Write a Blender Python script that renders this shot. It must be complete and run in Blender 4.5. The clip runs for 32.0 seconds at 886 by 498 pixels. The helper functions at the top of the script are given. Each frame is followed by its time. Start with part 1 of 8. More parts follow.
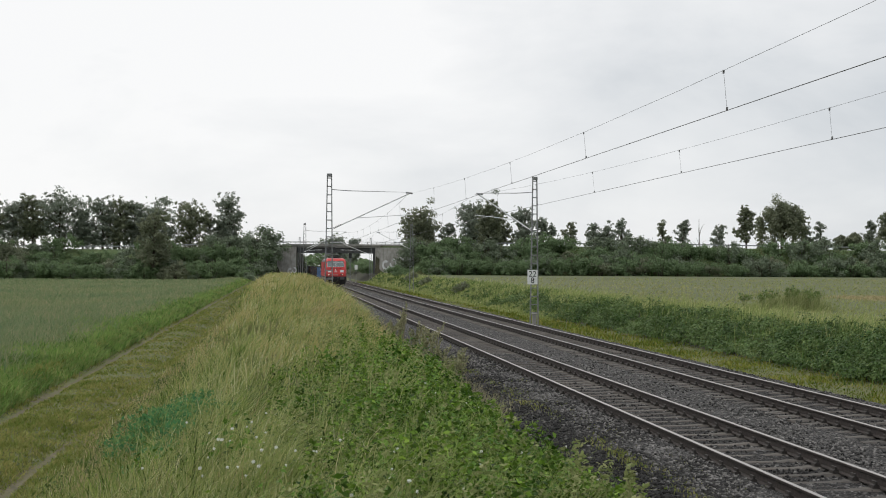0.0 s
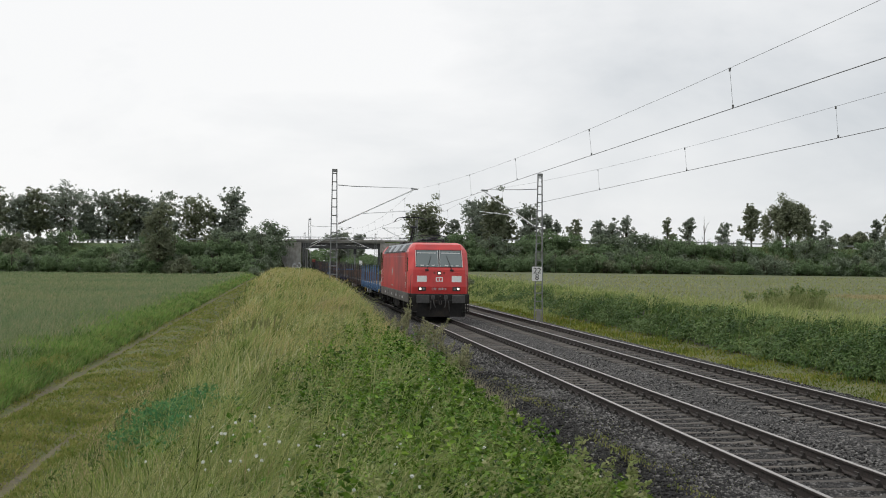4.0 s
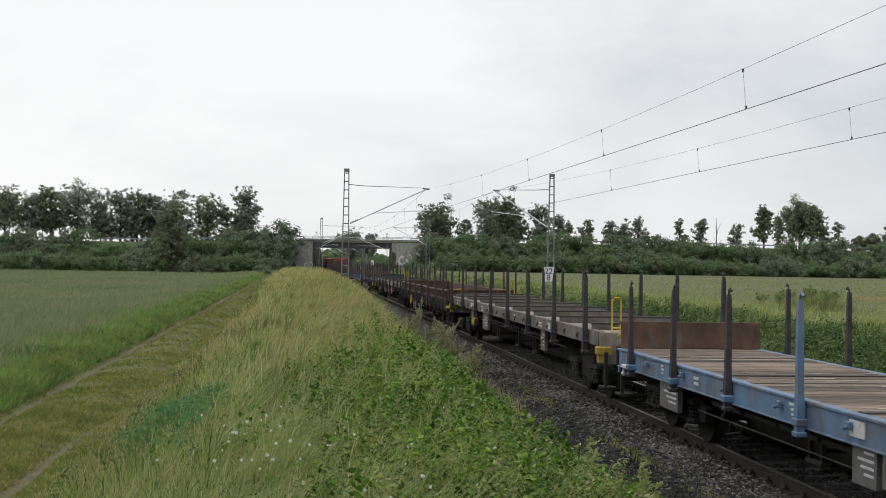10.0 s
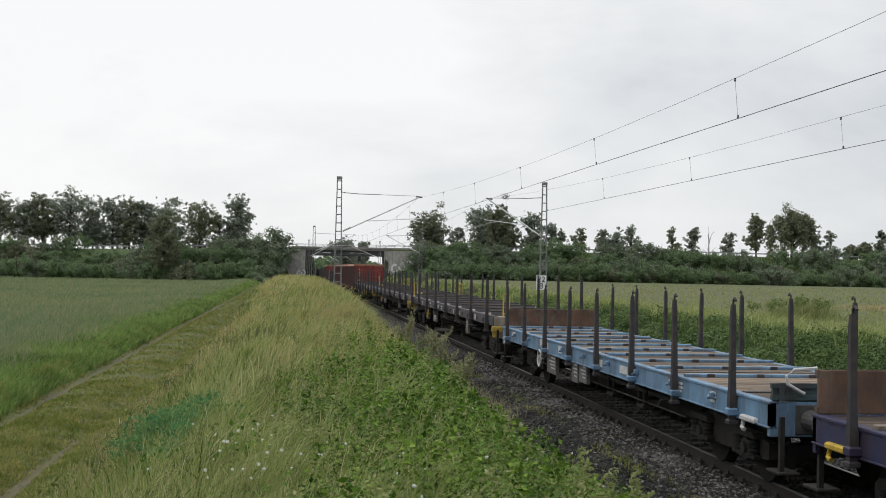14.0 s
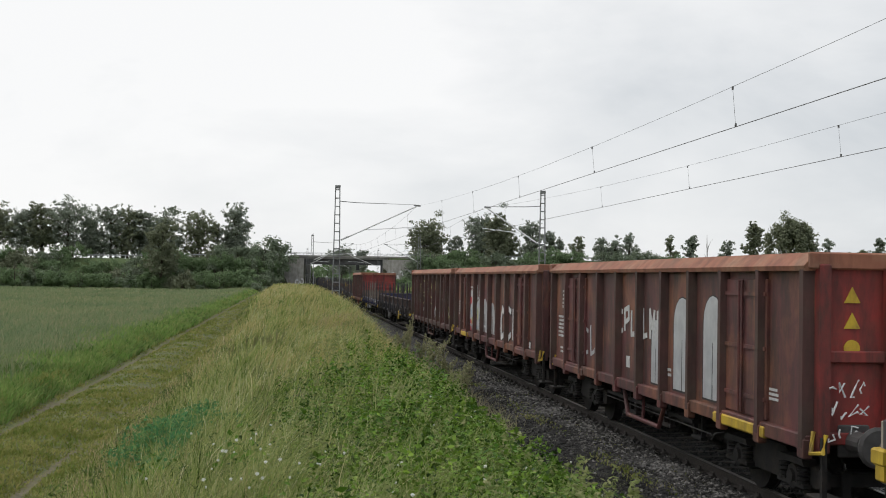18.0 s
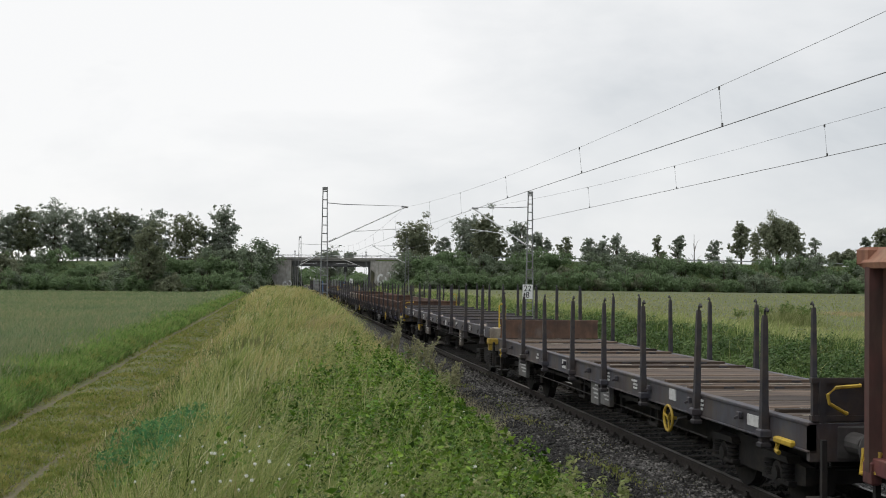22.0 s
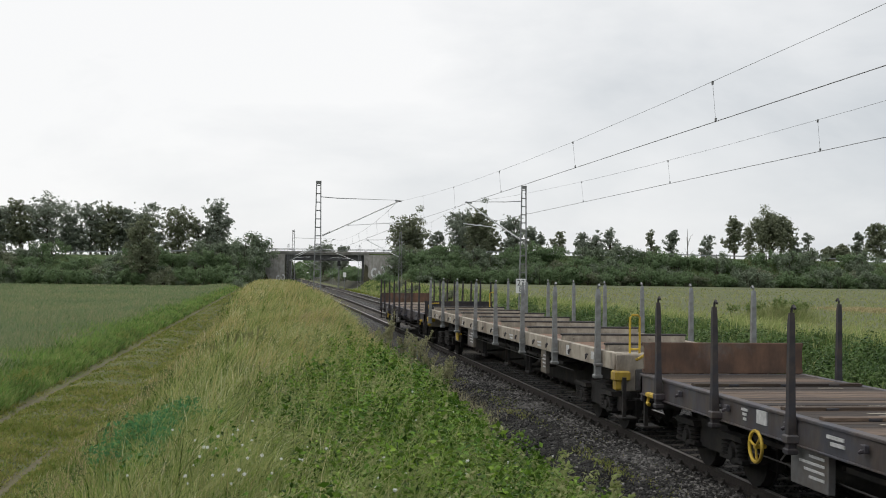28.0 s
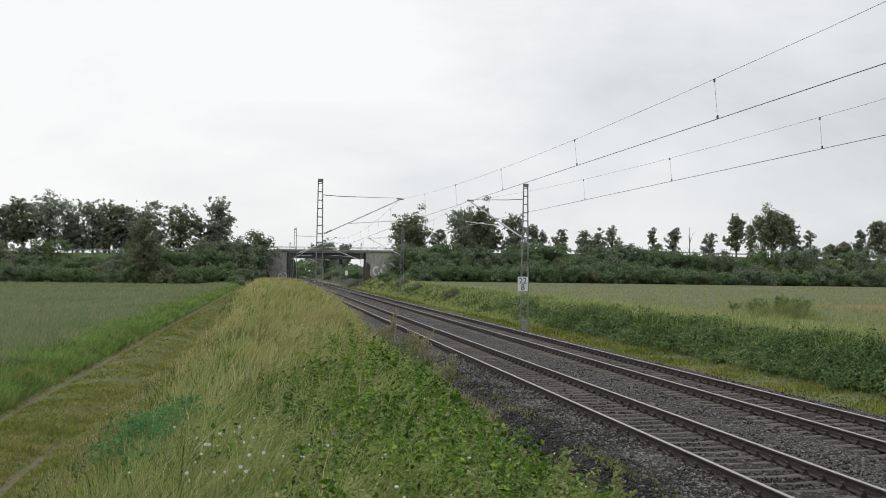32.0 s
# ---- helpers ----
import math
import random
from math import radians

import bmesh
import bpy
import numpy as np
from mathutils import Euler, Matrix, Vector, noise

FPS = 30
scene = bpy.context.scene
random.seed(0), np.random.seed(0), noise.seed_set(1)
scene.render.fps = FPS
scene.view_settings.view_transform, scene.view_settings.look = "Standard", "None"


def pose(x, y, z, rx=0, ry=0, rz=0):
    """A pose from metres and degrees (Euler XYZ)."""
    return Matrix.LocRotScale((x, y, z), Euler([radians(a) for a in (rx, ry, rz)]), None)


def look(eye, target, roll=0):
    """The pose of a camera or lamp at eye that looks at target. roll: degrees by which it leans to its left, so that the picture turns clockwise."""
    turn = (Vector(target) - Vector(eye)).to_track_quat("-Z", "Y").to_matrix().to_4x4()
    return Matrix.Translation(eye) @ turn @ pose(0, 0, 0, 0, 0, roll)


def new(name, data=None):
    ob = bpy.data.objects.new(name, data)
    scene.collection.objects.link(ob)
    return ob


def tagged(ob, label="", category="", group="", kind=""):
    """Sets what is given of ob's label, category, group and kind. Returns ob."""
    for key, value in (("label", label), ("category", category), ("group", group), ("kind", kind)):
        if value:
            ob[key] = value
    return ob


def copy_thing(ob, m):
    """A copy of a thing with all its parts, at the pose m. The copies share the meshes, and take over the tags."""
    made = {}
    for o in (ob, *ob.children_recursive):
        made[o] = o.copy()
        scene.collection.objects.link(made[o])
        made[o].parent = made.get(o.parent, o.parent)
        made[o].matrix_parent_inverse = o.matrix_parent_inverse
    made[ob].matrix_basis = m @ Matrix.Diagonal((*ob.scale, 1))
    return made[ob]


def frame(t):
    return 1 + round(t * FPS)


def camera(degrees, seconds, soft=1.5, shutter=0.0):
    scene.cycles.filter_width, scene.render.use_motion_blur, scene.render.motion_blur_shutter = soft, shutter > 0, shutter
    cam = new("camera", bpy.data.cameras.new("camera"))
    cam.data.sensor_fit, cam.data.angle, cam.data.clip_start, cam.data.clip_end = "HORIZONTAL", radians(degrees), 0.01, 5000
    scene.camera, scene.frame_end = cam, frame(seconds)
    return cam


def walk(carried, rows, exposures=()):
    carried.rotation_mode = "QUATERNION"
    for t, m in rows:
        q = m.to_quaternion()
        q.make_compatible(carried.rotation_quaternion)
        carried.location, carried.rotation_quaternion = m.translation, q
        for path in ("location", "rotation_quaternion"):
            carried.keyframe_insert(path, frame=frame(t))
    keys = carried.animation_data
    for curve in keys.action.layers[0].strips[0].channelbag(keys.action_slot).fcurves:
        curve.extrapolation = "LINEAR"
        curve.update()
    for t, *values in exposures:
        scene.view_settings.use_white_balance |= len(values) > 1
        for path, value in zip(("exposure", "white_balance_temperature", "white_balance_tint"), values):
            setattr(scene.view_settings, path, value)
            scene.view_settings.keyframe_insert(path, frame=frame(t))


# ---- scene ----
cam = camera(40.95, 32.0, soft=1.0)
EYE = Vector((-7.439, 0.0, 2.8485))
# seconds, degrees to the right of the line, degrees up, lean, sway in metres
SWAY = (
    (0, 7.725, 0.810, 0.319, -0.0089, 0.0014),
    (0.5, 7.725, 0.891, 0.447, -0.0073, 0.0035),
    (1, 7.735, 0.892, 0.450, -0.0115, -0.0017),
    (1.5, 7.698, 0.842, 0.536, -0.0046, -0.0035),
    (2, 7.640, 0.836, 0.567, -0.0097, -0.0008),
    (2.5, 7.568, 0.753, 0.574, -0.0048, -0.0011),
    (3, 7.492, 0.609, 0.635, -0.0067, -0.0019),
    (3.5, 7.522, 0.615, 0.694, -0.0072, -0.0018),
    (5.5, 7.378, 0.655, 0.796, 0.0031, -0.0016),
    (6, 7.417, 0.635, 0.710, 0.0026, -0.0018),
    (6.5, 7.325, 0.690, 0.825, -0.0074, -0.0043),
    (7, 7.217, 0.766, 0.816, -0.0087, -0.0017),
    (7.5, 7.105, 0.779, 0.840, -0.0039, -0.0019),
    (8, 6.946, 0.717, 0.888, -0.0055, 0.0025),
    (8.5, 6.984, 0.703, 0.961, -0.0040, 0.0054),
    (9, 7.030, 0.622, 0.978, -0.0056, 0.0034),
    (9.5, 7.031, 0.574, 0.976, -0.0021, -0.0000),
    (10, 6.938, 0.614, 0.981, -0.0070, -0.0002),
    (10.5, 6.943, 0.580, 0.981, -0.0030, 0.0056),
    (11, 7.036, 0.606, 0.961, -0.0000, 0.0049),
    (11.5, 7.102, 0.603, 0.908, 0.0008, 0.0052),
    (12, 7.172, 0.785, 0.864, 0.0006, 0.0086),
    (12.5, 7.202, 0.832, 0.890, -0.0027, 0.0053),
    (13, 7.184, 0.859, 0.929, -0.0025, 0.0038),
    (13.5, 7.190, 0.994, 0.942, -0.0048, 0.0065),
    (14, 7.281, 1.004, 1.081, -0.0020, 0.0073),
    (14.5, 7.293, 1.009, 1.120, -0.0050, 0.0080),
    (16.5, 7.397, 1.239, 1.038, -0.0033, 0.0079),
    (17, 7.402, 1.219, 0.999, 0.0006, 0.0075),
    (17.5, 7.433, 1.330, 1.001, -0.0004, 0.0065),
    (18, 7.353, 1.420, 0.980, -0.0012, 0.0091),
    (18.5, 7.311, 1.485, 1.031, -0.0008, 0.0046),
    (19, 7.334, 1.487, 1.053, -0.0034, 0.0029),
    (19.5, 7.449, 1.492, 0.959, 0.0028, 0.0072),
    (20, 7.559, 1.413, 0.912, 0.0009, 0.0043),
    (20.5, 7.610, 1.367, 0.820, 0.0000, 0.0038),
    (21, 7.795, 1.398, 0.721, 0.0018, 0.0041),
    (21.5, 7.891, 1.501, 0.645, 0.0037, 0.0020),
    (22, 7.947, 1.489, 0.655, -0.0066, 0.0048),
    (22.5, 8.027, 1.516, 0.739, -0.0057, 0.0033),
    (23, 8.054, 1.590, 0.822, -0.0049, 0.0064),
    (23.5, 8.064, 1.598, 0.892, -0.0027, 0.0073),
    (24, 8.053, 1.586, 0.880, -0.0045, 0.0014),
    (24.5, 8.079, 1.448, 0.843, -0.0015, -0.0040),
    (25, 8.184, 1.284, 0.832, 0.0051, 0.0023),
    (25.5, 8.349, 1.206, 0.821, 0.0050, 0.0048),
    (27.5, 8.198, 1.167, 0.756, 0.0071, 0.0071),
    (28, 8.260, 1.208, 0.767, -0.0026, 0.0066),
    (28.5, 8.319, 1.209, 0.757, 0.0030, 0.0048),
    (29, 8.381, 1.237, 0.676, 0.0006, 0.0051),
    (29.5, 8.374, 1.274, 0.642, 0.0008, 0.0007),
    (30, 8.423, 1.312, 0.639, -0.0005, 0.0003),
    (30.5, 8.412, 1.274, 0.641, 0.0011, 0.0035),
    (31, 8.343, 1.285, 0.714, 0.0017, -0.0002),
    (31.5, 8.254, 1.202, 0.742, 0.0022, -0.0001),
    (32, 8.171, 1.116, 0.732, -0.0000, 0.0000),
)


def aim(yaw, pitch, lean, dx, dz):
    a, b = radians(yaw), radians(pitch)
    eye = EYE + Vector((dx, 0, dz))
    way = Vector((math.sin(a) * math.cos(b), math.cos(a) * math.cos(b), math.sin(b)))
    return look(eye, eye + way * 50, lean)


walk(cam, [(t, aim(*row)) for t, *row in SWAY])

# ---- light ----
world = bpy.data.worlds.new("overcast_sky")
scene.world = world
world.use_nodes = True
wn, wl = world.node_tree.nodes, world.node_tree.links
wn.clear()


def wnode(kind, **values):
    n = wn.new(kind)
    for k, v in values.items():
        n.inputs[k].default_value = v
    return n


w_out = wn.new("ShaderNodeOutputWorld")
sky = wn.new("ShaderNodeTexSky")
sky.sky_type, sky.sun_disc = "NISHITA", False
sky.sun_elevation, sky.sun_rotation = radians(63), radians(-120)
sky_bg = wnode("ShaderNodeBackground", Strength=0.08)
wl.new(sky.outputs[0], sky_bg.inputs[0])
w_co = wn.new("ShaderNodeTexCoord")
w_map = wn.new("ShaderNodeMapping")
w_map.inputs["Scale"].default_value = (1.0, 1.0, 2.6)
wl.new(w_co.outputs["Generated"], w_map.inputs[0])
w_n1 = wnode("ShaderNodeTexNoise", Scale=3.4, Detail=6.0, Roughness=0.55, Distortion=0.3)
wl.new(w_map.outputs[0], w_n1.inputs["Vector"])
# bright veil of cloud on the side of the hidden sun
w_dot = wn.new("ShaderNodeVectorMath")
w_dot.operation = "DOT_PRODUCT"
w_dot.inputs[1].default_value = Vector((-0.55, 0.62, 0.56)).normalized()
wl.new(w_co.outputs["Generated"], w_dot.inputs[0])
w_rng = wnode("ShaderNodeMapRange")
w_rng.inputs["From Min"].default_value, w_rng.inputs["From Max"].default_value = 0.30, 0.80
w_rng.inputs["To Min"].default_value, w_rng.inputs["To Max"].default_value = -0.15, 0.46
wl.new(w_dot.outputs["Value"], w_rng.inputs["Value"])
w_add = wn.new("ShaderNodeMath")
w_add.operation = "MULTIPLY_ADD"
w_add.inputs[1].default_value = 0.95
wl.new(w_n1.outputs["Fac"], w_add.inputs[0])
wl.new(w_rng.outputs[0], w_add.inputs[2])
w_ramp = wn.new("ShaderNodeValToRGB")
w_ramp.color_ramp.elements[0].position, w_ramp.color_ramp.elements[0].color = 0.22, (0.56, 0.60, 0.64, 1)
w_ramp.color_ramp.elements[1].position, w_ramp.color_ramp.elements[1].color = 0.85, (1.0, 1.0, 1.0, 1)
e = w_ramp.color_ramp.elements.new(0.52)
e.color = (0.79, 0.81, 0.83, 1)
wl.new(w_add.outputs[0], w_ramp.inputs[0])
cloud_bg = wnode("ShaderNodeBackground", Strength=1.0)
wl.new(w_ramp.outputs[0], cloud_bg.inputs[0])
# an overcast sky is brighter overhead than at the horizon
w_sep = wn.new("ShaderNodeSeparateXYZ")
wl.new(w_co.outputs["Generated"], w_sep.inputs[0])
w_zen = wnode("ShaderNodeMapRange")
w_zen.inputs["From Min"].default_value, w_zen.inputs["From Max"].default_value = 0.28, 1.0
w_zen.inputs["To Min"].default_value, w_zen.inputs["To Max"].default_value = 1.0, 1.55
wl.new(w_sep.outputs["Z"], w_zen.inputs["Value"])
wl.new(w_zen.outputs[0], cloud_bg.inputs["Strength"])
w_mix = wnode("ShaderNodeMixShader", Fac=0.93)
wl.new(sky_bg.outputs[0], w_mix.inputs[1])
wl.new(cloud_bg.outputs[0], w_mix.inputs[2])
wl.new(w_mix.outputs[0], w_out.inputs[0])

sun = new("sun", bpy.data.lights.new("sun", "SUN"))
sun.data.energy, sun.data.angle, sun.data.color = 0.70, radians(16), (1.0, 0.97, 0.92)
sun.matrix_world = look((-35, 0, 80), (0, 20, 0))

# ---- materials ----


def mat(name, c1, c2=None, scale=6.0, rough=0.75, metal=0.0, bump=0.15, c3=None, scale3=1.3, thr=0.56, island=0.0, soft=0.1, detail=5.0, bscale=None, stretch=(1, 1, 1), vary=0.0, streak=0.0):
    """Two colours mixed by fine noise, a third in larger patches, relief by the fine noise; island and vary shift each piece's brightness."""
    m = bpy.data.materials.new(name)
    m.use_nodes = True
    nt = m.node_tree
    nodes, link = nt.nodes, nt.links.new
    bsdf = nodes["Principled BSDF"]
    bsdf.inputs["Roughness"].default_value, bsdf.inputs["Metallic"].default_value = rough, metal
    co = nodes.new("ShaderNodeTexCoord")
    mp = nodes.new("ShaderNodeMapping")
    mp.inputs["Scale"].default_value = stretch
    link(co.outputs["Object"], mp.inputs[0])
    n1 = nodes.new("ShaderNodeTexNoise")
    n1.inputs["Scale"].default_value, n1.inputs["Detail"].default_value = scale, detail
    link(mp.outputs[0], n1.inputs["Vector"])
    r1 = nodes.new("ShaderNodeValToRGB")
    r1.color_ramp.elements[0].position, r1.color_ramp.elements[1].position = 0.32, 0.68
    c2 = c2 or tuple(v * 0.75 for v in c1)
    r1.color_ramp.elements[0].color, r1.color_ramp.elements[1].color = (*c2, 1), (*c1, 1)
    link(n1.outputs["Fac"], r1.inputs[0])
    colour = r1.outputs[0]
    if c3:
        n3 = nodes.new("ShaderNodeTexNoise")
        n3.inputs["Scale"].default_value, n3.inputs["Detail"].default_value, n3.inputs["Roughness"].default_value = scale3, 8.0, 0.65
        link(mp.outputs[0], n3.inputs["Vector"])
        r3 = nodes.new("ShaderNodeMapRange")
        r3.inputs["From Min"].default_value, r3.inputs["From Max"].default_value = thr - soft, thr + soft
        link(n3.outputs["Fac"], r3.inputs["Value"])
        mx = nodes.new("ShaderNodeMix")
        mx.data_type = "RGBA"
        link(r3.outputs[0], mx.inputs[0])
        link(colour, mx.inputs[6])
        mx.inputs[7].default_value = (*c3, 1)
        colour = mx.outputs[2]
    if streak:
        m2 = nodes.new("ShaderNodeMapping")
        m2.inputs["Scale"].default_value = (1.5, 1.5, 0.38)
        link(co.outputs["Object"], m2.inputs[0])
        ns = nodes.new("ShaderNodeTexNoise")
        ns.inputs["Scale"].default_value, ns.inputs["Detail"].default_value, ns.inputs["Roughness"].default_value = 1.6, 8.0, 0.7
        link(m2.outputs[0], ns.inputs["Vector"])
        rs_ = nodes.new("ShaderNodeMapRange")
        rs_.inputs["From Min"].default_value, rs_.inputs["From Max"].default_value = 0.43, 0.62
        rs_.inputs["To Max"].default_value = streak
        link(ns.outputs["Fac"], rs_.inputs["Value"])
        ms = nodes.new("ShaderNodeMix")
        ms.data_type = "RGBA"
        link(rs_.outputs[0], ms.inputs[0])
        link(colour, ms.inputs[6])
        ms.inputs[7].default_value = (0.042, 0.024, 0.020, 1)
        colour = ms.outputs[2]
    if island or vary:
        hs = nodes.new("ShaderNodeHueSaturation")
        rr = nodes.new("ShaderNodeMapRange")
        amount = island or vary
        rr.inputs["To Min"].default_value, rr.inputs["To Max"].default_value = 1 - amount, 1 + amount
        if island:
            link(nodes.new("ShaderNodeNewGeometry").outputs["Random Per Island"], rr.inputs["Value"])
        else:
            link(nodes.new("ShaderNodeObjectInfo").outputs["Random"], rr.inputs["Value"])
        link(rr.outputs[0], hs.inputs["Value"])
        link(colour, hs.inputs["Color"])
        colour = hs.outputs[0]
    link(colour, bsdf.inputs["Base Color"])
    if bump:
        bp = nodes.new("ShaderNodeBump")
        bp.inputs["Strength"].default_value, bp.inputs["Distance"].default_value = bump, 0.02
        if bscale:
            nb = nodes.new("ShaderNodeTexNoise")
            nb.inputs["Scale"].default_value, nb.inputs["Detail"].default_value = bscale, 4.0
            link(mp.outputs[0], nb.inputs["Vector"])
            link(nb.outputs["Fac"], bp.inputs["Height"])
        else:
            link(n1.outputs["Fac"], bp.inputs["Height"])
        link(bp.outputs[0], bsdf.inputs["Normal"])
    return m


def leaf_mat(name, colours, rough=0.6, trans=0.25, patch=None, pscale=0.25):
    """Foliage: each blade or leaf takes its own colour from the list; a little light passes through it."""
    m = bpy.data.materials.new(name)
    m.use_nodes = True
    nodes, link = m.node_tree.nodes, m.node_tree.links.new
    bsdf = nodes["Principled BSDF"]
    bsdf.inputs["Roughness"].default_value = rough
    bsdf.inputs["Specular IOR Level"].default_value = 0.12
    geo = nodes.new("ShaderNodeNewGeometry")
    ramp = nodes.new("ShaderNodeValToRGB")
    el = ramp.color_ramp.elements
    el[0].color, el[1].color = (*colours[0], 1), (*colours[-1], 1)
    for i, c in enumerate(colours[1:-1]):
        el.new((i + 1) / (len(colours) - 1)).color = (*c, 1)
    link(geo.outputs["Random Per Island"], ramp.inputs[0])
    colour = ramp.outputs[0]
    if patch:
        co = nodes.new("ShaderNodeTexCoord")
        nz = nodes.new("ShaderNodeTexNoise")
        nz.inputs["Scale"].default_value, nz.inputs["Detail"].default_value = pscale, 3.0
        link(co.outputs["Object"], nz.inputs["Vector"])
        mr = nodes.new("ShaderNodeMapRange")
        mr.inputs["From Min"].default_value, mr.inputs["From Max"].default_value = 0.42, 0.62
        link(nz.outputs["Fac"], mr.inputs["Value"])
        mx = nodes.new("ShaderNodeMix")
        mx.data_type, mx.blend_type = "RGBA", "MULTIPLY"
        link(mr.outputs[0], mx.inputs[0])
        link(colour, mx.inputs[6])
        mx.inputs[7].default_value = (*patch, 1)
        colour = mx.outputs[2]
    link(colour, bsdf.inputs["Base Color"])
    tr = nodes.new("ShaderNodeBsdfTranslucent")
    link(colour, tr.inputs["Color"])
    mix = nodes.new("ShaderNodeMixShader")
    mix.inputs[0].default_value = trans
    link(bsdf.outputs[0], mix.inputs[1])
    link(tr.outputs[0], mix.inputs[2])
    link(mix.outputs[0], nodes["Material Output"].inputs[0])
    return m


def lamp_mat(name, colour, strength):
    m = bpy.data.materials.new(name)
    m.use_nodes = True
    b = m.node_tree.nodes["Principled BSDF"]
    b.inputs["Base Color"].default_value = (*colour, 1)
    b.inputs["Emission Color"].default_value, b.inputs["Emission Strength"].default_value = (*colour, 1), strength
    return m


def stone_mat(name, dark, mid, pale, scale):
    """Crushed stone: every stone its own shade, dark joints, strong relief."""
    m = bpy.data.materials.new(name)
    m.use_nodes = True
    nodes, link = m.node_tree.nodes, m.node_tree.links.new
    bsdf = nodes["Principled BSDF"]
    bsdf.inputs["Roughness"].default_value = 0.9
    co = nodes.new("ShaderNodeTexCoord")
    v1, v2 = nodes.new("ShaderNodeTexVoronoi"), nodes.new("ShaderNodeTexVoronoi")
    v2.feature = "DISTANCE_TO_EDGE"
    for v in (v1, v2):
        v.inputs["Scale"].default_value = scale
        link(co.outputs["Object"], v.inputs["Vector"])
    sep = nodes.new("ShaderNodeSeparateColor")
    link(v1.outputs["Color"], sep.inputs[0])
    ramp = nodes.new("ShaderNodeValToRGB")
    el = ramp.color_ramp.elements
    el[0].color, el[1].color = (*dark, 1), (*pale, 1)
    e = el.new(0.55)
    e.color = (*mid, 1)
    e = el.new(0.80)
    e.color = (*(v * 1.7 for v in mid), 1)
    link(sep.outputs[0], ramp.inputs[0])
    joint = nodes.new("ShaderNodeMapRange")
    joint.inputs["From Max"].default_value, joint.inputs["To Min"].default_value = 0.20, 0.08
    link(v2.outputs["Distance"], joint.inputs["Value"])
    mul = nodes.new("ShaderNodeMix")
    mul.data_type, mul.blend_type = "RGBA", "MULTIPLY"
    mul.inputs[0].default_value = 1.0
    link(ramp.outputs[0], mul.inputs[6])
    link(joint.outputs[0], mul.inputs[7])
    link(mul.outputs[2], bsdf.inputs["Base Color"])
    bp = nodes.new("ShaderNodeBump")
    bp.inputs["Strength"].default_value, bp.inputs["Distance"].default_value = 1.0, 0.03
    link(joint.outputs[0], bp.inputs["Height"])
    link(bp.outputs[0], bsdf.inputs["Normal"])
    return m


M_FIELD = mat("crop_soil", (0.165, 0.20, 0.085), (0.11, 0.145, 0.055), 1.8, 0.95, bump=0.5, c3=(0.20, 0.20, 0.10), scale3=0.13, soft=0.2)
M_STUBBLE = mat("ripe_field", (0.092, 0.102, 0.036), (0.064, 0.075, 0.027), 4.0, 0.95, bump=0.4, c3=(0.098, 0.115, 0.036), scale3=0.08, soft=0.2)
# litter soil, its colour darkened so gaps between tufts look shaded
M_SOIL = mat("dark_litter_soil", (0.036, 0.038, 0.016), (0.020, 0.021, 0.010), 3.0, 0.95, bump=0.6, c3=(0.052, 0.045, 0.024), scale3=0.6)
M_DIRT = mat("gravelly_dirt", (0.150, 0.125, 0.080), (0.062, 0.058, 0.028), 11.0, 0.95, bump=0.8, c3=(0.105, 0.095, 0.040), scale3=1.1, thr=0.50)
M_EMBANK = mat("grassy_embankment", (0.068, 0.104, 0.036), (0.044, 0.070, 0.024), 1.2, 0.95, bump=0.5, c3=(0.088, 0.12, 0.04), scale3=0.25, soft=0.15)
M_VERGE = mat("mossy_verge", (0.104, 0.116, 0.034), (0.062, 0.078, 0.022), 5.0, 0.95, bump=0.5, c3=(0.118, 0.108, 0.038), scale3=0.5)
M_BALLAST = stone_mat("ballast_stone", (0.014, 0.012, 0.011), (0.072, 0.066, 0.060), (0.26, 0.245, 0.23), 17.0)
M_SHOULDER = stone_mat("dirty_ballast_stone", (0.005, 0.0046, 0.0043), (0.018, 0.0165, 0.015), (0.10, 0.094, 0.089), 17.0)
M_BALLAST_D = stone_mat("dark_ballast", (0.008, 0.0068, 0.0062), (0.028, 0.024, 0.021), (0.11, 0.099, 0.089), 19.0)
M_STONE = mat("crushed_stone", (0.036, 0.0335, 0.031), (0.015, 0.014, 0.0132), 3.0, 0.9, bump=0.2, c3=(0.12, 0.115, 0.11), scale3=0.5, thr=0.58, island=0.85)
M_STONE_D = mat("dirty_crushed_stone", (0.021, 0.0195, 0.018), (0.009, 0.0085, 0.008), 3.0, 0.9, bump=0.2, c3=(0.075, 0.070, 0.066), scale3=0.5, thr=0.60, island=0.85)
M_STONE_L = mat("pale_crushed_stone", (0.18, 0.17, 0.16), (0.12, 0.114, 0.107), 3.0, 0.9, bump=0.2, island=0.35)
M_RAILSIDE = mat("rail_rust", (0.050, 0.039, 0.033), (0.026, 0.021, 0.019), 20.0, 0.85, bump=0.2)
M_RAILTOP = mat("worn_rail_head", (0.40, 0.375, 0.35), (0.30, 0.28, 0.26), 30.0, 0.42, 0.85, bump=0.03)
M_SLEEPER = mat("weathered_concrete", (0.108, 0.097, 0.085), (0.062, 0.055, 0.048), 12.0, 0.9, bump=0.25, c3=(0.085, 0.072, 0.060), scale3=1.5, vary=0.28)
M_CLIP = mat("fastening_iron", (0.05, 0.042, 0.036), (0.025, 0.022, 0.02), 20.0, 0.8)
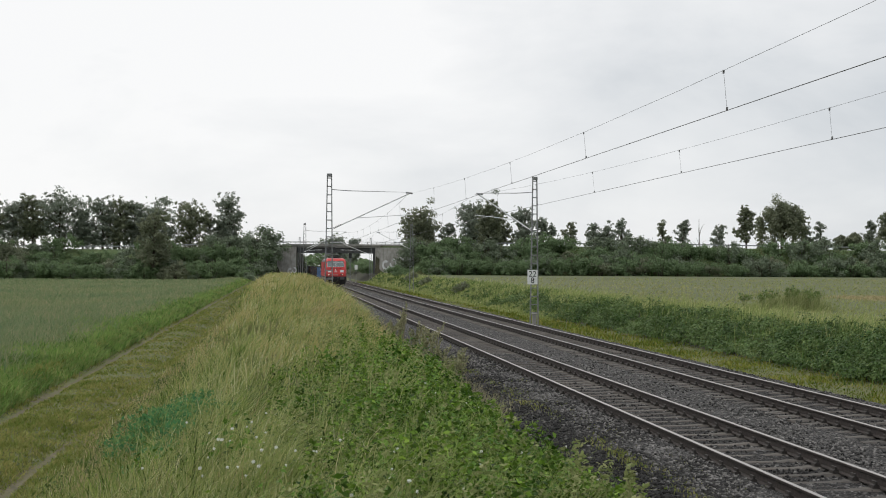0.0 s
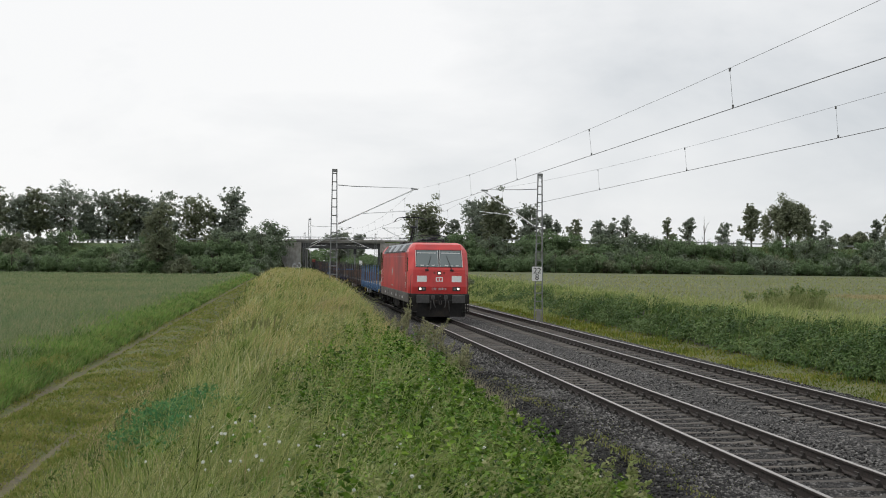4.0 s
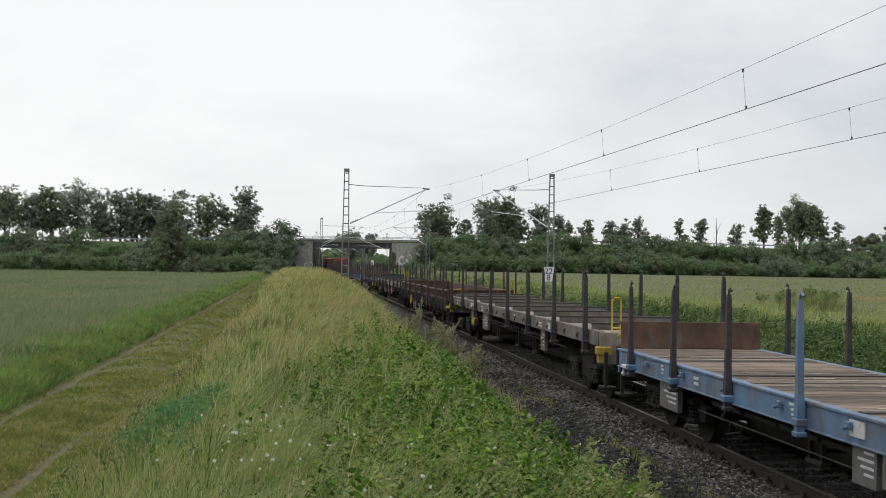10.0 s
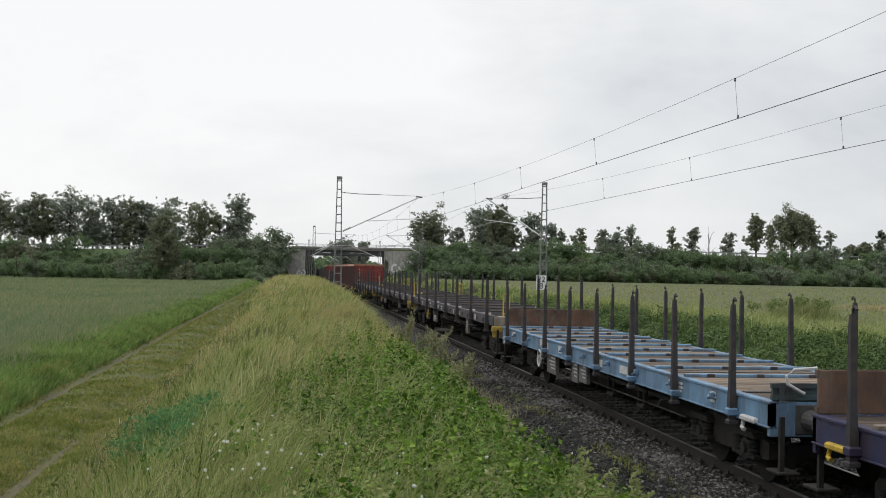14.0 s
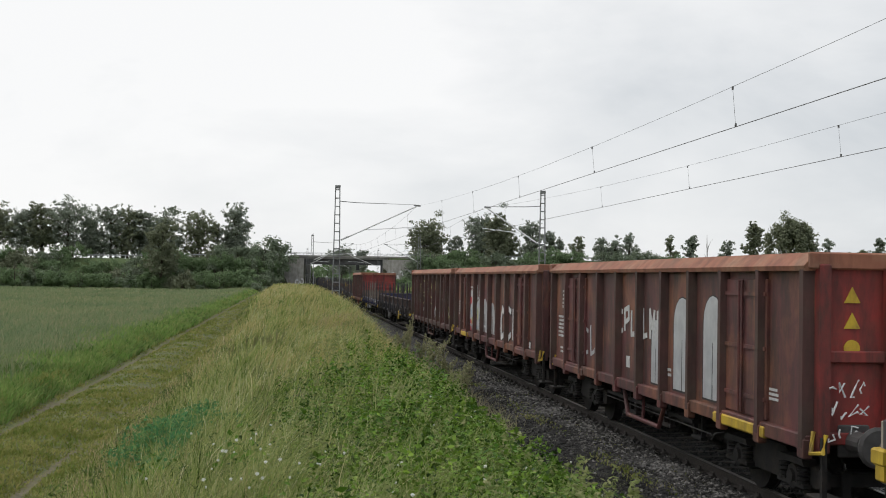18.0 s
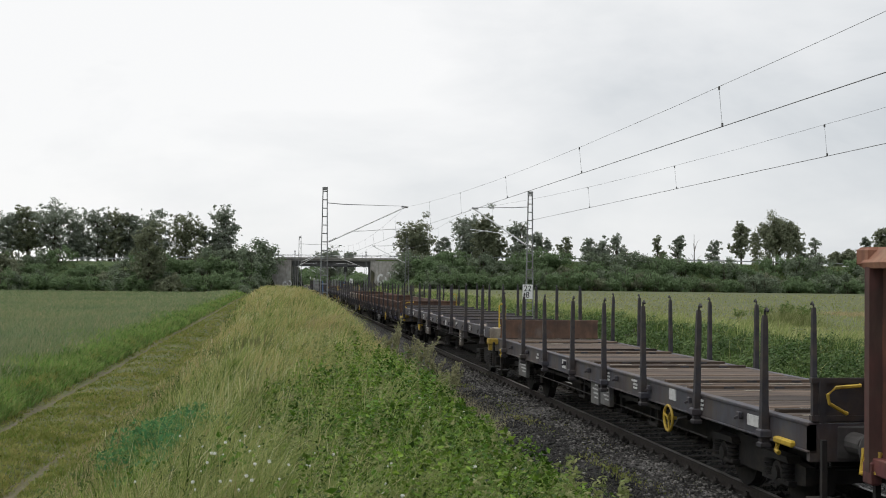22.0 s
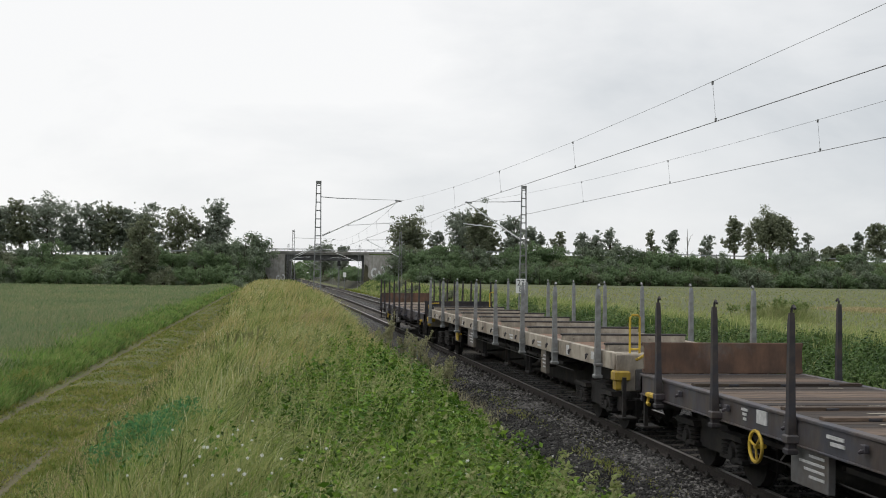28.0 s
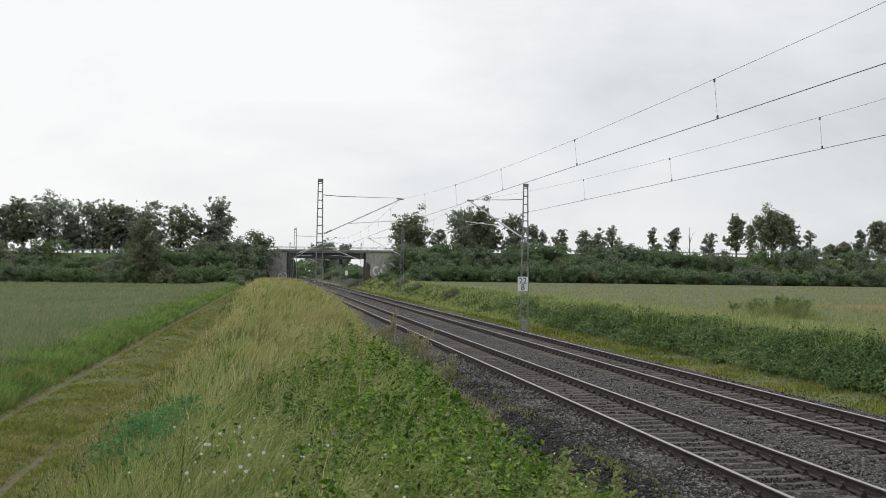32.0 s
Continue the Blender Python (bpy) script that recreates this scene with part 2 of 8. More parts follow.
M_STEEL = mat("galvanised_steel", (0.30, 0.31, 0.31), (0.22, 0.23, 0.23), 14.0, 0.55, 0.55, bump=0.05, c3=(0.17, 0.16, 0.15), scale3=2.5)
# near-white and non-metal: the tubes' bright highlights are put into the colour
M_ALU = mat("pale_aluminium", (0.86, 0.86, 0.86), (0.76, 0.76, 0.76), 10.0, 0.5, 0.0, bump=0.03)
M_GUARD = mat("dull_guard_rail", (0.36, 0.37, 0.37), (0.28, 0.29, 0.29), 6.0, 0.6, 0.2, bump=0.03)
M_WIRE = mat("dark_copper_wire", (0.15, 0.148, 0.145), (0.10, 0.10, 0.098), 20.0, 0.6, 0.3, bump=0)
M_CONC = mat("bridge_concrete", (0.34, 0.325, 0.295), (0.25, 0.24, 0.22), 1.5, 0.9, bump=0.15, c3=(0.18, 0.172, 0.155), scale3=0.35)
M_WALL = mat("pale_wall_concrete", (0.45, 0.43, 0.395), (0.34, 0.33, 0.30), 1.2, 0.9, bump=0.12, c3=(0.30, 0.285, 0.26), scale3=0.5, streak=0.35)
# bridge concrete again, its colour darkened to paint the shade under the deck
M_CONC_SHADE = mat("shaded_girder", (0.12, 0.12, 0.12), (0.08, 0.08, 0.08), 1.5, 0.9, bump=0.1)
M_WHITE = mat("white_enamel", (0.80, 0.80, 0.78), (0.72, 0.72, 0.70), 8.0, 0.5, bump=0.0)
M_BLACK = mat("black_paint", (0.02, 0.02, 0.02), (0.014, 0.014, 0.014), 8.0, 0.6, bump=0.0)
M_GRAF_W = mat("white_spray_paint", (0.74, 0.74, 0.73), (0.55, 0.55, 0.55), 5.0, 0.6, bump=0)
M_GRAF_Y = mat("pale_yellow_spray", (0.52, 0.50, 0.17), (0.38, 0.35, 0.12), 6.0, 0.6, bump=0)
M_GRAF_S = mat("silver_spray", (0.55, 0.56, 0.57), (0.42, 0.43, 0.45), 4.0, 0.45, 0.3, bump=0)
M_GRAF_R = mat("red_spray", (0.50, 0.05, 0.06), (0.40, 0.035, 0.05), 5.0, 0.6, bump=0)
M_GRAF_B = mat("pale_blue_spray", (0.36, 0.47, 0.58), (0.26, 0.36, 0.48), 5.0, 0.6, bump=0)
M_BARK = mat("bark", (0.10, 0.082, 0.06), (0.055, 0.045, 0.034), 6.0, 0.95, bump=0.5, stretch=(3, 3, 0.6))
# rolling stock
M_RED = mat("traffic_red_paint", (0.60, 0.040, 0.044), (0.52, 0.034, 0.040), 1.6, 0.40, bump=0.02, c3=(0.14, 0.026, 0.044), scale3=0.30, thr=0.60, soft=0.14)
M_REDF = mat("traffic_red_front", (0.66, 0.052, 0.046), (0.58, 0.044, 0.042), 1.6, 0.36, bump=0.02, c3=(0.42, 0.038, 0.042), scale3=0.9, thr=0.60, soft=0.16, streak=0.10)
M_ROOF = mat("roof_grey_paint", (0.30, 0.33, 0.36), (0.25, 0.28, 0.31), 2.0, 0.5, bump=0.03, c3=(0.19, 0.20, 0.21), scale3=0.8, thr=0.62, streak=0.35)
M_SKIRT = mat("dusty_grey_skirt", (0.150, 0.142, 0.126), (0.108, 0.102, 0.090), 3.0, 0.7, bump=0.05, c3=(0.066, 0.058, 0.048), scale3=1.0, streak=0.4)
M_UNDER = mat("sooty_running_gear", (0.018, 0.016, 0.0145), (0.009, 0.008, 0.0075), 7.0, 0.85, bump=0.3, c3=(0.038, 0.028, 0.021), scale3=2.2, thr=0.6)
M_BUFFER = mat("greased_iron", (0.085, 0.080, 0.078), (0.05, 0.047, 0.045), 7.0, 0.7, bump=0.1)
M_GLASS = bpy.data.materials.new("cab_glass")
M_GLASS.use_nodes = True
_g = M_GLASS.node_tree.nodes["Principled BSDF"]
_g.inputs["Base Color"].default_value = (0.025, 0.03, 0.032, 1)
_g.inputs["Roughness"].default_value, _g.inputs["Specular IOR Level"].default_value = 0.06, 1.0
# pale base colour paints in the sky's reflection on the sloping screens
M_SCREEN = bpy.data.materials.new("windscreen_glass")
M_SCREEN.use_nodes = True
_g = M_SCREEN.node_tree.nodes["Principled BSDF"]
_g.inputs["Base Color"].default_value = (0.135, 0.165, 0.16, 1)
_g.inputs["Roughness"].default_value, _g.inputs["Specular IOR Level"].default_value = 0.06, 1.0
M_LAMP = lamp_mat("lit_headlamp", (1.0, 0.90, 0.74), 1.3)
M_LENS = mat("lamp_lens", (0.35, 0.36, 0.37), (0.25, 0.25, 0.26), 20.0, 0.15, 0.5, bump=0)
M_GRILLE = mat("dark_grille", (0.075, 0.08, 0.085), (0.045, 0.048, 0.05), 30.0, 0.6, bump=0.3, stretch=(1, 6, 1))
M_YELLOW = mat("worn_yellow_paint", (0.62, 0.43, 0.035), (0.50, 0.33, 0.03), 6.0, 0.6, bump=0.05, c3=(0.22, 0.14, 0.05), scale3=4.0, thr=0.66, streak=0.5)
M_BLUE = mat("sky_blue_paint", (0.085, 0.185, 0.34), (0.060, 0.140, 0.27), 4.0, 0.6, bump=0.05, c3=(0.13, 0.135, 0.15), scale3=1.6, thr=0.63, streak=0.5)
M_LBLUE = mat("faded_light_blue_paint", (0.155, 0.285, 0.43), (0.12, 0.225, 0.345), 4.0, 0.6, bump=0.05, c3=(0.16, 0.15, 0.14), scale3=1.6, thr=0.62, streak=0.5)
M_NAVY = mat("navy_paint", (0.018, 0.024, 0.088), (0.013, 0.017, 0.062), 4.0, 0.6, bump=0.05, c3=(0.052, 0.050, 0.064), scale3=1.6, thr=0.62, streak=0.55)
M_SLATE = mat("dusty_slate_paint", (0.066, 0.068, 0.084), (0.044, 0.045, 0.056), 4.0, 0.65, bump=0.05, c3=(0.090, 0.074, 0.060), scale3=1.4, thr=0.55, streak=0.6)
M_SLATEP = mat("dusted_slate_paint", (0.124, 0.120, 0.138), (0.088, 0.086, 0.100), 4.0, 0.7, bump=0.05, c3=(0.125, 0.105, 0.085), scale3=1.3, thr=0.55, streak=0.5)
M_GREYP = mat("dusty_grey_paint", (0.175, 0.162, 0.145), (0.118, 0.110, 0.10), 4.0, 0.7, bump=0.05, c3=(0.155, 0.120, 0.082), scale3=1.2, thr=0.54, streak=0.6)
M_TANP = mat("dust_covered_paint", (0.43, 0.385, 0.31), (0.33, 0.29, 0.23), 4.0, 0.8, bump=0.06, c3=(0.20, 0.16, 0.12), scale3=1.2, thr=0.6, streak=0.5)
M_OCHRE = mat("ochre_dusted_steel", (0.25, 0.15, 0.085), (0.17, 0.095, 0.055), 4.0, 0.8, bump=0.1, c3=(0.13, 0.07, 0.045), scale3=1.4, thr=0.56, streak=0.5)
M_BROWN = mat("freight_brown_paint", (0.072, 0.031, 0.025), (0.042, 0.021, 0.018), 4.0, 0.7, bump=0.08, c3=(0.056, 0.042, 0.033), scale3=1.5, thr=0.5, streak=0.75)
M_WORNRIM = mat("worn_bare_rim", (0.16, 0.135, 0.115), (0.09, 0.068, 0.056), 6.0, 0.75, bump=0.1, c3=(0.075, 0.045, 0.035), scale3=1.5, streak=0.5)
M_MBLUE = mat("worn_mid_blue_paint", (0.125, 0.225, 0.36), (0.095, 0.175, 0.29), 4.0, 0.6, bump=0.05, c3=(0.15, 0.15, 0.155), scale3=1.5, thr=0.58, streak=0.5)
M_TEAL = mat("worn_teal_paint", (0.060, 0.115, 0.125), (0.040, 0.075, 0.085), 4.0, 0.65, bump=0.06, c3=(0.040, 0.034, 0.032), scale3=1.8, thr=0.52, streak=0.5)
M_BBLUE = mat("bright_blue_paint", (0.050, 0.175, 0.46), (0.042, 0.145, 0.38), 4.0, 0.55, bump=0.04, c3=(0.16, 0.22, 0.32), scale3=1.6, thr=0.66, streak=0.5)
M_RUST = mat("rusty_steel", (0.160, 0.088, 0.056), (0.098, 0.055, 0.038), 5.0, 0.85, bump=0.2, c3=(0.075, 0.042, 0.03), scale3=1.6, thr=0.56, streak=0.75)
M_ENDB = mat("stained_end_plate", (0.180, 0.100, 0.062), (0.080, 0.050, 0.037), 2.6, 0.85, bump=0.08, c3=(0.155, 0.138, 0.122), scale3=1.1, thr=0.63, soft=0.08, streak=0.55)
M_GOND = mat("gondola_oxide_red", (0.150, 0.045, 0.043), (0.095, 0.033, 0.034), 2.2, 0.62, bump=0.10, c3=(0.235, 0.095, 0.052), scale3=0.62, thr=0.53, soft=0.07, streak=0.85)
M_GONDR = mat("gondola_bright_red", (0.30, 0.036, 0.030), (0.22, 0.032, 0.027), 3.0, 0.65, bump=0.06, c3=(0.17, 0.052, 0.034), scale3=0.9, thr=0.56, soft=0.08, streak=0.8)
M_GONDD = mat("gondola_dark_brown", (0.105, 0.040, 0.034), (0.075, 0.033, 0.029), 3.0, 0.7, bump=0.08, c3=(0.085, 0.058, 0.042), scale3=1.1, thr=0.55, streak=0.75)
M_RIM = mat("rusty_top_edge", (0.36, 0.145, 0.085), (0.27, 0.105, 0.064), 4.0, 0.8, bump=0.15, c3=(0.34, 0.19, 0.12), scale3=1.6, streak=0.45)
M_PLANK = mat("weathered_planks", (0.195, 0.148, 0.106), (0.095, 0.070, 0.051), 5.0, 0.9, bump=0.2, stretch=(0.6, 2, 2), c3=(0.23, 0.19, 0.155), scale3=0.6, thr=0.62, vary=0.65)
M_PLANK_R = mat("rust_stained_planks", (0.102, 0.070, 0.048), (0.048, 0.033, 0.025), 5.0, 0.9, bump=0.2, stretch=(0.6, 2, 2), c3=(0.19, 0.145, 0.095), scale3=0.6, thr=0.62, vary=0.75)
M_STAKE = mat("dark_stake_steel", (0.034, 0.033, 0.040), (0.021, 0.020, 0.024), 6.0, 0.7, bump=0.1, c3=(0.062, 0.046, 0.036), scale3=2.0, thr=0.56)
M_DECK = mat("dusty_deck_plate", (0.31, 0.245, 0.185), (0.23, 0.185, 0.145), 2.2, 0.9, bump=0.1, c3=(0.24, 0.205, 0.18), scale3=0.9, vary=0.15, streak=0.35)
M_RUBBER = mat("dark_bolster_pad", (0.05, 0.045, 0.042), (0.032, 0.03, 0.028), 8.0, 0.8, bump=0.2)
M_LABEL = mat("white_stencil", (0.58, 0.58, 0.57), (0.42, 0.42, 0.41), 16.0, 0.7, bump=0)
M_PANEL = mat("grey_data_panel", (0.150, 0.148, 0.146), (0.105, 0.104, 0.103), 10.0, 0.6, bump=0.03, c3=(0.10, 0.085, 0.07), scale3=2.0)

# ---- mesh tools ----


class Build:
    """Collects vertices and faces of one mesh."""

    def __init__(self):
        self.v, self.f, self.mi = [], [], []

    def add(self, verts, faces, mi=0):
        k = len(self.v)
        self.v += [tuple(p) for p in verts]
        self.f += [tuple(i + k for i in face) for face in faces]
        self.mi += [mi] * len(faces)
        return self

    def box(self, x0, x1, y0, y1, z0, z1, b=0.0, mi=0):
        """A box; b bevels its long upright edges and the top rim."""
        x0, x1, y0, y1, z0, z1 = min(x0, x1), max(x0, x1), min(y0, y1), max(y0, y1), min(z0, z1), max(z0, z1)
        if b <= 0:
            return self.add([(x, y, z) for z in (z0, z1) for x, y in ((x0, y0), (x1, y0), (x1, y1), (x0, y1))],
                            [(3, 2, 1, 0), (4, 5, 6, 7), (0, 1, 5, 4), (1, 2, 6, 5), (2, 3, 7, 6), (3, 0, 4, 7)], mi)
        b = min(b, (x1 - x0) * 0.45, (y1 - y0) * 0.45, (z1 - z0) * 0.45)
        rings = []
        for z, s in ((z0, b), (z0 + b, 0), (z1 - b, 0), (z1, b)):
            rings += [(x0 + s, y0 + s, z), (x1 - s, y0 + s, z), (x1 - s, y1 - s, z), (x0 + s, y1 - s, z)]
        faces = [(3, 2, 1, 0), (12, 13, 14, 15)]
        for r in range(3):
            for i in range(4):
                j = (i + 1) % 4
                faces.append((r * 4 + i, r * 4 + j, r * 4 + 4 + j, r * 4 + 4 + i))
        return self.add(rings, faces, mi)

    def tube(self, points, radii, n=8, cap=True, mi=0):
        """A round bar through the points."""
        pts = [Vector(p) for p in points]
        if not hasattr(radii, "__len__"):
            radii = [radii] * len(pts)
        verts, faces = [], []
        for i, p in enumerate(pts):
            d = (pts[min(i + 1, len(pts) - 1)] - pts[max(i - 1, 0)]).normalized()
            a = d.orthogonal().normalized() if abs(d.z) > 0.9 else d.cross(Vector((0, 0, 1))).normalized()
            c = d.cross(a)
            for k in range(n):
                w = 2 * math.pi * (k + 0.5) / n
                verts.append(p + (a * math.cos(w) + c * math.sin(w)) * radii[i])
        for i in range(len(pts) - 1):
            for k in range(n):
                j = (k + 1) % n
                faces.append((i * n + k, i * n + j, i * n + n + j, i * n + n + k))
        if cap:
            faces += [tuple(range(n - 1, -1, -1)), tuple(range(len(verts) - n, len(verts)))]
        return self.add(verts, faces, mi)

    def prism(self, outline, axis, a, b, mi=0):
        """An outline (two coordinates) pushed along an axis from a to b."""
        n = len(outline)
        at = {"x": lambda u, w, s: (s, u, w), "y": lambda u, w, s: (u, s, w), "z": lambda u, w, s: (u, w, s)}[axis]
        verts = [at(u, w, s) for s in (a, b) for u, w in outline]
        faces = [tuple(range(n))[::-1], tuple(range(n, 2 * n))] + [(i, (i + 1) % n, n + (i + 1) % n, n + i) for i in range(n)]
        return self.add(verts, faces, mi)

    def ring(self, c, r, w, axis="x", n=20, m=6):
        """A torus of radius r and bar radius w about c."""
        verts, faces = [], []
        for i in range(n):
            a = 2 * math.pi * i / n
            for j in range(m):
                b = 2 * math.pi * j / m
                u, v, s = (r + w * math.cos(b)) * math.cos(a), (r + w * math.cos(b)) * math.sin(a), w * math.sin(b)
                verts.append({"x": (c[0] + s, c[1] + u, c[2] + v), "y": (c[0] + u, c[1] + s, c[2] + v), "z": (c[0] + u, c[1] + v, c[2] + s)}[axis])
                faces.append((i * m + j, ((i + 1) % n) * m + j, ((i + 1) % n) * m + (j + 1) % m, i * m + (j + 1) % m))
        return self.add(verts, faces)

    def mesh(self, name, *mats, smooth=False):
        me = bpy.data.meshes.new(name)
        me.from_pydata(self.v, [], self.f)
        for m in mats:
            me.materials.append(m)
        if len(mats) > 1:
            me.polygons.foreach_set("material_index", self.mi)
        bm = bmesh.new()
        bm.from_mesh(me)
        bmesh.ops.recalc_face_normals(bm, faces=bm.faces)
        bm.to_mesh(me)
        bm.free()
        if smooth:
            me.polygons.foreach_set("use_smooth", [True] * len(me.polygons))
        me.update()
        return me


def fast_mesh(name, verts, faces, mats, mi=None):
    """A mesh from numpy arrays: verts (n, 3), faces (m, 3 or 4)."""
    me = bpy.data.meshes.new(name)
    n, k = faces.shape
    me.vertices.add(len(verts))
    me.vertices.foreach_set("co", np.ascontiguousarray(verts, dtype=np.float32).ravel())
    me.loops.add(n * k)
    me.loops.foreach_set("vertex_index", np.ascontiguousarray(faces, dtype=np.int32).ravel())
    me.polygons.add(n)
    me.polygons.foreach_set("loop_start", np.arange(0, n * k, k, dtype=np.int32))
    me.polygons.foreach_set("loop_total", np.full(n, k, dtype=np.int32))
    for m in mats:
        me.materials.append(m)
    if mi is not None:
        me.polygons.foreach_set("material_index", np.ascontiguousarray(mi, dtype=np.int32))
    me.update(calc_edges=True)
    return me


def thing(name, label, category, group="", kind="", at=(0, 0, 0)):
    ob = new(name)
    ob.location = at
    return tagged(ob, label, category, group, kind)


def part(name, bm, material, parent, label="", at=(0, 0, 0), smooth=False):
    """One mesh under a thing or a part; bm is a Build or a finished mesh."""
    me = bm if isinstance(bm, bpy.types.Mesh) else bm.mesh(name, *(material if isinstance(material, (tuple, list)) else (material,)), smooth=smooth)
    ob = new(name, me)
    ob.parent = parent
    ob.location = at
    return tagged(ob, label) if label else ob


def solid(name, bm, material, label, category, group="", kind="", at=(0, 0, 0), smooth=False):
    """A thing that is one mesh."""
    me = bm if isinstance(bm, bpy.types.Mesh) else bm.mesh(name, *(material if isinstance(material, (tuple, list)) else (material,)), smooth=smooth)
    ob = new(name, me)
    ob.location = at
    return tagged(ob, label, category, group, kind)


# ---- the ground ----
GAP_A, GAP_B = -6.7, 9.9  # the bridge opening, along the road
ROAD_O, ROAD_U, ROAD_N = (3.0, 256.0), (0.9898, -0.1425), (0.1425, 0.9898)


def ease(t):
    t = np.clip(t, 0, 1)
    return t * t * (3 - 2 * t)


def road_sd(x, y):
    return (x - ROAD_O[0]) * ROAD_U[0] + (y - ROAD_O[1]) * ROAD_U[1], (x - ROAD_O[0]) * ROAD_N[0] + (y - ROAD_O[1]) * ROAD_N[1]


def road_top(s):
    return 7.05 - 1.1 * ease((-s - 6) / 40) - 0.5 * ease((s - 60) / 60)


def crest(y):
    return 1.05 + 0.58 * ease((y - 20) / 45)


def height(x, y):
    """The lie of the land: field, cart track, bank, track bed, far bank, fields, road embankment."""
    x, y = np.asarray(x, float), np.asarray(y, float)
    fade = 1 - ease((y - 140) / 40)
    c = crest(y) * fade
    left = 0.05 + (c - 0.05) * ease((x + 10.55) / (2.6 - 0.9 * ease((y - 25) / 40)))
    ruts = -0.10 * (np.exp(-((x + 12.45) / 0.26) ** 2) + np.exp(-((x + 10.85) / 0.28) ** 2)) + 0.16 * ease((-12.75 - x) / 0.45) - (0.20 + 0.36 * ease((y - 30) / 90)) * ease((-13.8 - x) / 10)
    brow = -5.75 + 0.55 * ease((y - 20) / 35)
    slope = -0.5 + (c + 0.5) * (1 - ease((x - brow) / (2.75 - 0.35 * ease((y - 20) / 35))))
    mid = np.where(x < -8.2, left + ruts, np.minimum(left, slope))
    rise = 0.55 + 0.45 * ease((y - 60) / 170)
    right = -0.5 + (rise + 0.5) * ease((x - 8.6) / 3.4)
    z = np.where(x > 5, right, mid)
    rough = 0.05 * np.sin(x * 1.3 + y * 0.37) * np.sin(y * 0.9 - x * 0.5) + 0.03 * np.sin(x * 3.1 + 1) * np.sin(y * 2.3)
    hump = 0.11 * np.sin(x * 4.7 + 1.3 * np.sin(y * 1.1)) * np.sin(y * 3.1 + 1.7 * np.sin(x * 1.9)) * (1 - ease((y - 30) / 25))
    z = z + np.where((x > -9.5) & (x < -3.2), rough, 0) + np.where((x > -8.4) & (x < -3.7) & (y > 4), hump, 0)
    s, d = road_sd(x, y)
    top = road_top(s)
    bankz = top * np.clip(1 - (np.abs(d) - 6.0) / (top * 1.65), 0, 1)
    bankz = np.where((s > GAP_A) & (s < GAP_B), 0, bankz)
    cut = np.minimum(ease((GAP_A - 2.6 - s) / 4.5) + ease((s - GAP_B - 4.6) / 6.0), 1)
    bankz = np.where(d < -5.9, bankz * cut, bankz)
    return np.where(bankz > 0.02, np.maximum(z, bankz), z)


def axis(*spans):
    out = []
    for a, b, step in spans:
        out += list(np.arange(a, b, step))
    return np.array(out + [spans[-1][1]])


gx = axis((-2200, -400, 300), (-400, -120, 14), (-120, -18, 3), (-18, -13.3, 0.5), (-13.3, -10.3, 0.1), (-10.3, -3, 0.22), (-3, 8, 0.55), (8, 13, 0.3), (13, 22, 0.6), (22, 160, 3.0), (160, 400, 14), (400, 2200, 300))
gy = axis((-300, -20, 40), (-20, 60, 0.8), (60, 228, 3), (228, 290, 1.0), (290, 420, 13), (420, 4200, 270))
GX, GY = np.meshgrid(gx, gy)
GZ = height(GX, GY)
nx, ny = len(gx), len(gy)
gi = np.arange(nx * ny).reshape(ny, nx)
gf = np.stack([gi[:-1, :-1], gi[:-1, 1:], gi[1:, 1:], gi[1:, :-1]], -1).reshape(-1, 4)
cx, cy = (GX[:-1, :-1] + GX[1:, 1:]).ravel() / 2, (GY[:-1, :-1] + GY[1:, 1:]).ravel() / 2
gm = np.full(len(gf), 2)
gm[cx < -13.3] = 0
gm[(cx > -13.3) & (cx < -10.2)] = 4
edge = 0.10 * np.sin(cy * 0.9) * np.sin(cy * 0.37 + 1)
gm[(np.abs(cx + 12.45) < 0.06 + 0.5 * edge) | ((np.abs(cx + 10.85) < 0.12 + edge) & (cy < 20))] = 3
gm[(cx > -3.9) & (cx < 7.0)] = 5
gm[(cx > 7.0) & (cx < 9.2)] = 4
gm[cx > 13.0] = 1
gm[height(cx, cy) > 1.95] = 6
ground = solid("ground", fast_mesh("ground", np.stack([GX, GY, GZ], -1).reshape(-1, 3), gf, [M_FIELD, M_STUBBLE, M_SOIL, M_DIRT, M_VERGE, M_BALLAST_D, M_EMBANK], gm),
               None, "gently rolling farmland with a cart track, grassy banks and a road embankment", "ground", kind="structure")

# ---- the railway ----
GAUGE, SPACING = 0.7535, 3.915
RAIL = [(-0.075, -0.172), (0.075, -0.172), (0.075, -0.158), (0.02, -0.14), (0.012, -0.05), (0.036, -0.036), (0.036, -0.006), (0.028, 0.0), (-0.028, 0.0), (-0.036, -0.006), (-0.036, -0.036), (-0.012, -0.05), (-0.02, -0.14), (-0.075, -0.158)]


def rail_mesh():
    b = Build()
    b.prism(RAIL, "y", -30, 620)
    me = b.mesh("rail", M_RAILSIDE, M_RAILTOP)
    for p in me.polygons:
        if p.center.z > -0.004:
            p.material_index = 1
    return me


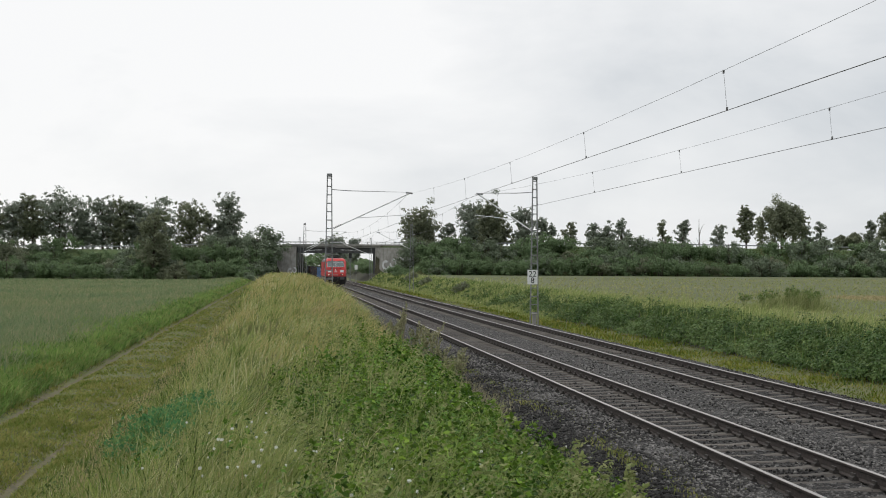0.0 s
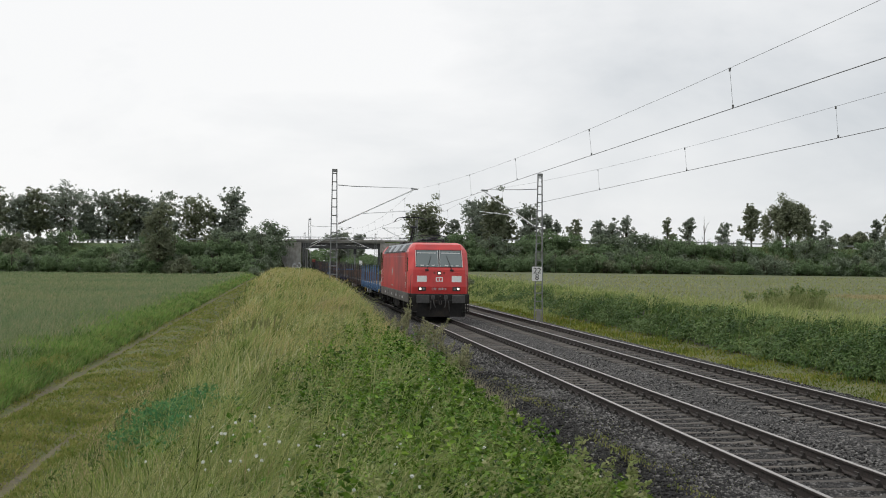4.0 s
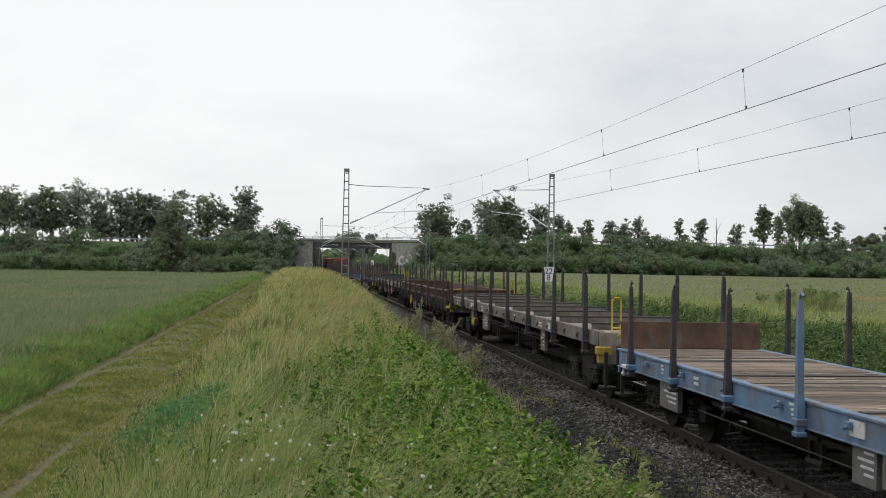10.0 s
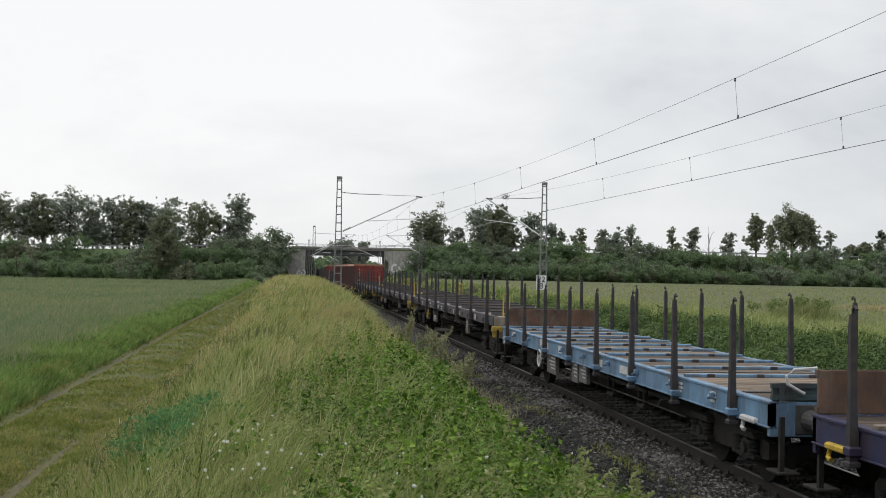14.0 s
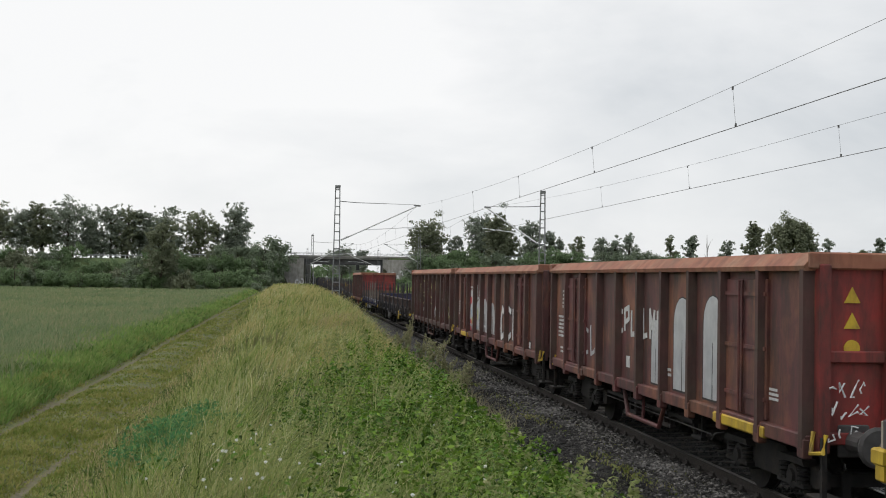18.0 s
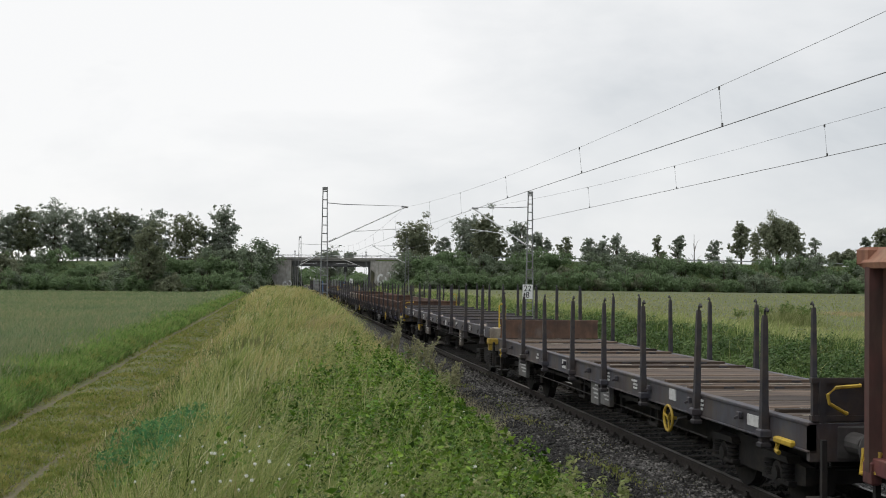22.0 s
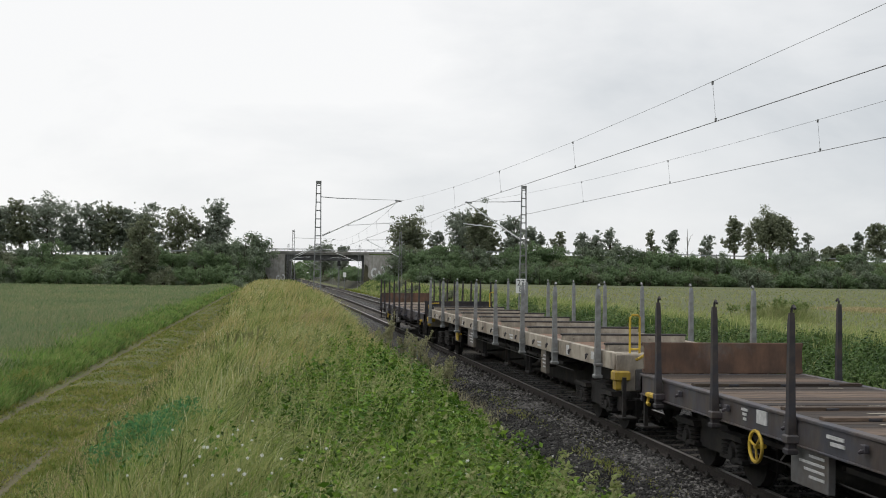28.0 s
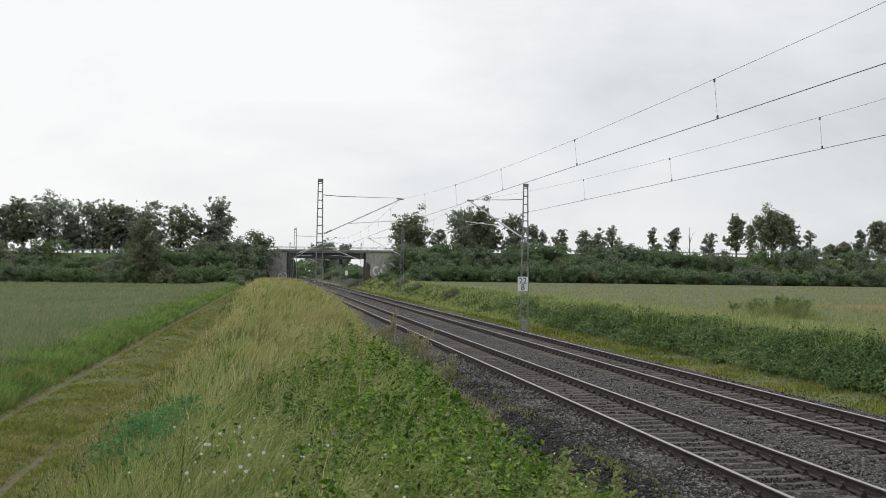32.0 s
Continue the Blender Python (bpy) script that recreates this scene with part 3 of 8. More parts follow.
def sleeper_mesh():
    """A pre-stressed sleeper, waisted in the middle, chamfered on top."""
    b = Build()
    st = [(-1.3, 0.13, -0.19), (-0.95, 0.135, -0.172), (-0.5, 0.13, -0.172), (-0.25, 0.11, -0.192), (0.25, 0.11, -0.192), (0.5, 0.13, -0.172), (0.95, 0.135, -0.172), (1.3, 0.13, -0.19)]
    verts, faces = [], []
    for x, w, z in st:
        verts += [(x, -w, -0.36), (x, -w, z - 0.04), (x, -w * 0.60, z), (x, w * 0.60, z), (x, w, z - 0.04), (x, w, -0.36)]
    for i in range(len(st) - 1):
        for k in range(5):
            faces.append((i * 6 + k, i * 6 + k + 1, i * 6 + 7 + k, i * 6 + 6 + k))
    n = len(verts)
    faces += [tuple(range(6)), tuple(range(n - 1, n - 7, -1))]
    b.add(verts, faces)
    return b


def clip_mesh():
    """One rail fastening: plate, spring and screw."""
    b = Build()
    b.prism([(-0.05, -0.165), (0.05, -0.165), (0.045, -0.125), (0.014, -0.112), (0.014, -0.07), (-0.014, -0.07), (-0.014, -0.112), (-0.045, -0.125)], "y", -0.065, 0.065)
    return b


def ballast_profile():
    return [(-3.35, -0.62), (-2.15, -0.21), (-1.75, -0.155), (-1.0, -0.15), (-0.6, -0.204), (0.6, -0.204), (1.2, -0.205), (1.96, -0.235),
            (SPACING - 1.2, -0.205), (SPACING - 0.6, -0.204), (SPACING + 0.6, -0.204), (SPACING + 1.2, -0.205), (SPACING + 1.75, -0.205), (SPACING + 2.1, -0.24), (SPACING + 3.2, -0.6)]


prof = ballast_profile()
by = np.concatenate([np.arange(-30, 60, 0.5), np.arange(60, 640, 4)])
BX, BY = np.meshgrid([p[0] for p in prof], by)
BZ = np.tile([p[1] for p in prof], (len(by), 1)) + np.random.normal(0, 0.012, BX.shape)
bi = np.arange(BX.size).reshape(BX.shape)
bf = np.stack([bi[:-1, :-1], bi[:-1, 1:], bi[1:, 1:], bi[1:, :-1]], -1).reshape(-1, 4)
bmi = np.tile([2, 0, 0, 1, 1, 1, 0, 0, 1, 1, 1, 0, 0, 0], len(by) - 1)
ballast = solid("ballast", fast_mesh("ballast", np.stack([BX, BY, BZ], -1).reshape(-1, 3), bf, [M_BALLAST, M_BALLAST_D, M_SHOULDER], bmi), None,
                "grey crushed-stone ballast bed under two tracks", "ballast", kind="structure")

rail_me, clips_me = rail_mesh(), clip_mesh().mesh("rail_clip", M_CLIP)
sleeper_me = sleeper_mesh().mesh("sleeper", M_SLEEPER)
for k in range(2):
    track = thing("railway_track", "ballasted railway track with rusty rails on concrete sleepers", "railway track", "parallel tracks", at=(k * SPACING, 0, 0))
    for sx in (-GAUGE, GAUGE):
        part("rail", rail_me, None, track, at=(sx, 0, 0))
    sv, sf, cv, cf, clip_b = [], [], [], [], clip_mesh()
    base = sleeper_mesh()
    for i in range(560):
        y = 4.0 + 0.6 * i
        if y < 94:
            part("sleeper", sleeper_me, None, track, at=(0, y, 0))
        for o in (-GAUGE - 0.115, -GAUGE + 0.115, GAUGE - 0.115, GAUGE + 0.115):
            if y < 49:
                part("rail_clip", clips_me, None, track, at=(o, y, 0))
            elif y < 160:
                k0 = len(cv)
                cv += [(p[0] + o, p[1] + y, p[2]) for p in clip_b.v]
                cf += [tuple(v + k0 for v in f) for f in clip_b.f]
        if y < 94:
            pass
        elif y < 340:
            o = len(sv)
            sv += [(p[0], p[1] + y, p[2]) for p in base.v]
            sf += [tuple(v + o for v in f) for f in base.f]
    me = bpy.data.meshes.new("far_sleeper")
    me.from_pydata(sv, [], sf)
    me.materials.append(M_SLEEPER)
    tagged(part("far_sleeper", me, None, track), kind="stuff")
    me = bpy.data.meshes.new("far_clip")
    me.from_pydata(cv, [], cf)
    me.materials.append(M_CLIP)
    tagged(part("far_clip", me, None, track), kind="stuff")

# ---- overhead line ----
SUPPORTS = (-10.5, 66.5, 146.5, 222.0, 300.0, 378.0, 456.0)


def mast_parts(mast, side, lattice, tall=7.95):
    """side: +1 when the arm reaches towards +x. The mast stands at its thing's origin."""
    legs = 0.24 if not lattice else 0.27
    for sx in (-1, 1):
        b = Build()
        x0, x1 = sx * legs, sx * 0.115
        for a, c in ((0, 1),):
            b.add([(x0 - 0.03, -0.06, -1.2), (x0 + 0.03, -0.06, -1.2), (x0 + 0.03, 0.06, -1.2), (x0 - 0.03, 0.06, -1.2),
                   (x1 - 0.028, -0.05, tall), (x1 + 0.028, -0.05, tall), (x1 + 0.028, 0.05, tall), (x1 - 0.028, 0.05, tall)],
                  [(3, 2, 1, 0), (4, 5, 6, 7), (0, 1, 5, 4), (1, 2, 6, 5), (2, 3, 7, 6), (3, 0, 4, 7)])
        part("mast_leg", b, M_STEEL, mast)
    z, k = -0.3, 0
    while z < tall - 0.15:
        w = legs + (0.115 - legs) * (z + 1.2) / (tall + 1.2)
        b = Build()
        if lattice:
            z2 = z + 0.42
            w2 = legs + (0.115 - legs) * (z2 + 1.2) / (tall + 1.2)
            s = 1 if k % 2 else -1
            b.tube([(-s * w, 0, z), (s * w2, 0, z2)], 0.022, 4)
            z = z2
        else:
            b.box(-w, w, -0.03, 0.03, z, z + 0.055)
            z += 0.47
        part("batten", b, M_STEEL, mast)
        k += 1
    part("mast_cap", Build().box(-0.15, 0.15, -0.07, 0.07, tall - 0.16, tall + 0.02, 0.01), M_STEEL, mast)
    part("footing", Build().box(-0.24, 0.24, -0.20, 0.20, -1.4, -0.62, 0.04), M_CONC, mast)


def arm_parts(mast, tip_x, wire_x, root_z=4.9, tip_z=6.9):
    """The cantilever: long tube, stay, steady arm, insulators; x from the mast."""
    s = 1 if tip_x > 0 else -1
    part("cantilever_tube", Build().tube([(s * 0.22, 0, root_z), (tip_x, 0, tip_z)], 0.042, 8), M_ALU, mast)
    part("top_stay", Build().tube([(s * 0.12, 0, 7.08), (s * 1.05, 0, 7.02), (tip_x, 0, tip_z + 0.08)], (0.022, 0.022, 0.008), 6), M_STEEL, mast)
    for a, b in (((s * 0.25, 0, root_z + 0.02), (s * 0.7, 0, root_z + 0.24)),):
        body = Build()
        for i in range(5):
            t = i / 5
            p = Vector(a).lerp(Vector(b), t)
            q = Vector(a).lerp(Vector(b), t + 0.1)
            body.tube([p, q], (0.058, 0.042), 10)
        part("insulator", body, M_STEEL, mast)
    mid = Vector((s * 0.22, 0, root_z)).lerp(Vector((tip_x, 0, tip_z)), 0.33)
    part("steady_arm", Build().tube([mid + Vector((0, 0, -0.05)), (wire_x + s * 0.15, 0, 5.74)], 0.02, 6).tube([(wire_x - s * 0.9, 0, 5.70), (wire_x, 0, 5.54)], 0.014, 6), M_ALU, mast)
    part("wire_clamp", Build().tube([(tip_x - 0.15, 0, tip_z + 0.06), (tip_x + 0.22, 0, tip_z + 0.02)], 0.045, 6), M_STEEL, mast)


LEFT_X = {66.5: -4.85, 146.5: -4.7, 222.0: -4.2}
RIGHT_X = {66.5: 6.85, 146.5: 8.5, 222.0: 9.0}
for y in SUPPORTS:
    odd = round(y / 78) % 2
    wire_1, wire_2 = (-0.3 if odd else 0.3), SPACING + (-0.4 if odd else 0.3)
    near = y < 100
    for x, wx, sgn in ((LEFT_X.get(y, -4.2), wire_1, 1), (RIGHT_X.get(y, 7.8), wire_2, -1)):
        m = thing("catenary_mast", "grey galvanised steel " + ("lattice" if not near else "ladder-frame") + " mast carrying the overhead line", "catenary mast", "catenary masts", at=(x, y, 0))
        mast_parts(m, sgn, not near)
        arm_parts(m, wx - x - 0.1 * sgn, wx - x)


def wire_x(k, y):
    """The overhead wire's place across, zigzagging from mast to mast."""
    c = k * SPACING
    for a, b in zip(SUPPORTS, SUPPORTS[1:]):
        if a <= y <= b:
            u = (y - a) / (b - a)
            pa, pb = [(-0.3 if k == 0 else -0.4) if round(v / 78) % 2 else 0.3 for v in (a, b)]
            return c + pa + (pb - pa) * u, u
    return c, 0


for k in range(2):
    line = thing("overhead_line", "thin dark overhead contact line with carrying wire and droppers", "overhead line", "overhead lines")
    for a, b in zip(SUPPORTS[:6], SUPPORTS[1:]):
        bold = 0.0072 if b < 100 else 0.010
        part("contact_wire", Build().tube([(wire_x(k, a + 1e-4)[0], a, 5.53), (wire_x(k, b - 1e-4)[0], b, 5.53)], bold, 5, False), M_WIRE, line)
        pts = []
        for i in range(13):
            u = i / 12
            y = a + (b - a) * u
            pts.append((wire_x(k, min(max(y, a + 1e-4), b - 1e-4))[0] - 0.07, y, 6.92 - 0.75 * 4 * u * (1 - u)))
        part("carrying_wire", Build().tube(pts, bold * 0.5, 5, False), M_WIRE, line)
        first = 10.2 if a < 0 else a + 6.0
        if k == 1 and a < 0:
            first = 14.2
        y = first
        while y < b - 2 and y < 300:
            x, u = wire_x(k, y)
            zm = 6.92 - 0.75 * 4 * u * (1 - u)
            d = Build().tube([(x, y, 5.53), (x - 0.07, y - 0.02, zm)], bold * 0.42, 4, False)
            d.box(x - 0.012, x + 0.012, y - 0.02, y + 0.02, 5.53, 5.59)
            d.box(x - 0.082, x - 0.058, y - 0.04, y, zm - 0.05, zm + 0.01)
            part("dropper", d, M_WIRE, line)
            y += 9.2

# kilometre board on the mast
board = thing("kilometre_board", "white kilometre board with black figures on a mast", "track sign", at=(6.70, 66.3, 2.23))
part("plate", Build().box(-0.29, 0.29, -0.012, 0.012, -0.41, 0.41, 0.006), M_WHITE, board)


def figures(body, size, m, parent, at):
    cu = bpy.data.curves.new("figures", "FONT")
    cu.body, cu.size, cu.align_x, cu.align_y, cu.extrude = body, size, "CENTER", "CENTER", 0.002
    tmp = bpy.data.objects.new("figures", cu)
    me = bpy.data.meshes.new_from_object(tmp)
    bpy.data.objects.remove(tmp)
    me.materials.append(m)
    ob = new("figures", me)
    ob.parent = parent
    ob.matrix_basis = pose(*at, 90, 0, 0)
    return ob


figures("22", 0.47, M_BLACK, board, (0, -0.017, 0.17))
figures("8", 0.47, M_BLACK, board, (0, -0.017, -0.2))
part("bracket", Build().box(-0.25, 0.25, 0.012, 0.1, 0.15, 0.2).box(-0.25, 0.25, 0.012, 0.1, -0.25, -0.2), M_STEEL, board)

# white pulley box at the foot of the near right mast
anchor = thing("anchor_stub", "pale concrete stub beside a mast foot", "post", at=(6.45, 64.6, -0.45))
part("stub", Build().box(-0.1, 0.1, -0.1, 0.1, 0, 0.62, 0.02), M_CONC, anchor)
part("cap", Build().box(-0.14, 0.14, -0.14, 0.14, 0.62, 0.7, 0.02), M_CONC, anchor)

sig = thing("line_board", "white board on a post beside the far track", "track sign", at=(6.9, 232.0, -0.5))
part("post", Build().tube([(0, 0, 0), (0, 0, 3.3)], 0.06, 8), M_STEEL, sig)
part("plate", Build().box(-0.28, 0.28, -0.09, -0.06, 2.5, 3.4, 0.02), M_WHITE, sig)
light = thing("line_signal", "black-headed railway signal on a post beside the far track", "signal", at=(6.2, 240.0, -0.45))
part("post", Build().tube([(0, 0, 0), (0, 0, 5.0)], 0.09, 8), M_STEEL, light)
part("head", Build().box(-0.30, 0.30, -0.16, 0.10, 4.7, 5.75, 0.05), M_BLACK, light, "black signal head")
part("hood", Build().tube([(0, -0.3, 5.4), (0, -0.15, 5.4)], 0.12, 10), M_BLACK, light)
part("ladder", Build().box(-0.2, -0.16, 0.12, 0.16, 0, 4.7).box(0.16, 0.2, 0.12, 0.16, 0, 4.7), M_STEEL, light)

# ---- road bridge ----


def rd(s, d, z):
    return (ROAD_O[0] + s * ROAD_U[0] + d * ROAD_N[0], ROAD_O[1] + s * ROAD_U[1] + d * ROAD_N[1], z)


def rd_box(b, s0, s1, d0, d1, z0, z1, mi=0):
    return b.add([rd(s, d, z) for z in (z0, z1) for s, d in ((s0, d0), (s1, d0), (s1, d1), (s0, d1))],
                 [(3, 2, 1, 0), (4, 5, 6, 7), (0, 1, 5, 4), (1, 2, 6, 5), (2, 3, 7, 6), (3, 0, 4, 7)], mi)


bridge = thing("road_bridge", "concrete road bridge over the tracks with steel railings", "bridge")
part("deck", rd_box(Build(), GAP_A - 1, GAP_B + 1, -6.0, 6.0, 6.55, 7.1), M_CONC, bridge)
part("kerb_beam", rd_box(Build(), GAP_A - 3, GAP_B + 7, -6.25, -5.7, 6.9, 7.26), M_CONC, bridge)
part("kerb_beam", rd_box(Build(), GAP_A - 3, GAP_B + 7, 5.7, 6.25, 6.9, 7.26), M_CONC, bridge)
# girders below the deck carry their shade in the colour
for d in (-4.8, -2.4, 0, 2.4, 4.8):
    part("girder", rd_box(Build(), GAP_A - 0.5, GAP_B + 0.5, d - 0.45, d + 0.45, 5.45, 6.55), M_CONC_SHADE, bridge)
part("abutment", rd_box(Build(), GAP_A - 2.0, GAP_A, -6.0, 6.0, -0.6, 6.55), M_WALL, bridge)
part("abutment", rd_box(Build(), GAP_B, GAP_B + 2.0, -6.0, 6.0, -0.6, 6.55), M_WALL, bridge)
part("wing_wall", rd_box(Build(), GAP_B + 0.9, GAP_B + 7.2, -6.35, -5.9, 0.6, 6.6), M_WALL, bridge)
# piers take the same shade-darkened concrete
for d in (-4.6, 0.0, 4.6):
    part("pier", rd_box(Build(), GAP_B - 0.55, GAP_B + 0.25, d - 0.5, d + 0.5, -0.6, 5.45), M_CONC_SHADE, bridge, "concrete pier coloured dark for the shade under the deck")
part("wing_wall", rd_box(Build(), GAP_A - 4.0, GAP_A - 0.05, -6.35, -5.9, 0.4, 6.6), M_WALL, bridge)
for i in range(13):
    s = GAP_A - 2 + i * (GAP_B - GAP_A + 6) / 12
    part("railing_post", rd_box(Build(), s - 0.04, s + 0.04, -6.02, -5.92, 7.26, 7.8), M_STEEL, bridge)
for z in (7.50, 7.72):
    part("railing_bar", rd_box(Build(), GAP_A - 2.1, GAP_B + 4.2, -6.0, -5.94, z, z + 0.07), M_STEEL, bridge)
# spray paint on the wing walls: rounded letters built from bars on a ring
for s0, z0, sc, cnt in ((GAP_B + 1.5, 1.9, 1.0, 3), (GAP_A - 1.75, 0.9, 0.62, 2)):
    for k in range(cnt):
        cs, cz = s0 + (0.75 + 1.55 * k) * sc, z0 + (1.0 + 0.35 * k) * sc
        arc = np.linspace(0.9 + 2.1 * k, 0.9 + 2.1 * k + (5.2 if k != 2 else 3.8), 14)
        rim = [(0.78, a) for a in arc] + [(0.42, a) for a in arc[::-1]]
        flat = [(cs + q * sc * math.cos(a), cz + q * 1.4 * sc * math.sin(a)) for q, a in rim]
        m = len(flat)
        g = Build().add([rd(u, -6.362, v) for u, v in flat] + [rd(u, -6.352, v) for u, v in flat],
                        [(i, i + 1, m - 2 - i, m - 1 - i) for i in range(m // 2 - 1)] + [(i, (i + 1) % m, m + (i + 1) % m, m + i) for i in range(m)])
        part("graffiti", g, M_GRAF_W, bridge, "white spray-painted letter that cannot be read")

for s0, s1 in ((-140, GAP_A - 2), (GAP_B + 4, 175)):
    rail = thing("guard_rail", "pale steel guard rail along the embankment road", "guard rail", "guard rails")
    steps = np.linspace(s0, s1, 30)
    for a, c in zip(steps, steps[1:]):
        za, zc = float(road_top(a)), float(road_top(c))
        p = [rd(a, -5.6, za + 0.50), rd(a, -5.6, za + 0.74), rd(c, -5.6, zc + 0.74), rd(c, -5.6, zc + 0.50),
             rd(a, -5.5, za + 0.50), rd(a, -5.5, za + 0.74), rd(c, -5.5, zc + 0.74), rd(c, -5.5, zc + 0.50)]
        part("rail_beam", Build().add(p, [(0, 1, 2, 3), (7, 6, 5, 4), (1, 5, 6, 2), (0, 3, 7, 4)]), M_GUARD, rail)
    for s in np.arange(s0 + 1, s1, 8.0):
        z = float(road_top(s))
        part("post", rd_box(Build(), s - 0.05, s + 0.05, -5.5, -5.38, z - 0.3, z + 0.75), M_STEEL, rail)

# ---- the train: every vehicle's origin is at its leading buffers, +y runs to its tail ----
def wheelset(b, y, r=0.46):
    for sx in (-1, 1):
        b.tube([(sx * 0.69, y, r), (sx * 0.825, y, r)], r, 20)
        b.tube([(sx * 0.665, y, r), (sx * 0.69, y, r)], r + 0.028, 20)
        b.tube([(sx * 0.825, y, r), (sx * 0.86, y, r)], 0.12, 10)
    b.tube([(-0.98, y, r), (0.98, y, r)], 0.08, 8)
    return b


def bogie_meshes():
    frame_b = Build()
    for sx in (-1, 1):
        side = [(-1.55, 0.40), (-1.55, 0.62), (-1.15, 0.66), (-0.8, 0.60), (-0.5, 0.78), (0.5, 0.78), (0.8, 0.60), (1.15, 0.66), (1.55, 0.62), (1.55, 0.40), (1.0, 0.34), (0.62, 0.30), (0.45, 0.36), (-0.45, 0.36), (-0.62, 0.30), (-1.0, 0.34)]
        frame_b.prism(side, "x", sx * 0.94, sx * 1.06)
        for y in (-0.9, 0.9):
            frame_b.tube([(sx * 0.92, y, 0.46), (sx * 1.14, y, 0.46)], (0.19, 0.16), 12)
            frame_b.tube([(sx * 1.14, y, 0.46), (sx * 1.18, y, 0.46)], (0.10, 0.09), 10)
            frame_b.prism([(y - 0.42, 0.64), (y - 0.36, 0.72), (y + 0.36, 0.72), (y + 0.42, 0.64)], "x", sx * 1.0, sx * 1.18)
            frame_b.prism([(y - 0.40, 0.36), (y - 0.40, 0.41), (y + 0.40, 0.41), (y + 0.40, 0.36)], "x", sx * 1.02, sx * 1.17)
            for o in (-0.27, 0.27):
                for i in range(4):
                    frame_b.tube([(sx * 1.11, y + o, 0.40 + i * 0.058), (sx * 1.11, y + o, 0.43 + i * 0.058)], (0.085, 0.085), 10)
    frame_b.box(-1.0, 1.0, -0.25, 0.25, 0.50, 0.82, 0.04)
    for y in (-1.45, 1.45):
        frame_b.box(-0.95, 0.95, y - 0.06, y + 0.06, 0.42, 0.58)
        for sx in (-1, 1):
            frame_b.box(sx * 0.74 - 0.05, sx * 0.74 + 0.05, y - 0.12, y + 0.12, 0.28, 0.62, 0.02)
    return frame_b.mesh("bogie", M_UNDER), wheelset(Build(), 0).mesh("wheelset", M_UNDER)


BOGIE_ME, WHEELSET_ME = bogie_meshes()


def bogie(wagon, y, wheelbase=1.8):
    bg = part("bogie", BOGIE_ME, None, wagon, "sooty four-wheeled bogie", at=(0, y, 0))
    for o in (-0.9, 0.9):
        part("wheelset", WHEELSET_ME, None, bg, at=(0, o, 0))


def buffer_meshes():
    b = Build()
    b.tube([(0, 0.02, 0), (0, 0.0, 0)], (0.235, 0.20), 20)
    b.tube([(0, 0.02, 0), (0, 0.045, 0)], 0.235, 20)
    b.tube([(0, 0.045, 0), (0, 0.34, 0)], 0.085, 12)
    b.tube([(0, 0.30, 0), (0, 0.62, 0)], (0.115, 0.13), 14)
    b.box(-0.19, 0.19, 0.60, 0.64, -0.19, 0.19, 0.015)
    hook = Build()
    hook.box(-0.05, 0.05, 0.32, 0.66, -0.06, 0.06, 0.01)
    hook.tube([(0, 0.30, 0.0), (0, 0.22, 0.02), (0, 0.20, 0.10), (0, 0.26, 0.14)], 0.04, 8)
    hook.tube([(-0.05, 0.30, -0.05), (-0.06, 0.16, -0.16), (-0.04, 0.08, -0.28), (0.04, 0.08, -0.28), (0.06, 0.16, -0.16), (0.05, 0.30, -0.05)], 0.022, 6)
    hose = Build()
    for sx in (-0.32, 0.3):
        hose.tube([(sx, 0.60, -0.02), (sx, 0.40, -0.08), (sx * 0.9, 0.28, -0.30), (sx * 0.7, 0.22, -0.42)], 0.028, 6)
    return b.mesh("buffer", M_BUFFER, smooth=False), hook.mesh("coupling_hook", M_UNDER), hose.mesh("brake_hose", M_RUBBER)


BUFFER_ME, HOOK_ME, HOSE_ME = buffer_meshes()


def ends(wagon, length, buffers=True):
    for y, turn in ((0, 0), (length, 180)):
        for sx in (-0.875, 0.875) if buffers else ():
            o = part("buffer", BUFFER_ME, None, wagon)
            o.matrix_basis = pose(sx, y, 1.04, 0, 0, turn)
        for nm, me in (("coupling_hook", HOOK_ME), ("brake_hose", HOSE_ME)):
            o = part(nm, me, None, wagon)
            o.matrix_basis = pose(0, y, 1.04, 0, 0, turn)
        # shunter's step below the near corner
        e = 0.55 if y == 0 else length - 0.55
        for sx in (-1, 1):
            st = Build()
            st.box(sx * 1.30, sx * 1.36, e - 0.16, e - 0.10, 0.42, 1.1)
            st.box(sx * 1.12, sx * 1.40, e - 0.22, e + 0.18, 0.38, 0.42, 0.01)
            part("shunter_step", st, M_UNDER, wagon)


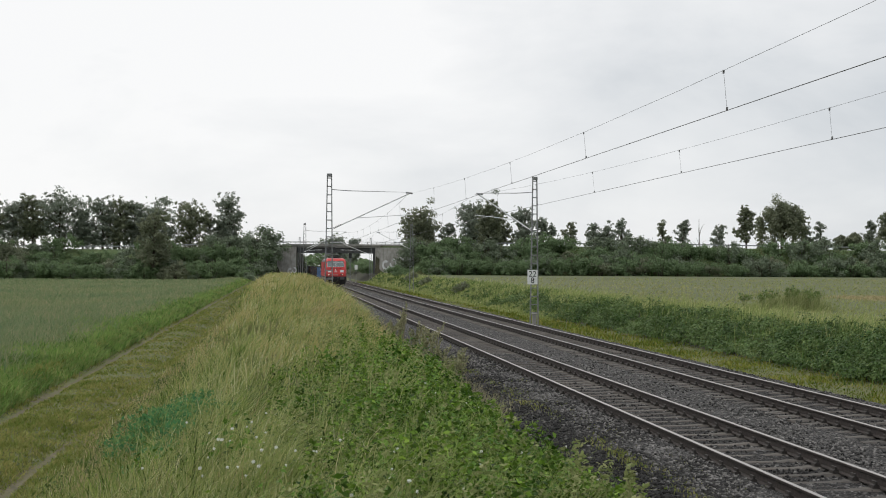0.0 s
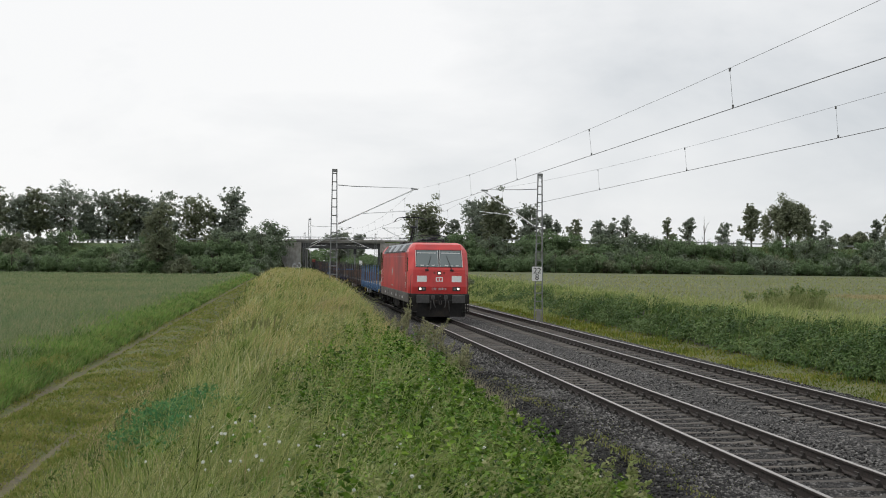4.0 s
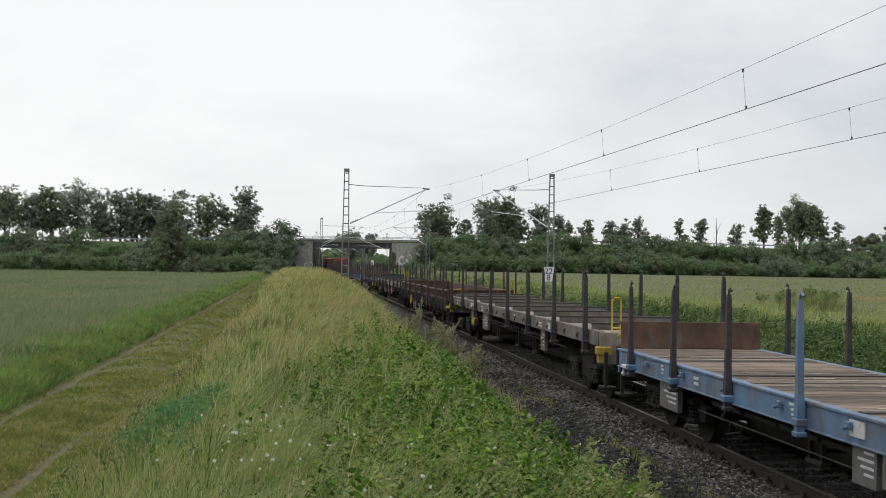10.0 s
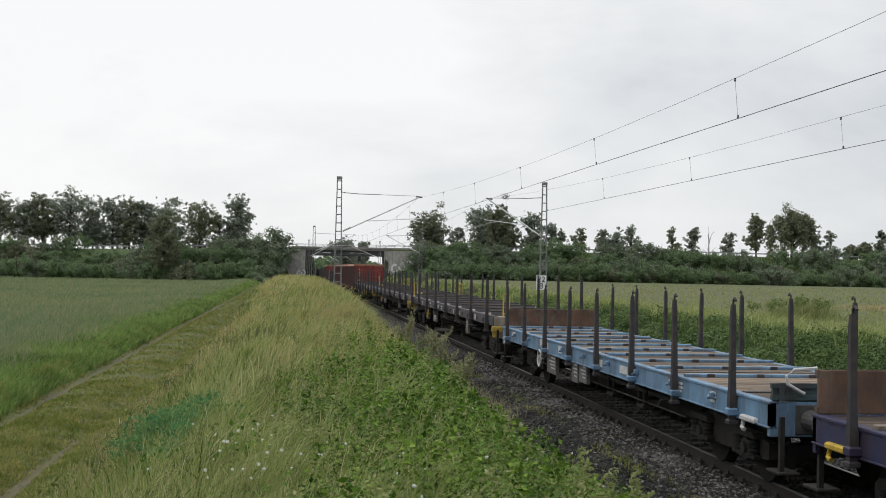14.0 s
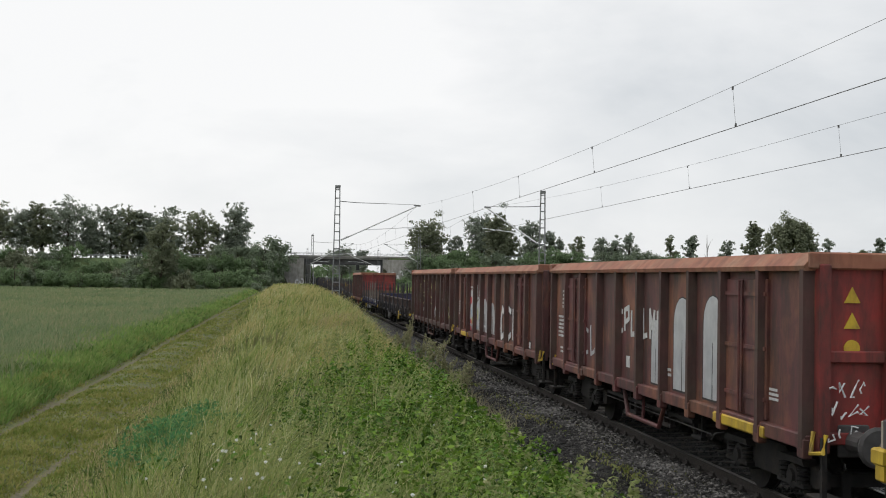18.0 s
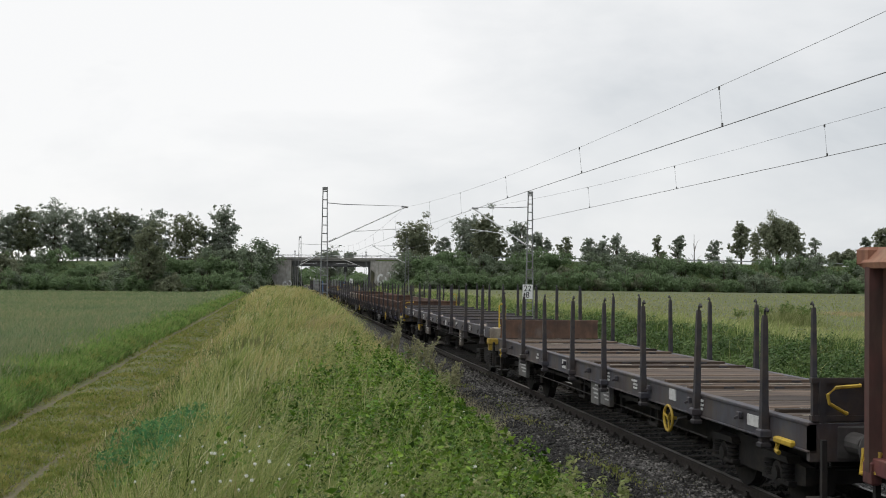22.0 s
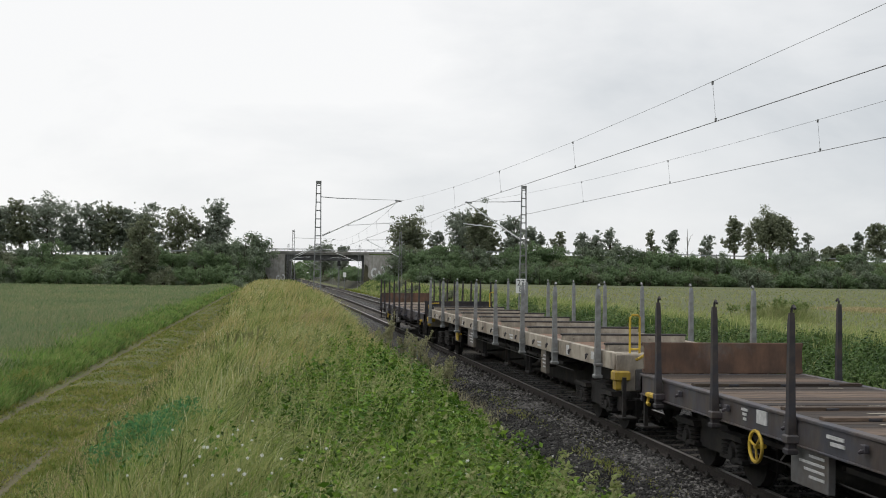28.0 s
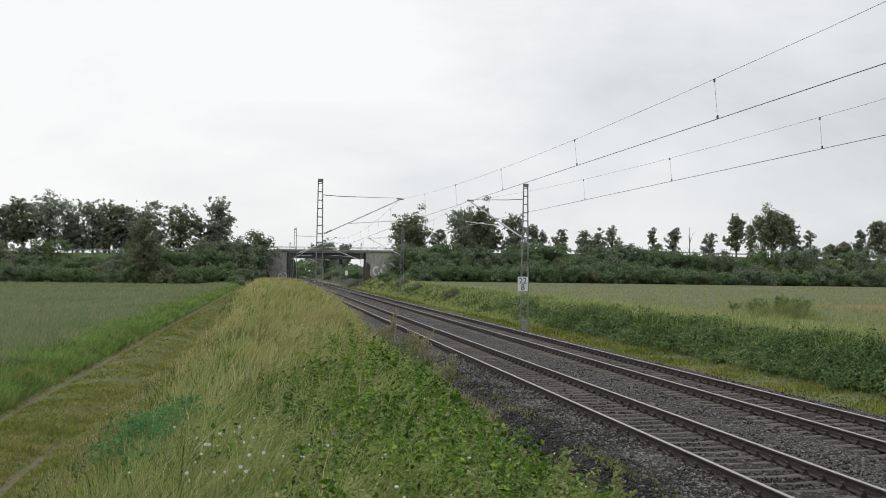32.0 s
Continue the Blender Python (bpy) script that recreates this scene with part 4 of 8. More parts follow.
def stake_mesh(colour, top, low=0.86, foot=0.20):
    """A turnable stake: heel in its pocket, tapered post, hooked tip."""
    b = Build()
    w = 0.065
    prof_z = [(low, 0.048), (low + 0.3, 0.050), (low + 0.5, 0.042), (top - 0.12, 0.034), (top, 0.026)]
    verts, faces = [], []
    for z, s in prof_z:
        verts += [(-s, -s, z), (s, -s, z), (s, s, z), (-s, s, z)]
    for i in range(len(prof_z) - 1):
        for k in range(4):
            faces.append((i * 4 + k, i * 4 + (k + 1) % 4, i * 4 + 4 + (k + 1) % 4, i * 4 + 4 + k))
    faces += [(3, 2, 1, 0), tuple(range(len(verts) - 4, len(verts)))]
    b.add(verts, faces)
    b.box(-0.066, 0.066, -0.07, 0.07, low - 0.03, low + 0.04, 0.015)
    b.tube([(0, 0, top - 0.02), (0, -0.01, top + 0.05), (0, -0.055, top + 0.085), (0, -0.10, top + 0.05)], 0.018, 6)
    return b.mesh("stake", colour)


def hand_wheel(wagon, y, colour, x=-1.43, z=0.76, r=0.195):
    b = Build().ring((x, y, z), r, 0.022, "x", 22, 6)
    for a in (0.3, 0.3 + 2.09, 0.3 + 4.19):
        b.tube([(x, y, z), (x, y + r * math.cos(a), z + r * math.sin(a))], 0.016, 6)
    b.tube([(x - 0.02, y, z), (x + 0.13, y, z)], 0.03, 8)
    part("handbrake_wheel", b, colour, wagon, "spoked yellow handbrake wheel" if colour == M_YELLOW else "spoked pale handbrake wheel")


def stencils(wagon, rnd, length, z0, z1, x=-1.412, count=7):
    """White data panels along the side; their small writing as bars."""
    for i in range(count):
        y = 1.2 + (length - 3.0) * (i + rnd.random() * 0.7) / count
        w, h = rnd.choice(((0.30, 0.16), (0.22, 0.2), (0.5, 0.14), (0.36, 0.18)))
        h = min(h, (z1 - z0) * 0.8)
        zc = (z0 + z1) / 2 + (rnd.random() - 0.5) * max(0, (z1 - z0) - h) * 0.6
        b = Build()
        if rnd.random() < 0.4:
            b.box(x - 0.004, x + 0.01, y, y + w, zc - h / 2, zc + h / 2)
        else:
            rows = 2 if h < 0.17 else 3
            for r in range(rows):
                zz = zc - h / 2 + h * (r + 0.2) / rows
                b.box(x - 0.004, x + 0.01, y + rnd.random() * 0.06, y + w * (0.6 + 0.4 * rnd.random()), zz, zz + h / rows * 0.55)
        part("data_mark", b, M_LABEL, wagon)


def boxes_below(wagon, spots, m=None):
    for y, w, z0, z1 in spots:
        bx = part("equipment_panel", Build().box(-1.36, -1.28, y, y + w, z0, z1, 0.01), m or M_PANEL, wagon)
        b = Build()
        for i in range(4):
            z = z0 + (z1 - z0) * (0.25 + 0.16 * i)
            b.box(-1.366, -1.358, y + w * 0.1, y + w * (0.5 + 0.13 * (i % 3)), z, z + (z1 - z0) * 0.06)
        part("small_print", b, M_LABEL, bx)


def underframe(wagon, length, z, belly):
    b = Build()
    b.box(-0.45, -0.25, 0.75, length - 0.75, z - 0.28, z - 0.03)
    b.box(0.25, 0.45, 0.75, length - 0.75, z - 0.28, z - 0.03)
    for y in np.arange(1.2, length - 1.0, 2.2):
        b.box(-1.3, 1.3, y - 0.05, y + 0.05, z - 0.22, z - 0.02)
    # belly plates deepened to keep light from under the wagon
    if belly:
        for sx in (-0.5, 0.5):
            b.prism([(4.5, z - 0.2), (length - 4.5, z - 0.2), (length - 6.0, 0.40), (6.0, 0.40)], "x", sx - 0.06, sx + 0.06)
    else:
        for sx in (-0.72, 0.72):
            b.prism([(4.4, z - 0.1), (length - 4.4, z - 0.1), (length - 5.6, z - 0.55), (5.6, z - 0.55)], "x", sx - 0.06, sx + 0.06)
    # deep girder, plates and webs added to block light below the floor
    b.box(-0.30, 0.30, 4.9, length - 4.9, 0.34, z - 0.25, 0.03)
    for u in np.arange(5.2, length - 5.6, 1.25):
        b.box(-1.22, 1.22, u, u + 1.16, z - 0.40, z - 0.34)
    for sx in (-0.46, 0.40):
        b.prism([(3.4, z - 0.1), (length - 3.4, z - 0.1), (length - 5.2, 0.36), (5.2, 0.36)], "x", sx, sx + 0.06)
    b.tube([(0.2, length * 0.46, 0.72), (0.2, length * 0.46 + 1.1, 0.72)], 0.2, 14)
    b.tube([(-0.7, length * 0.40, 0.75), (-0.7, length * 0.40 + 0.5, 0.75)], 0.16, 12)
    part("underframe", b, M_UNDER, wagon)
    rz = 0.60 if belly else z - 0.46
    part("brake_rod", Build().tube([(-1.20, 4.4, rz), (-1.20, length - 4.6, rz)], 0.011, 6), M_BUFFER, wagon, "worn brake rod")
    # hanging brake gear, added to shade the track bed
    for y in (length * 0.34, length * 0.44, length * 0.57):
        rig = Build()
        rig.box(-1.18, -1.12, y - 0.2, y - 0.15, 0.50, z - 0.1).box(-1.18, -1.12, y + 0.15, y + 0.2, 0.50, z - 0.1).box(-1.20, -1.10, y - 0.22, y + 0.22, 0.46, 0.52, 0.01)
        rig.tube([(-1.1, y, 0.62), (0.2, y + 0.1, 0.66)], 0.03, 6)
        part("brake_rigging", rig, M_UNDER, wagon)
    for y in (length * 0.25, length * 0.69):
        part("side_lever", Build().tube([(-1.26, y, z - 0.34), (-1.40, y, z - 0.36), (-1.42, y + 0.10, z - 0.46)], 0.012, 6), M_BUFFER, wagon)


def flat_wagon(L, paint, stake_paint, odd_stake, seed, front_end="rust", rear_end="rust", wheel=M_YELLOW, label="", plank=None, steps=M_YELLOW, wheel_at=0.72, beams=None, fish_belly=False):
    """A four-axle flat wagon with stakes and a plank floor."""
    rnd = random.Random(seed)
    w = thing("flat_wagon", label, "flat wagon", "wagons of the train")
    underframe(w, L, 1.16, True)
    for sx in (-1, 1):
        b = Build()
        b.box(sx * 1.32, sx * 1.40, 0.62, L - 0.62, 0.94, 1.25, 0.012)
        b.box(sx * 1.28, sx * 1.42, 0.62, L - 0.62, 1.23, 1.27, 0.008)
        b.box(sx * 1.28, sx * 1.42, 0.62, L - 0.62, 0.925, 0.95, 0.006)
        if fish_belly:
            b.prism([(0.24 * L, 0.95), (0.76 * L, 0.95), (0.62 * L, 0.60), (0.38 * L, 0.60)], "x", sx * 1.34, sx * 1.38)
        part("sole_bar", b, paint, w)
    for y in (0.62, L - 0.70):
        part("headstock", Build().box(-1.4, 1.4, y, y + 0.08, 0.82, 1.26, 0.01), paint, w)
    pw = 0.282
    n = int((L - 1.5) / 0.3)
    me = Build().box(-1.30, 1.30, -pw / 2, pw / 2, 1.20, 1.262, 0.006).mesh("plank", plank or M_PLANK)
    for i in range(n):
        part("plank", me, None, w, at=(0, 0.9 + 0.3 * i, rnd.random() * 0.008))
    for i in range(8):
        y = 1.75 + (L - 3.5) * (i + 0.5 * (i % 2)) / 8
        tall = 0.045 if plank else 0.02
        part("cross_bearer", Build().box(-1.30, 1.30, y - 0.07, y + 0.07, 1.264, 1.264 + tall, 0.005), plank or (M_GREYP if i % 2 else M_STAKE), w)
        if plank:
            for xx in (-0.7, 0.1, 0.85):
                part("bearer_bracket", Build().box(xx - 0.08, xx + 0.08, y - 0.085, y + 0.085, 1.264, 1.30, 0.008), M_STAKE, w)
        for o in (-0.42, 0.36):
            xa = rnd.uniform(-1.2, -0.4)
            while xa < 1.15:
                xb = min(1.22, xa + rnd.uniform(0.15, 0.6))
                part("worn_marking", Build().box(xa, xb, y + o - 0.03, y + o + 0.03, 1.272, 1.277), M_TANP, w)
                xa = xb + rnd.uniform(0.4, 1.0)
    if beams:
        m, first, last, count = beams
        for i in range(count):
            y = L * (first + (last - first) * i / (count - 1))
            part("cross_beam", Build().box(-1.34, 1.34, y - 0.075, y + 0.075, 1.264, 1.315, 0.008), m, w, "worn painted cross beam")
            for xx in (-0.95, -0.15, 0.7):
                part("beam_bracket", Build().box(xx - 0.06, xx + 0.06, y - 0.09, y - 0.076, 1.27, 1.32, 0.004), M_STAKE, w)
    me, me2 = stake_mesh(stake_paint, 2.46), stake_mesh(odd_stake, 2.46)
    for i in range(8):
        y = 1.75 + (L - 3.5) * i / 7
        for sx in (-1, 1):
            o = part("stake", me2 if rnd.random() < (0.22 if odd_stake != M_GREYP else 0.10) else me, None, w)
            o.matrix_basis = pose(sx * 1.47, y, 0, rnd.uniform(-0.8, 0.8), rnd.uniform(-0.8, 0.8), 0 if sx < 0 else 180)
            part("stake_pocket", Build().box(sx * 1.40, sx * 1.545, y - 0.075, y + 0.075, 0.95, 1.06, 0.02), paint, w)
    ring_me = Build().tube([(-1.42, -0.04, 1.14), (-1.50, 0, 1.10), (-1.42, 0.04, 1.14)], 0.02, 6).box(-1.47, -1.42, -0.05, 0.05, 1.09, 1.18, 0.01).mesh("lashing_ring", paint)
    for i in range(9):
        part("lashing_ring", ring_me, None, w, at=(0, 2.6 + (L - 5.2) * i / 8, 0))
    for y, style, turn in ((0.66, front_end, 1), (L - 0.66, rear_end, -1)):
        if style:
            m = {"rust": M_ENDB, "navy": M_NAVY, "blue": M_BLUE, "bright": M_BBLUE, "dark": M_STAKE, "teal": M_TEAL}[style]
            b = Build()
            top = 1.50 if style == "teal" else 1.78
            b.box(-1.36, 1.36, y - 0.03, y + 0.03, 1.27, top, 0.01)
            for z in (1.29, top - 0.06):
                b.box(-1.38, 1.38, y - 0.05 * turn, y + 0.02 * turn, z, z + 0.06)
            for x in (-1.25, -0.62, 0, 0.62, 1.25):
                b.box(x - 0.04, x + 0.04, y - 0.055 * turn, y, 1.27, top)
            part("end_board", b, m, w, "hinged steel end board")
            if turn > 0:
                part("grab_handle", Build().tube([(-0.80, y - 0.05, 1.70), (-0.84, y - 0.13, 1.70), (-1.14, y - 0.15, 1.68), (-1.24, y - 0.15, 1.60), (-1.22, y - 0.15, 1.50), (-1.00, y - 0.13, 1.38), (-0.96, y - 0.05, 1.38)], 0.022, 6), steps if steps != M_LABEL else M_LABEL, w, "bent grab handle")
    if steps:
        for y in (1.05, L - 1.5):
            part("shunter_handle", Build().tube([(-1.40, y + 0.42, 0.96), (-1.44, y + 0.40, 0.84), (-1.44, y + 0.32, 0.82)], 0.032, 6).box(-1.46, -1.22, y - 0.05, y + 0.45, 0.93, 1.01, 0.02), steps, w)
    hand_wheel(w, L * wheel_at, wheel)
    part("wheel_plate", Build().box(-1.415, -1.39, L * wheel_at - 0.28, L * wheel_at + 0.02, 1.05, 1.22), M_LABEL, w, "white instruction plate")
    far = 0.44 if wheel_at < 0.5 else 0.50
    boxes_below(w, ((L * far, 0.62, 0.55, 0.99), (L * far + 0.75, 0.55, 0.50, 0.99), (L * (0.80 if wheel_at < 0.5 else 0.64), 0.95, 0.48, 0.97)))
    stencils(w, rnd, L, 1.0, 1.22)
    bogie(w, 3.0)
    bogie(w, L - 3.0)
    ends(w, L)
    return w


def low_side_wagon(L, paint, board, stake_paint, seed, label, ends_m, wheel=M_YELLOW, wheel_at=0.58, rear_board=None, far_board=None, top=1.75, rim=None, patched=False):
    """A four-axle wagon with stakes and ribbed drop sides."""
    rnd = random.Random(seed)
    w = thing("low_sided_wagon", label, "low-sided wagon", "wagons of the train")
    underframe(w, L, 1.1, False)
    for sx in (-1, 1):
        b = Build()
        b.box(sx * 1.28, sx * 1.36, 0.62, L - 0.62, 0.82, 1.20, 0.012)
        b.box(sx * 1.24, sx * 1.42, 0.62, L - 0.62, 1.18, 1.215, 0.008)
        part("sole_bar", b, paint, w)
    for y in (0.62, L - 0.70):
        part("headstock", Build().box(-1.4, 1.4, y, y + 0.08, 0.80, 1.22, 0.01), paint, w)
    n = 7
    seg = (L - 1.5) / n
    side = Build()
    side.box(-0.02, 0.02, 0.04, seg - 0.04, 1.215, top - 0.01, 0.0)
    if not rim:
        side.box(-0.075, 0.026, 0.03, seg - 0.03, top - 0.07, top, 0.012)
    side.box(-0.075, 0.026, 0.03, seg - 0.03, 1.212, 1.34, 0.012)
    k = 10
    for i in range(k + 1):
        y = 0.08 + (seg - 0.16) * i / k
        side.box(-0.065, -0.012, y - 0.035, y + 0.035, 1.33, top - 0.06)
    side_me = side.mesh("drop_side", board)
    rear_me = side.mesh("drop_side", rear_board or board)
    far_me = side.mesh("drop_side", far_board) if far_board else None
    rim_me = Build().box(-0.08, 0.028, 0.03, seg - 0.03, top - 0.06, top, 0.012).mesh("top_rail", rim or board)
    for i in range(n):
        for sx, turn in ((-1, 0), (1, 180)):
            if rim:
                o = part("top_rail", rim_me, None, w, "worn bare steel top rail")
                o.matrix_basis = pose(sx * 1.36, 0.75 + seg * (i if sx < 0 else i + 1), 0, 0, 0, turn)
            o = part("drop_side", far_me if far_me and sx > 0 else rear_me if i >= 4 else side_me, None, w)
            o.matrix_basis = pose(sx * 1.36, 0.75 + seg * (i if sx < 0 else i + 1), 0, 0, 0, turn)
    for y in (0.70, L - 0.70):
        b = Build().box(-1.34, 1.34, y - 0.035, y + 0.035, 1.22, top + 0.05, 0.01)
        for x in np.linspace(-1.2, 1.2, 6):
            b.box(x - 0.05, x + 0.05, y - 0.07, y + 0.07, 1.22, top + 0.03, 0.01)
        b.box(-1.36, 1.36, y - 0.08, y + 0.08, top - 0.01, top + 0.07, 0.015)
        part("end_board", b, ends_m, w)
    me = Build().box(-1.32, 1.32, -0.145, 0.145, 1.19, 1.25, 0.006).mesh("plank", M_PLANK_R if patched else M_PLANK)
    for i in range(int((L - 1.7) / 0.3)):
        part("plank", me, None, w, at=(0, 1.0 + 0.3 * i, rnd.random() * 0.008))
    me = stake_mesh(stake_paint, 2.48)
    red_me = stake_mesh(M_GONDD, 2.48) if patched else None
    if patched:
        for u, wide, m in ((0.10, 0.9, M_GOND), (0.235, 0.8, M_GOND), (0.37, 0.9, M_PANEL), (0.50, 0.8, M_GOND), (0.77, 0.9, M_GOND), (0.885, 0.7, M_GOND)):
            part("painted_panel", Build().box(-1.367, -1.35, L * u, L * u + wide, 0.86, 1.14, 0.006), m, w, "red repainted panel" if m != M_PANEL else "dark data panel")
        for i in range(n):
            for o in (0.3, 0.52, 0.78):
                y = 0.75 + seg * (i + o)
                part("side_bracket", Build().box(-1.46, -1.355, y - 0.06, y + 0.06, 0.86, 1.20, 0.02).box(-1.50, -1.43, y - 0.04, y + 0.05, 1.02, 1.30, 0.02), M_STAKE, w)
        for u in (0.06, 0.16, 0.30):
            part("side_lever", Build().tube([(-1.34, L * u, 0.86), (-1.42, L * u, 0.74), (-1.44, L * u + 0.04, 0.60)], 0.028, 6), M_GONDR, w, "red release lever")
        for i in range(n):
            part("painted_mark", Build().box(1.325, 1.339, 0.75 + seg * (i + 0.3), 0.75 + seg * (i + 0.42), 1.32, 1.52), M_GOND, w, "faded red paint mark")
    for i in range(n + 1):
        y = 0.75 + seg * i
        y = min(max(y, 1.0), L - 1.0)
        for sx in (-1, 1):
            o = part("stake", red_me if patched and (i, sx) in ((1, -1), (2, -1), (4, -1), (1, 1), (5, 1)) else me, None, w)
            o.matrix_basis = pose(sx * 1.51, y, 0, rnd.uniform(-1, 1), rnd.uniform(-1, 1), 0 if sx < 0 else 180)
            lk = Build()
            lk.box(sx * 1.40, sx * 1.58, y - 0.10, y + 0.10, 0.93, 1.04, 0.02)
            for o in (-0.27, 0.25):
                lk.prism([(y + o - 0.07, 0.92), (y + o - 0.04, 1.28), (y + o + 0.02, 1.40), (y + o + 0.07, 1.34), (y + o + 0.05, 1.02), (y + o + 0.09, 0.90)], "x", sx * 1.44, sx * 1.52)
                lk.tube([(sx * 1.52, y + o, 1.36), (sx * 1.57, y + o, 1.28), (sx * 1.58, y + o + 0.03, 1.02)], 0.028, 6)
            part("stake_latch", lk, M_STAKE, w)
    hand_wheel(w, L * wheel_at, wheel, x=-1.50, z=0.84, r=0.21)
    part("wheel_plate", Build().box(-1.372, -1.35, L * wheel_at - 0.2, L * wheel_at + 0.12, 0.90, 1.14), M_LABEL, w, "white instruction plate")
    for u in (0.22, 0.31, 0.40, 0.52, 0.74, 0.83):
        y = L * u + rnd.uniform(-0.3, 0.3)
        wide, rows = rnd.uniform(0.22, 0.42), rnd.choice((3, 4, 5))
        pb = Build()
        for r in range(rows):
            pb.box(-1.373, -1.35, y + rnd.uniform(0, 0.05), y + wide * rnd.uniform(0.7, 1), 0.91 + 0.23 * r / rows, 0.91 + 0.23 * (r + 0.6) / rows)
        part("data_panel", pb, M_LABEL if rnd.random() < 0.7 else M_GRAF_R, w, "stencilled data lines that cannot be read")
    for i in range(n):
        y = 0.75 + seg * (i + rnd.uniform(0.25, 0.75))
        lv = Build().tube([(-1.40, y - 0.05, 1.16), (-1.46, y, 1.12), (-1.47, y + 0.06, 1.00)], 0.022, 6).box(-1.43, -1.36, y - 0.12, y - 0.02, 1.04, 1.14, 0.02)
        part("side_latch", lv, M_STAKE, w)
    boxes_below(w, ((L * 0.62, 0.4, 0.50, 0.86), (L * 0.66, 0.45, 0.40, 0.84)))
    stencils(w, rnd, L, 0.86, 1.18, x=-1.372, count=11)
    part("shunter_handle", Build().box(-1.46, -1.22, 0.36, 0.58, 0.94, 1.06, 0.02), M_YELLOW, w)
    part("grab_handle", Build().tube([(-0.78, 0.60, 1.74), (-0.84, 0.50, 1.74), (-1.14, 0.47, 1.72), (-1.24, 0.47, 1.62), (-1.20, 0.47, 1.50), (-0.96, 0.50, 1.36), (-0.92, 0.60, 1.36)], 0.024, 6), M_YELLOW, w, "bent yellow grab handle")
    bogie(w, 3.0)
    bogie(w, L - 3.0)
    ends(w, L)
    return w


def bolster_wagon(L, paint, stake_paint, seed, label, deck=None, wheel=M_YELLOW, bolster=None, wheel_y=17.7):
    """A long coil and pipe wagon: plate deck, cross bolsters with dark pads, stakes at each bolster."""
    rnd = random.Random(seed)
    w = thing("bolster_wagon", label, "bolster wagon", "wagons of the train")
    underframe(w, L, 1.36, False)
    for sx in (-1, 1):
        b = Build()
        b.box(sx * 1.34, sx * 1.42, 0.72, L - 0.72, 1.20, 1.48, 0.012)
        b.box(sx * 1.28, sx * 1.42, 0.72, L - 0.72, 1.46, 1.50, 0.008)
        part("sole_bar", b, paint, w)
    for y in (0.64, L - 0.74):
        part("headstock", Build().box(-1.4, 1.4, y, y + 0.1, 0.84, 1.48, 0.01), M_TANP, w)
    n = 8
    pitch = (L - 3.1) / (n - 1)
    plate = Build().box(-1.33, 1.33, 0.14, pitch - 0.14, 1.40, 1.47, 0.006).mesh("deck_plate", deck or M_DECK)
    bol = Build()
    bol.prism([(-0.11, 1.40), (0.11, 1.40), (0.08, 1.60), (-0.08, 1.60)], "x", -1.33, 1.33)
    for x in np.linspace(-1.1, 1.1, 5):
        bol.tube([(x, -0.115, 1.54), (x, 0.115, 1.54)], 0.024, 6)
    bol_me = bol.mesh("bolster", bolster or (M_GREYP if paint != M_SLATE else M_SLATEP))
    pad_me = Build().box(-1.36, 1.36, -0.085, 0.085, 1.598, 1.64, 0.012).mesh("bolster_pad", M_RUBBER)
    me = stake_mesh(stake_paint, 2.62, 1.02)
    for i in range(n):
        y = 1.55 + pitch * i
        if i < n - 1:
            part("deck_plate", plate, None, w, at=(0, y, 0))
        bo = part("bolster", bol_me, None, w, at=(0, y, 0))
        part("bolster_pad", pad_me, None, bo)
        for sx in (-1, 1):
            o = part("stake", me, None, w)
            o.matrix_basis = pose(sx * 1.49, y, 0, rnd.uniform(-0.6, 0.6), rnd.uniform(-0.6, 0.6), 0 if sx < 0 else 180)
            o.scale = (1.15, 1.15, 1)
            part("stake_pocket", Build().box(sx * 1.41, sx * 1.555, y - 0.075, y + 0.075, 1.20, 1.27, 0.02), stake_paint, w)
    for y in (0.74, L - 1.3):
        part("end_platform", Build().box(-1.33, 1.33, y, y + 0.56, 1.40, 1.49, 0.008), M_TANP, w)
    ring_me = Build().tube([(-1.41, -0.05, 1.38), (-1.445, -0.05, 1.34), (-1.455, 0, 1.28), (-1.445, 0.05, 1.34), (-1.41, 0.05, 1.38)], 0.014, 6).mesh("lashing_ring", M_STAKE)
    for i in range(n - 1):
        for u in (0.3, 0.7):
            part("lashing_ring", ring_me, None, w, at=(0, 1.55 + pitch * (i + u), 0))
    # yellow shunter's hoop, corner box and lever
    for y, sx in ((0.9, -1.0 / 1.36), (L - 0.9, 1.0 / 1.36)):
        hoop = Build().tube([(sx * 1.36 - 0.09, y, 1.42), (sx * 1.36 - 0.09, y, 2.13), (sx * 1.36 - 0.05, y, 2.17), (sx * 1.36 + 0.05, y, 2.17), (sx * 1.36 + 0.09, y, 2.13), (sx * 1.36 + 0.09, y, 1.42)], 0.022, 6)
        hoop.tube([(sx * 1.36 - 0.09, y, 1.56), (sx * 1.36 + 0.09, y, 1.56)], 0.018, 6)
        part("guard_hoop", hoop, M_YELLOW, w, "tall yellow guard hoop")
    for y in (0.55, L - 0.8):
        part("corner_box", Build().box(-1.46, -1.18, y, y + 0.26, 1.02, 1.2, 0.025).box(-1.44, -1.34, y + 0.02, y + 0.2, 0.86, 1.04, 0.02), M_YELLOW, w)
    part("grab_handle", Build().tube([(-1.05, 0.62, 1.40), (-1.05, 0.50, 1.42), (-0.72, 0.50, 1.62), (-0.72, 0.62, 1.66)], 0.026, 6), M_YELLOW, w)
    hand_wheel(w, wheel_y, wheel, z=0.92)
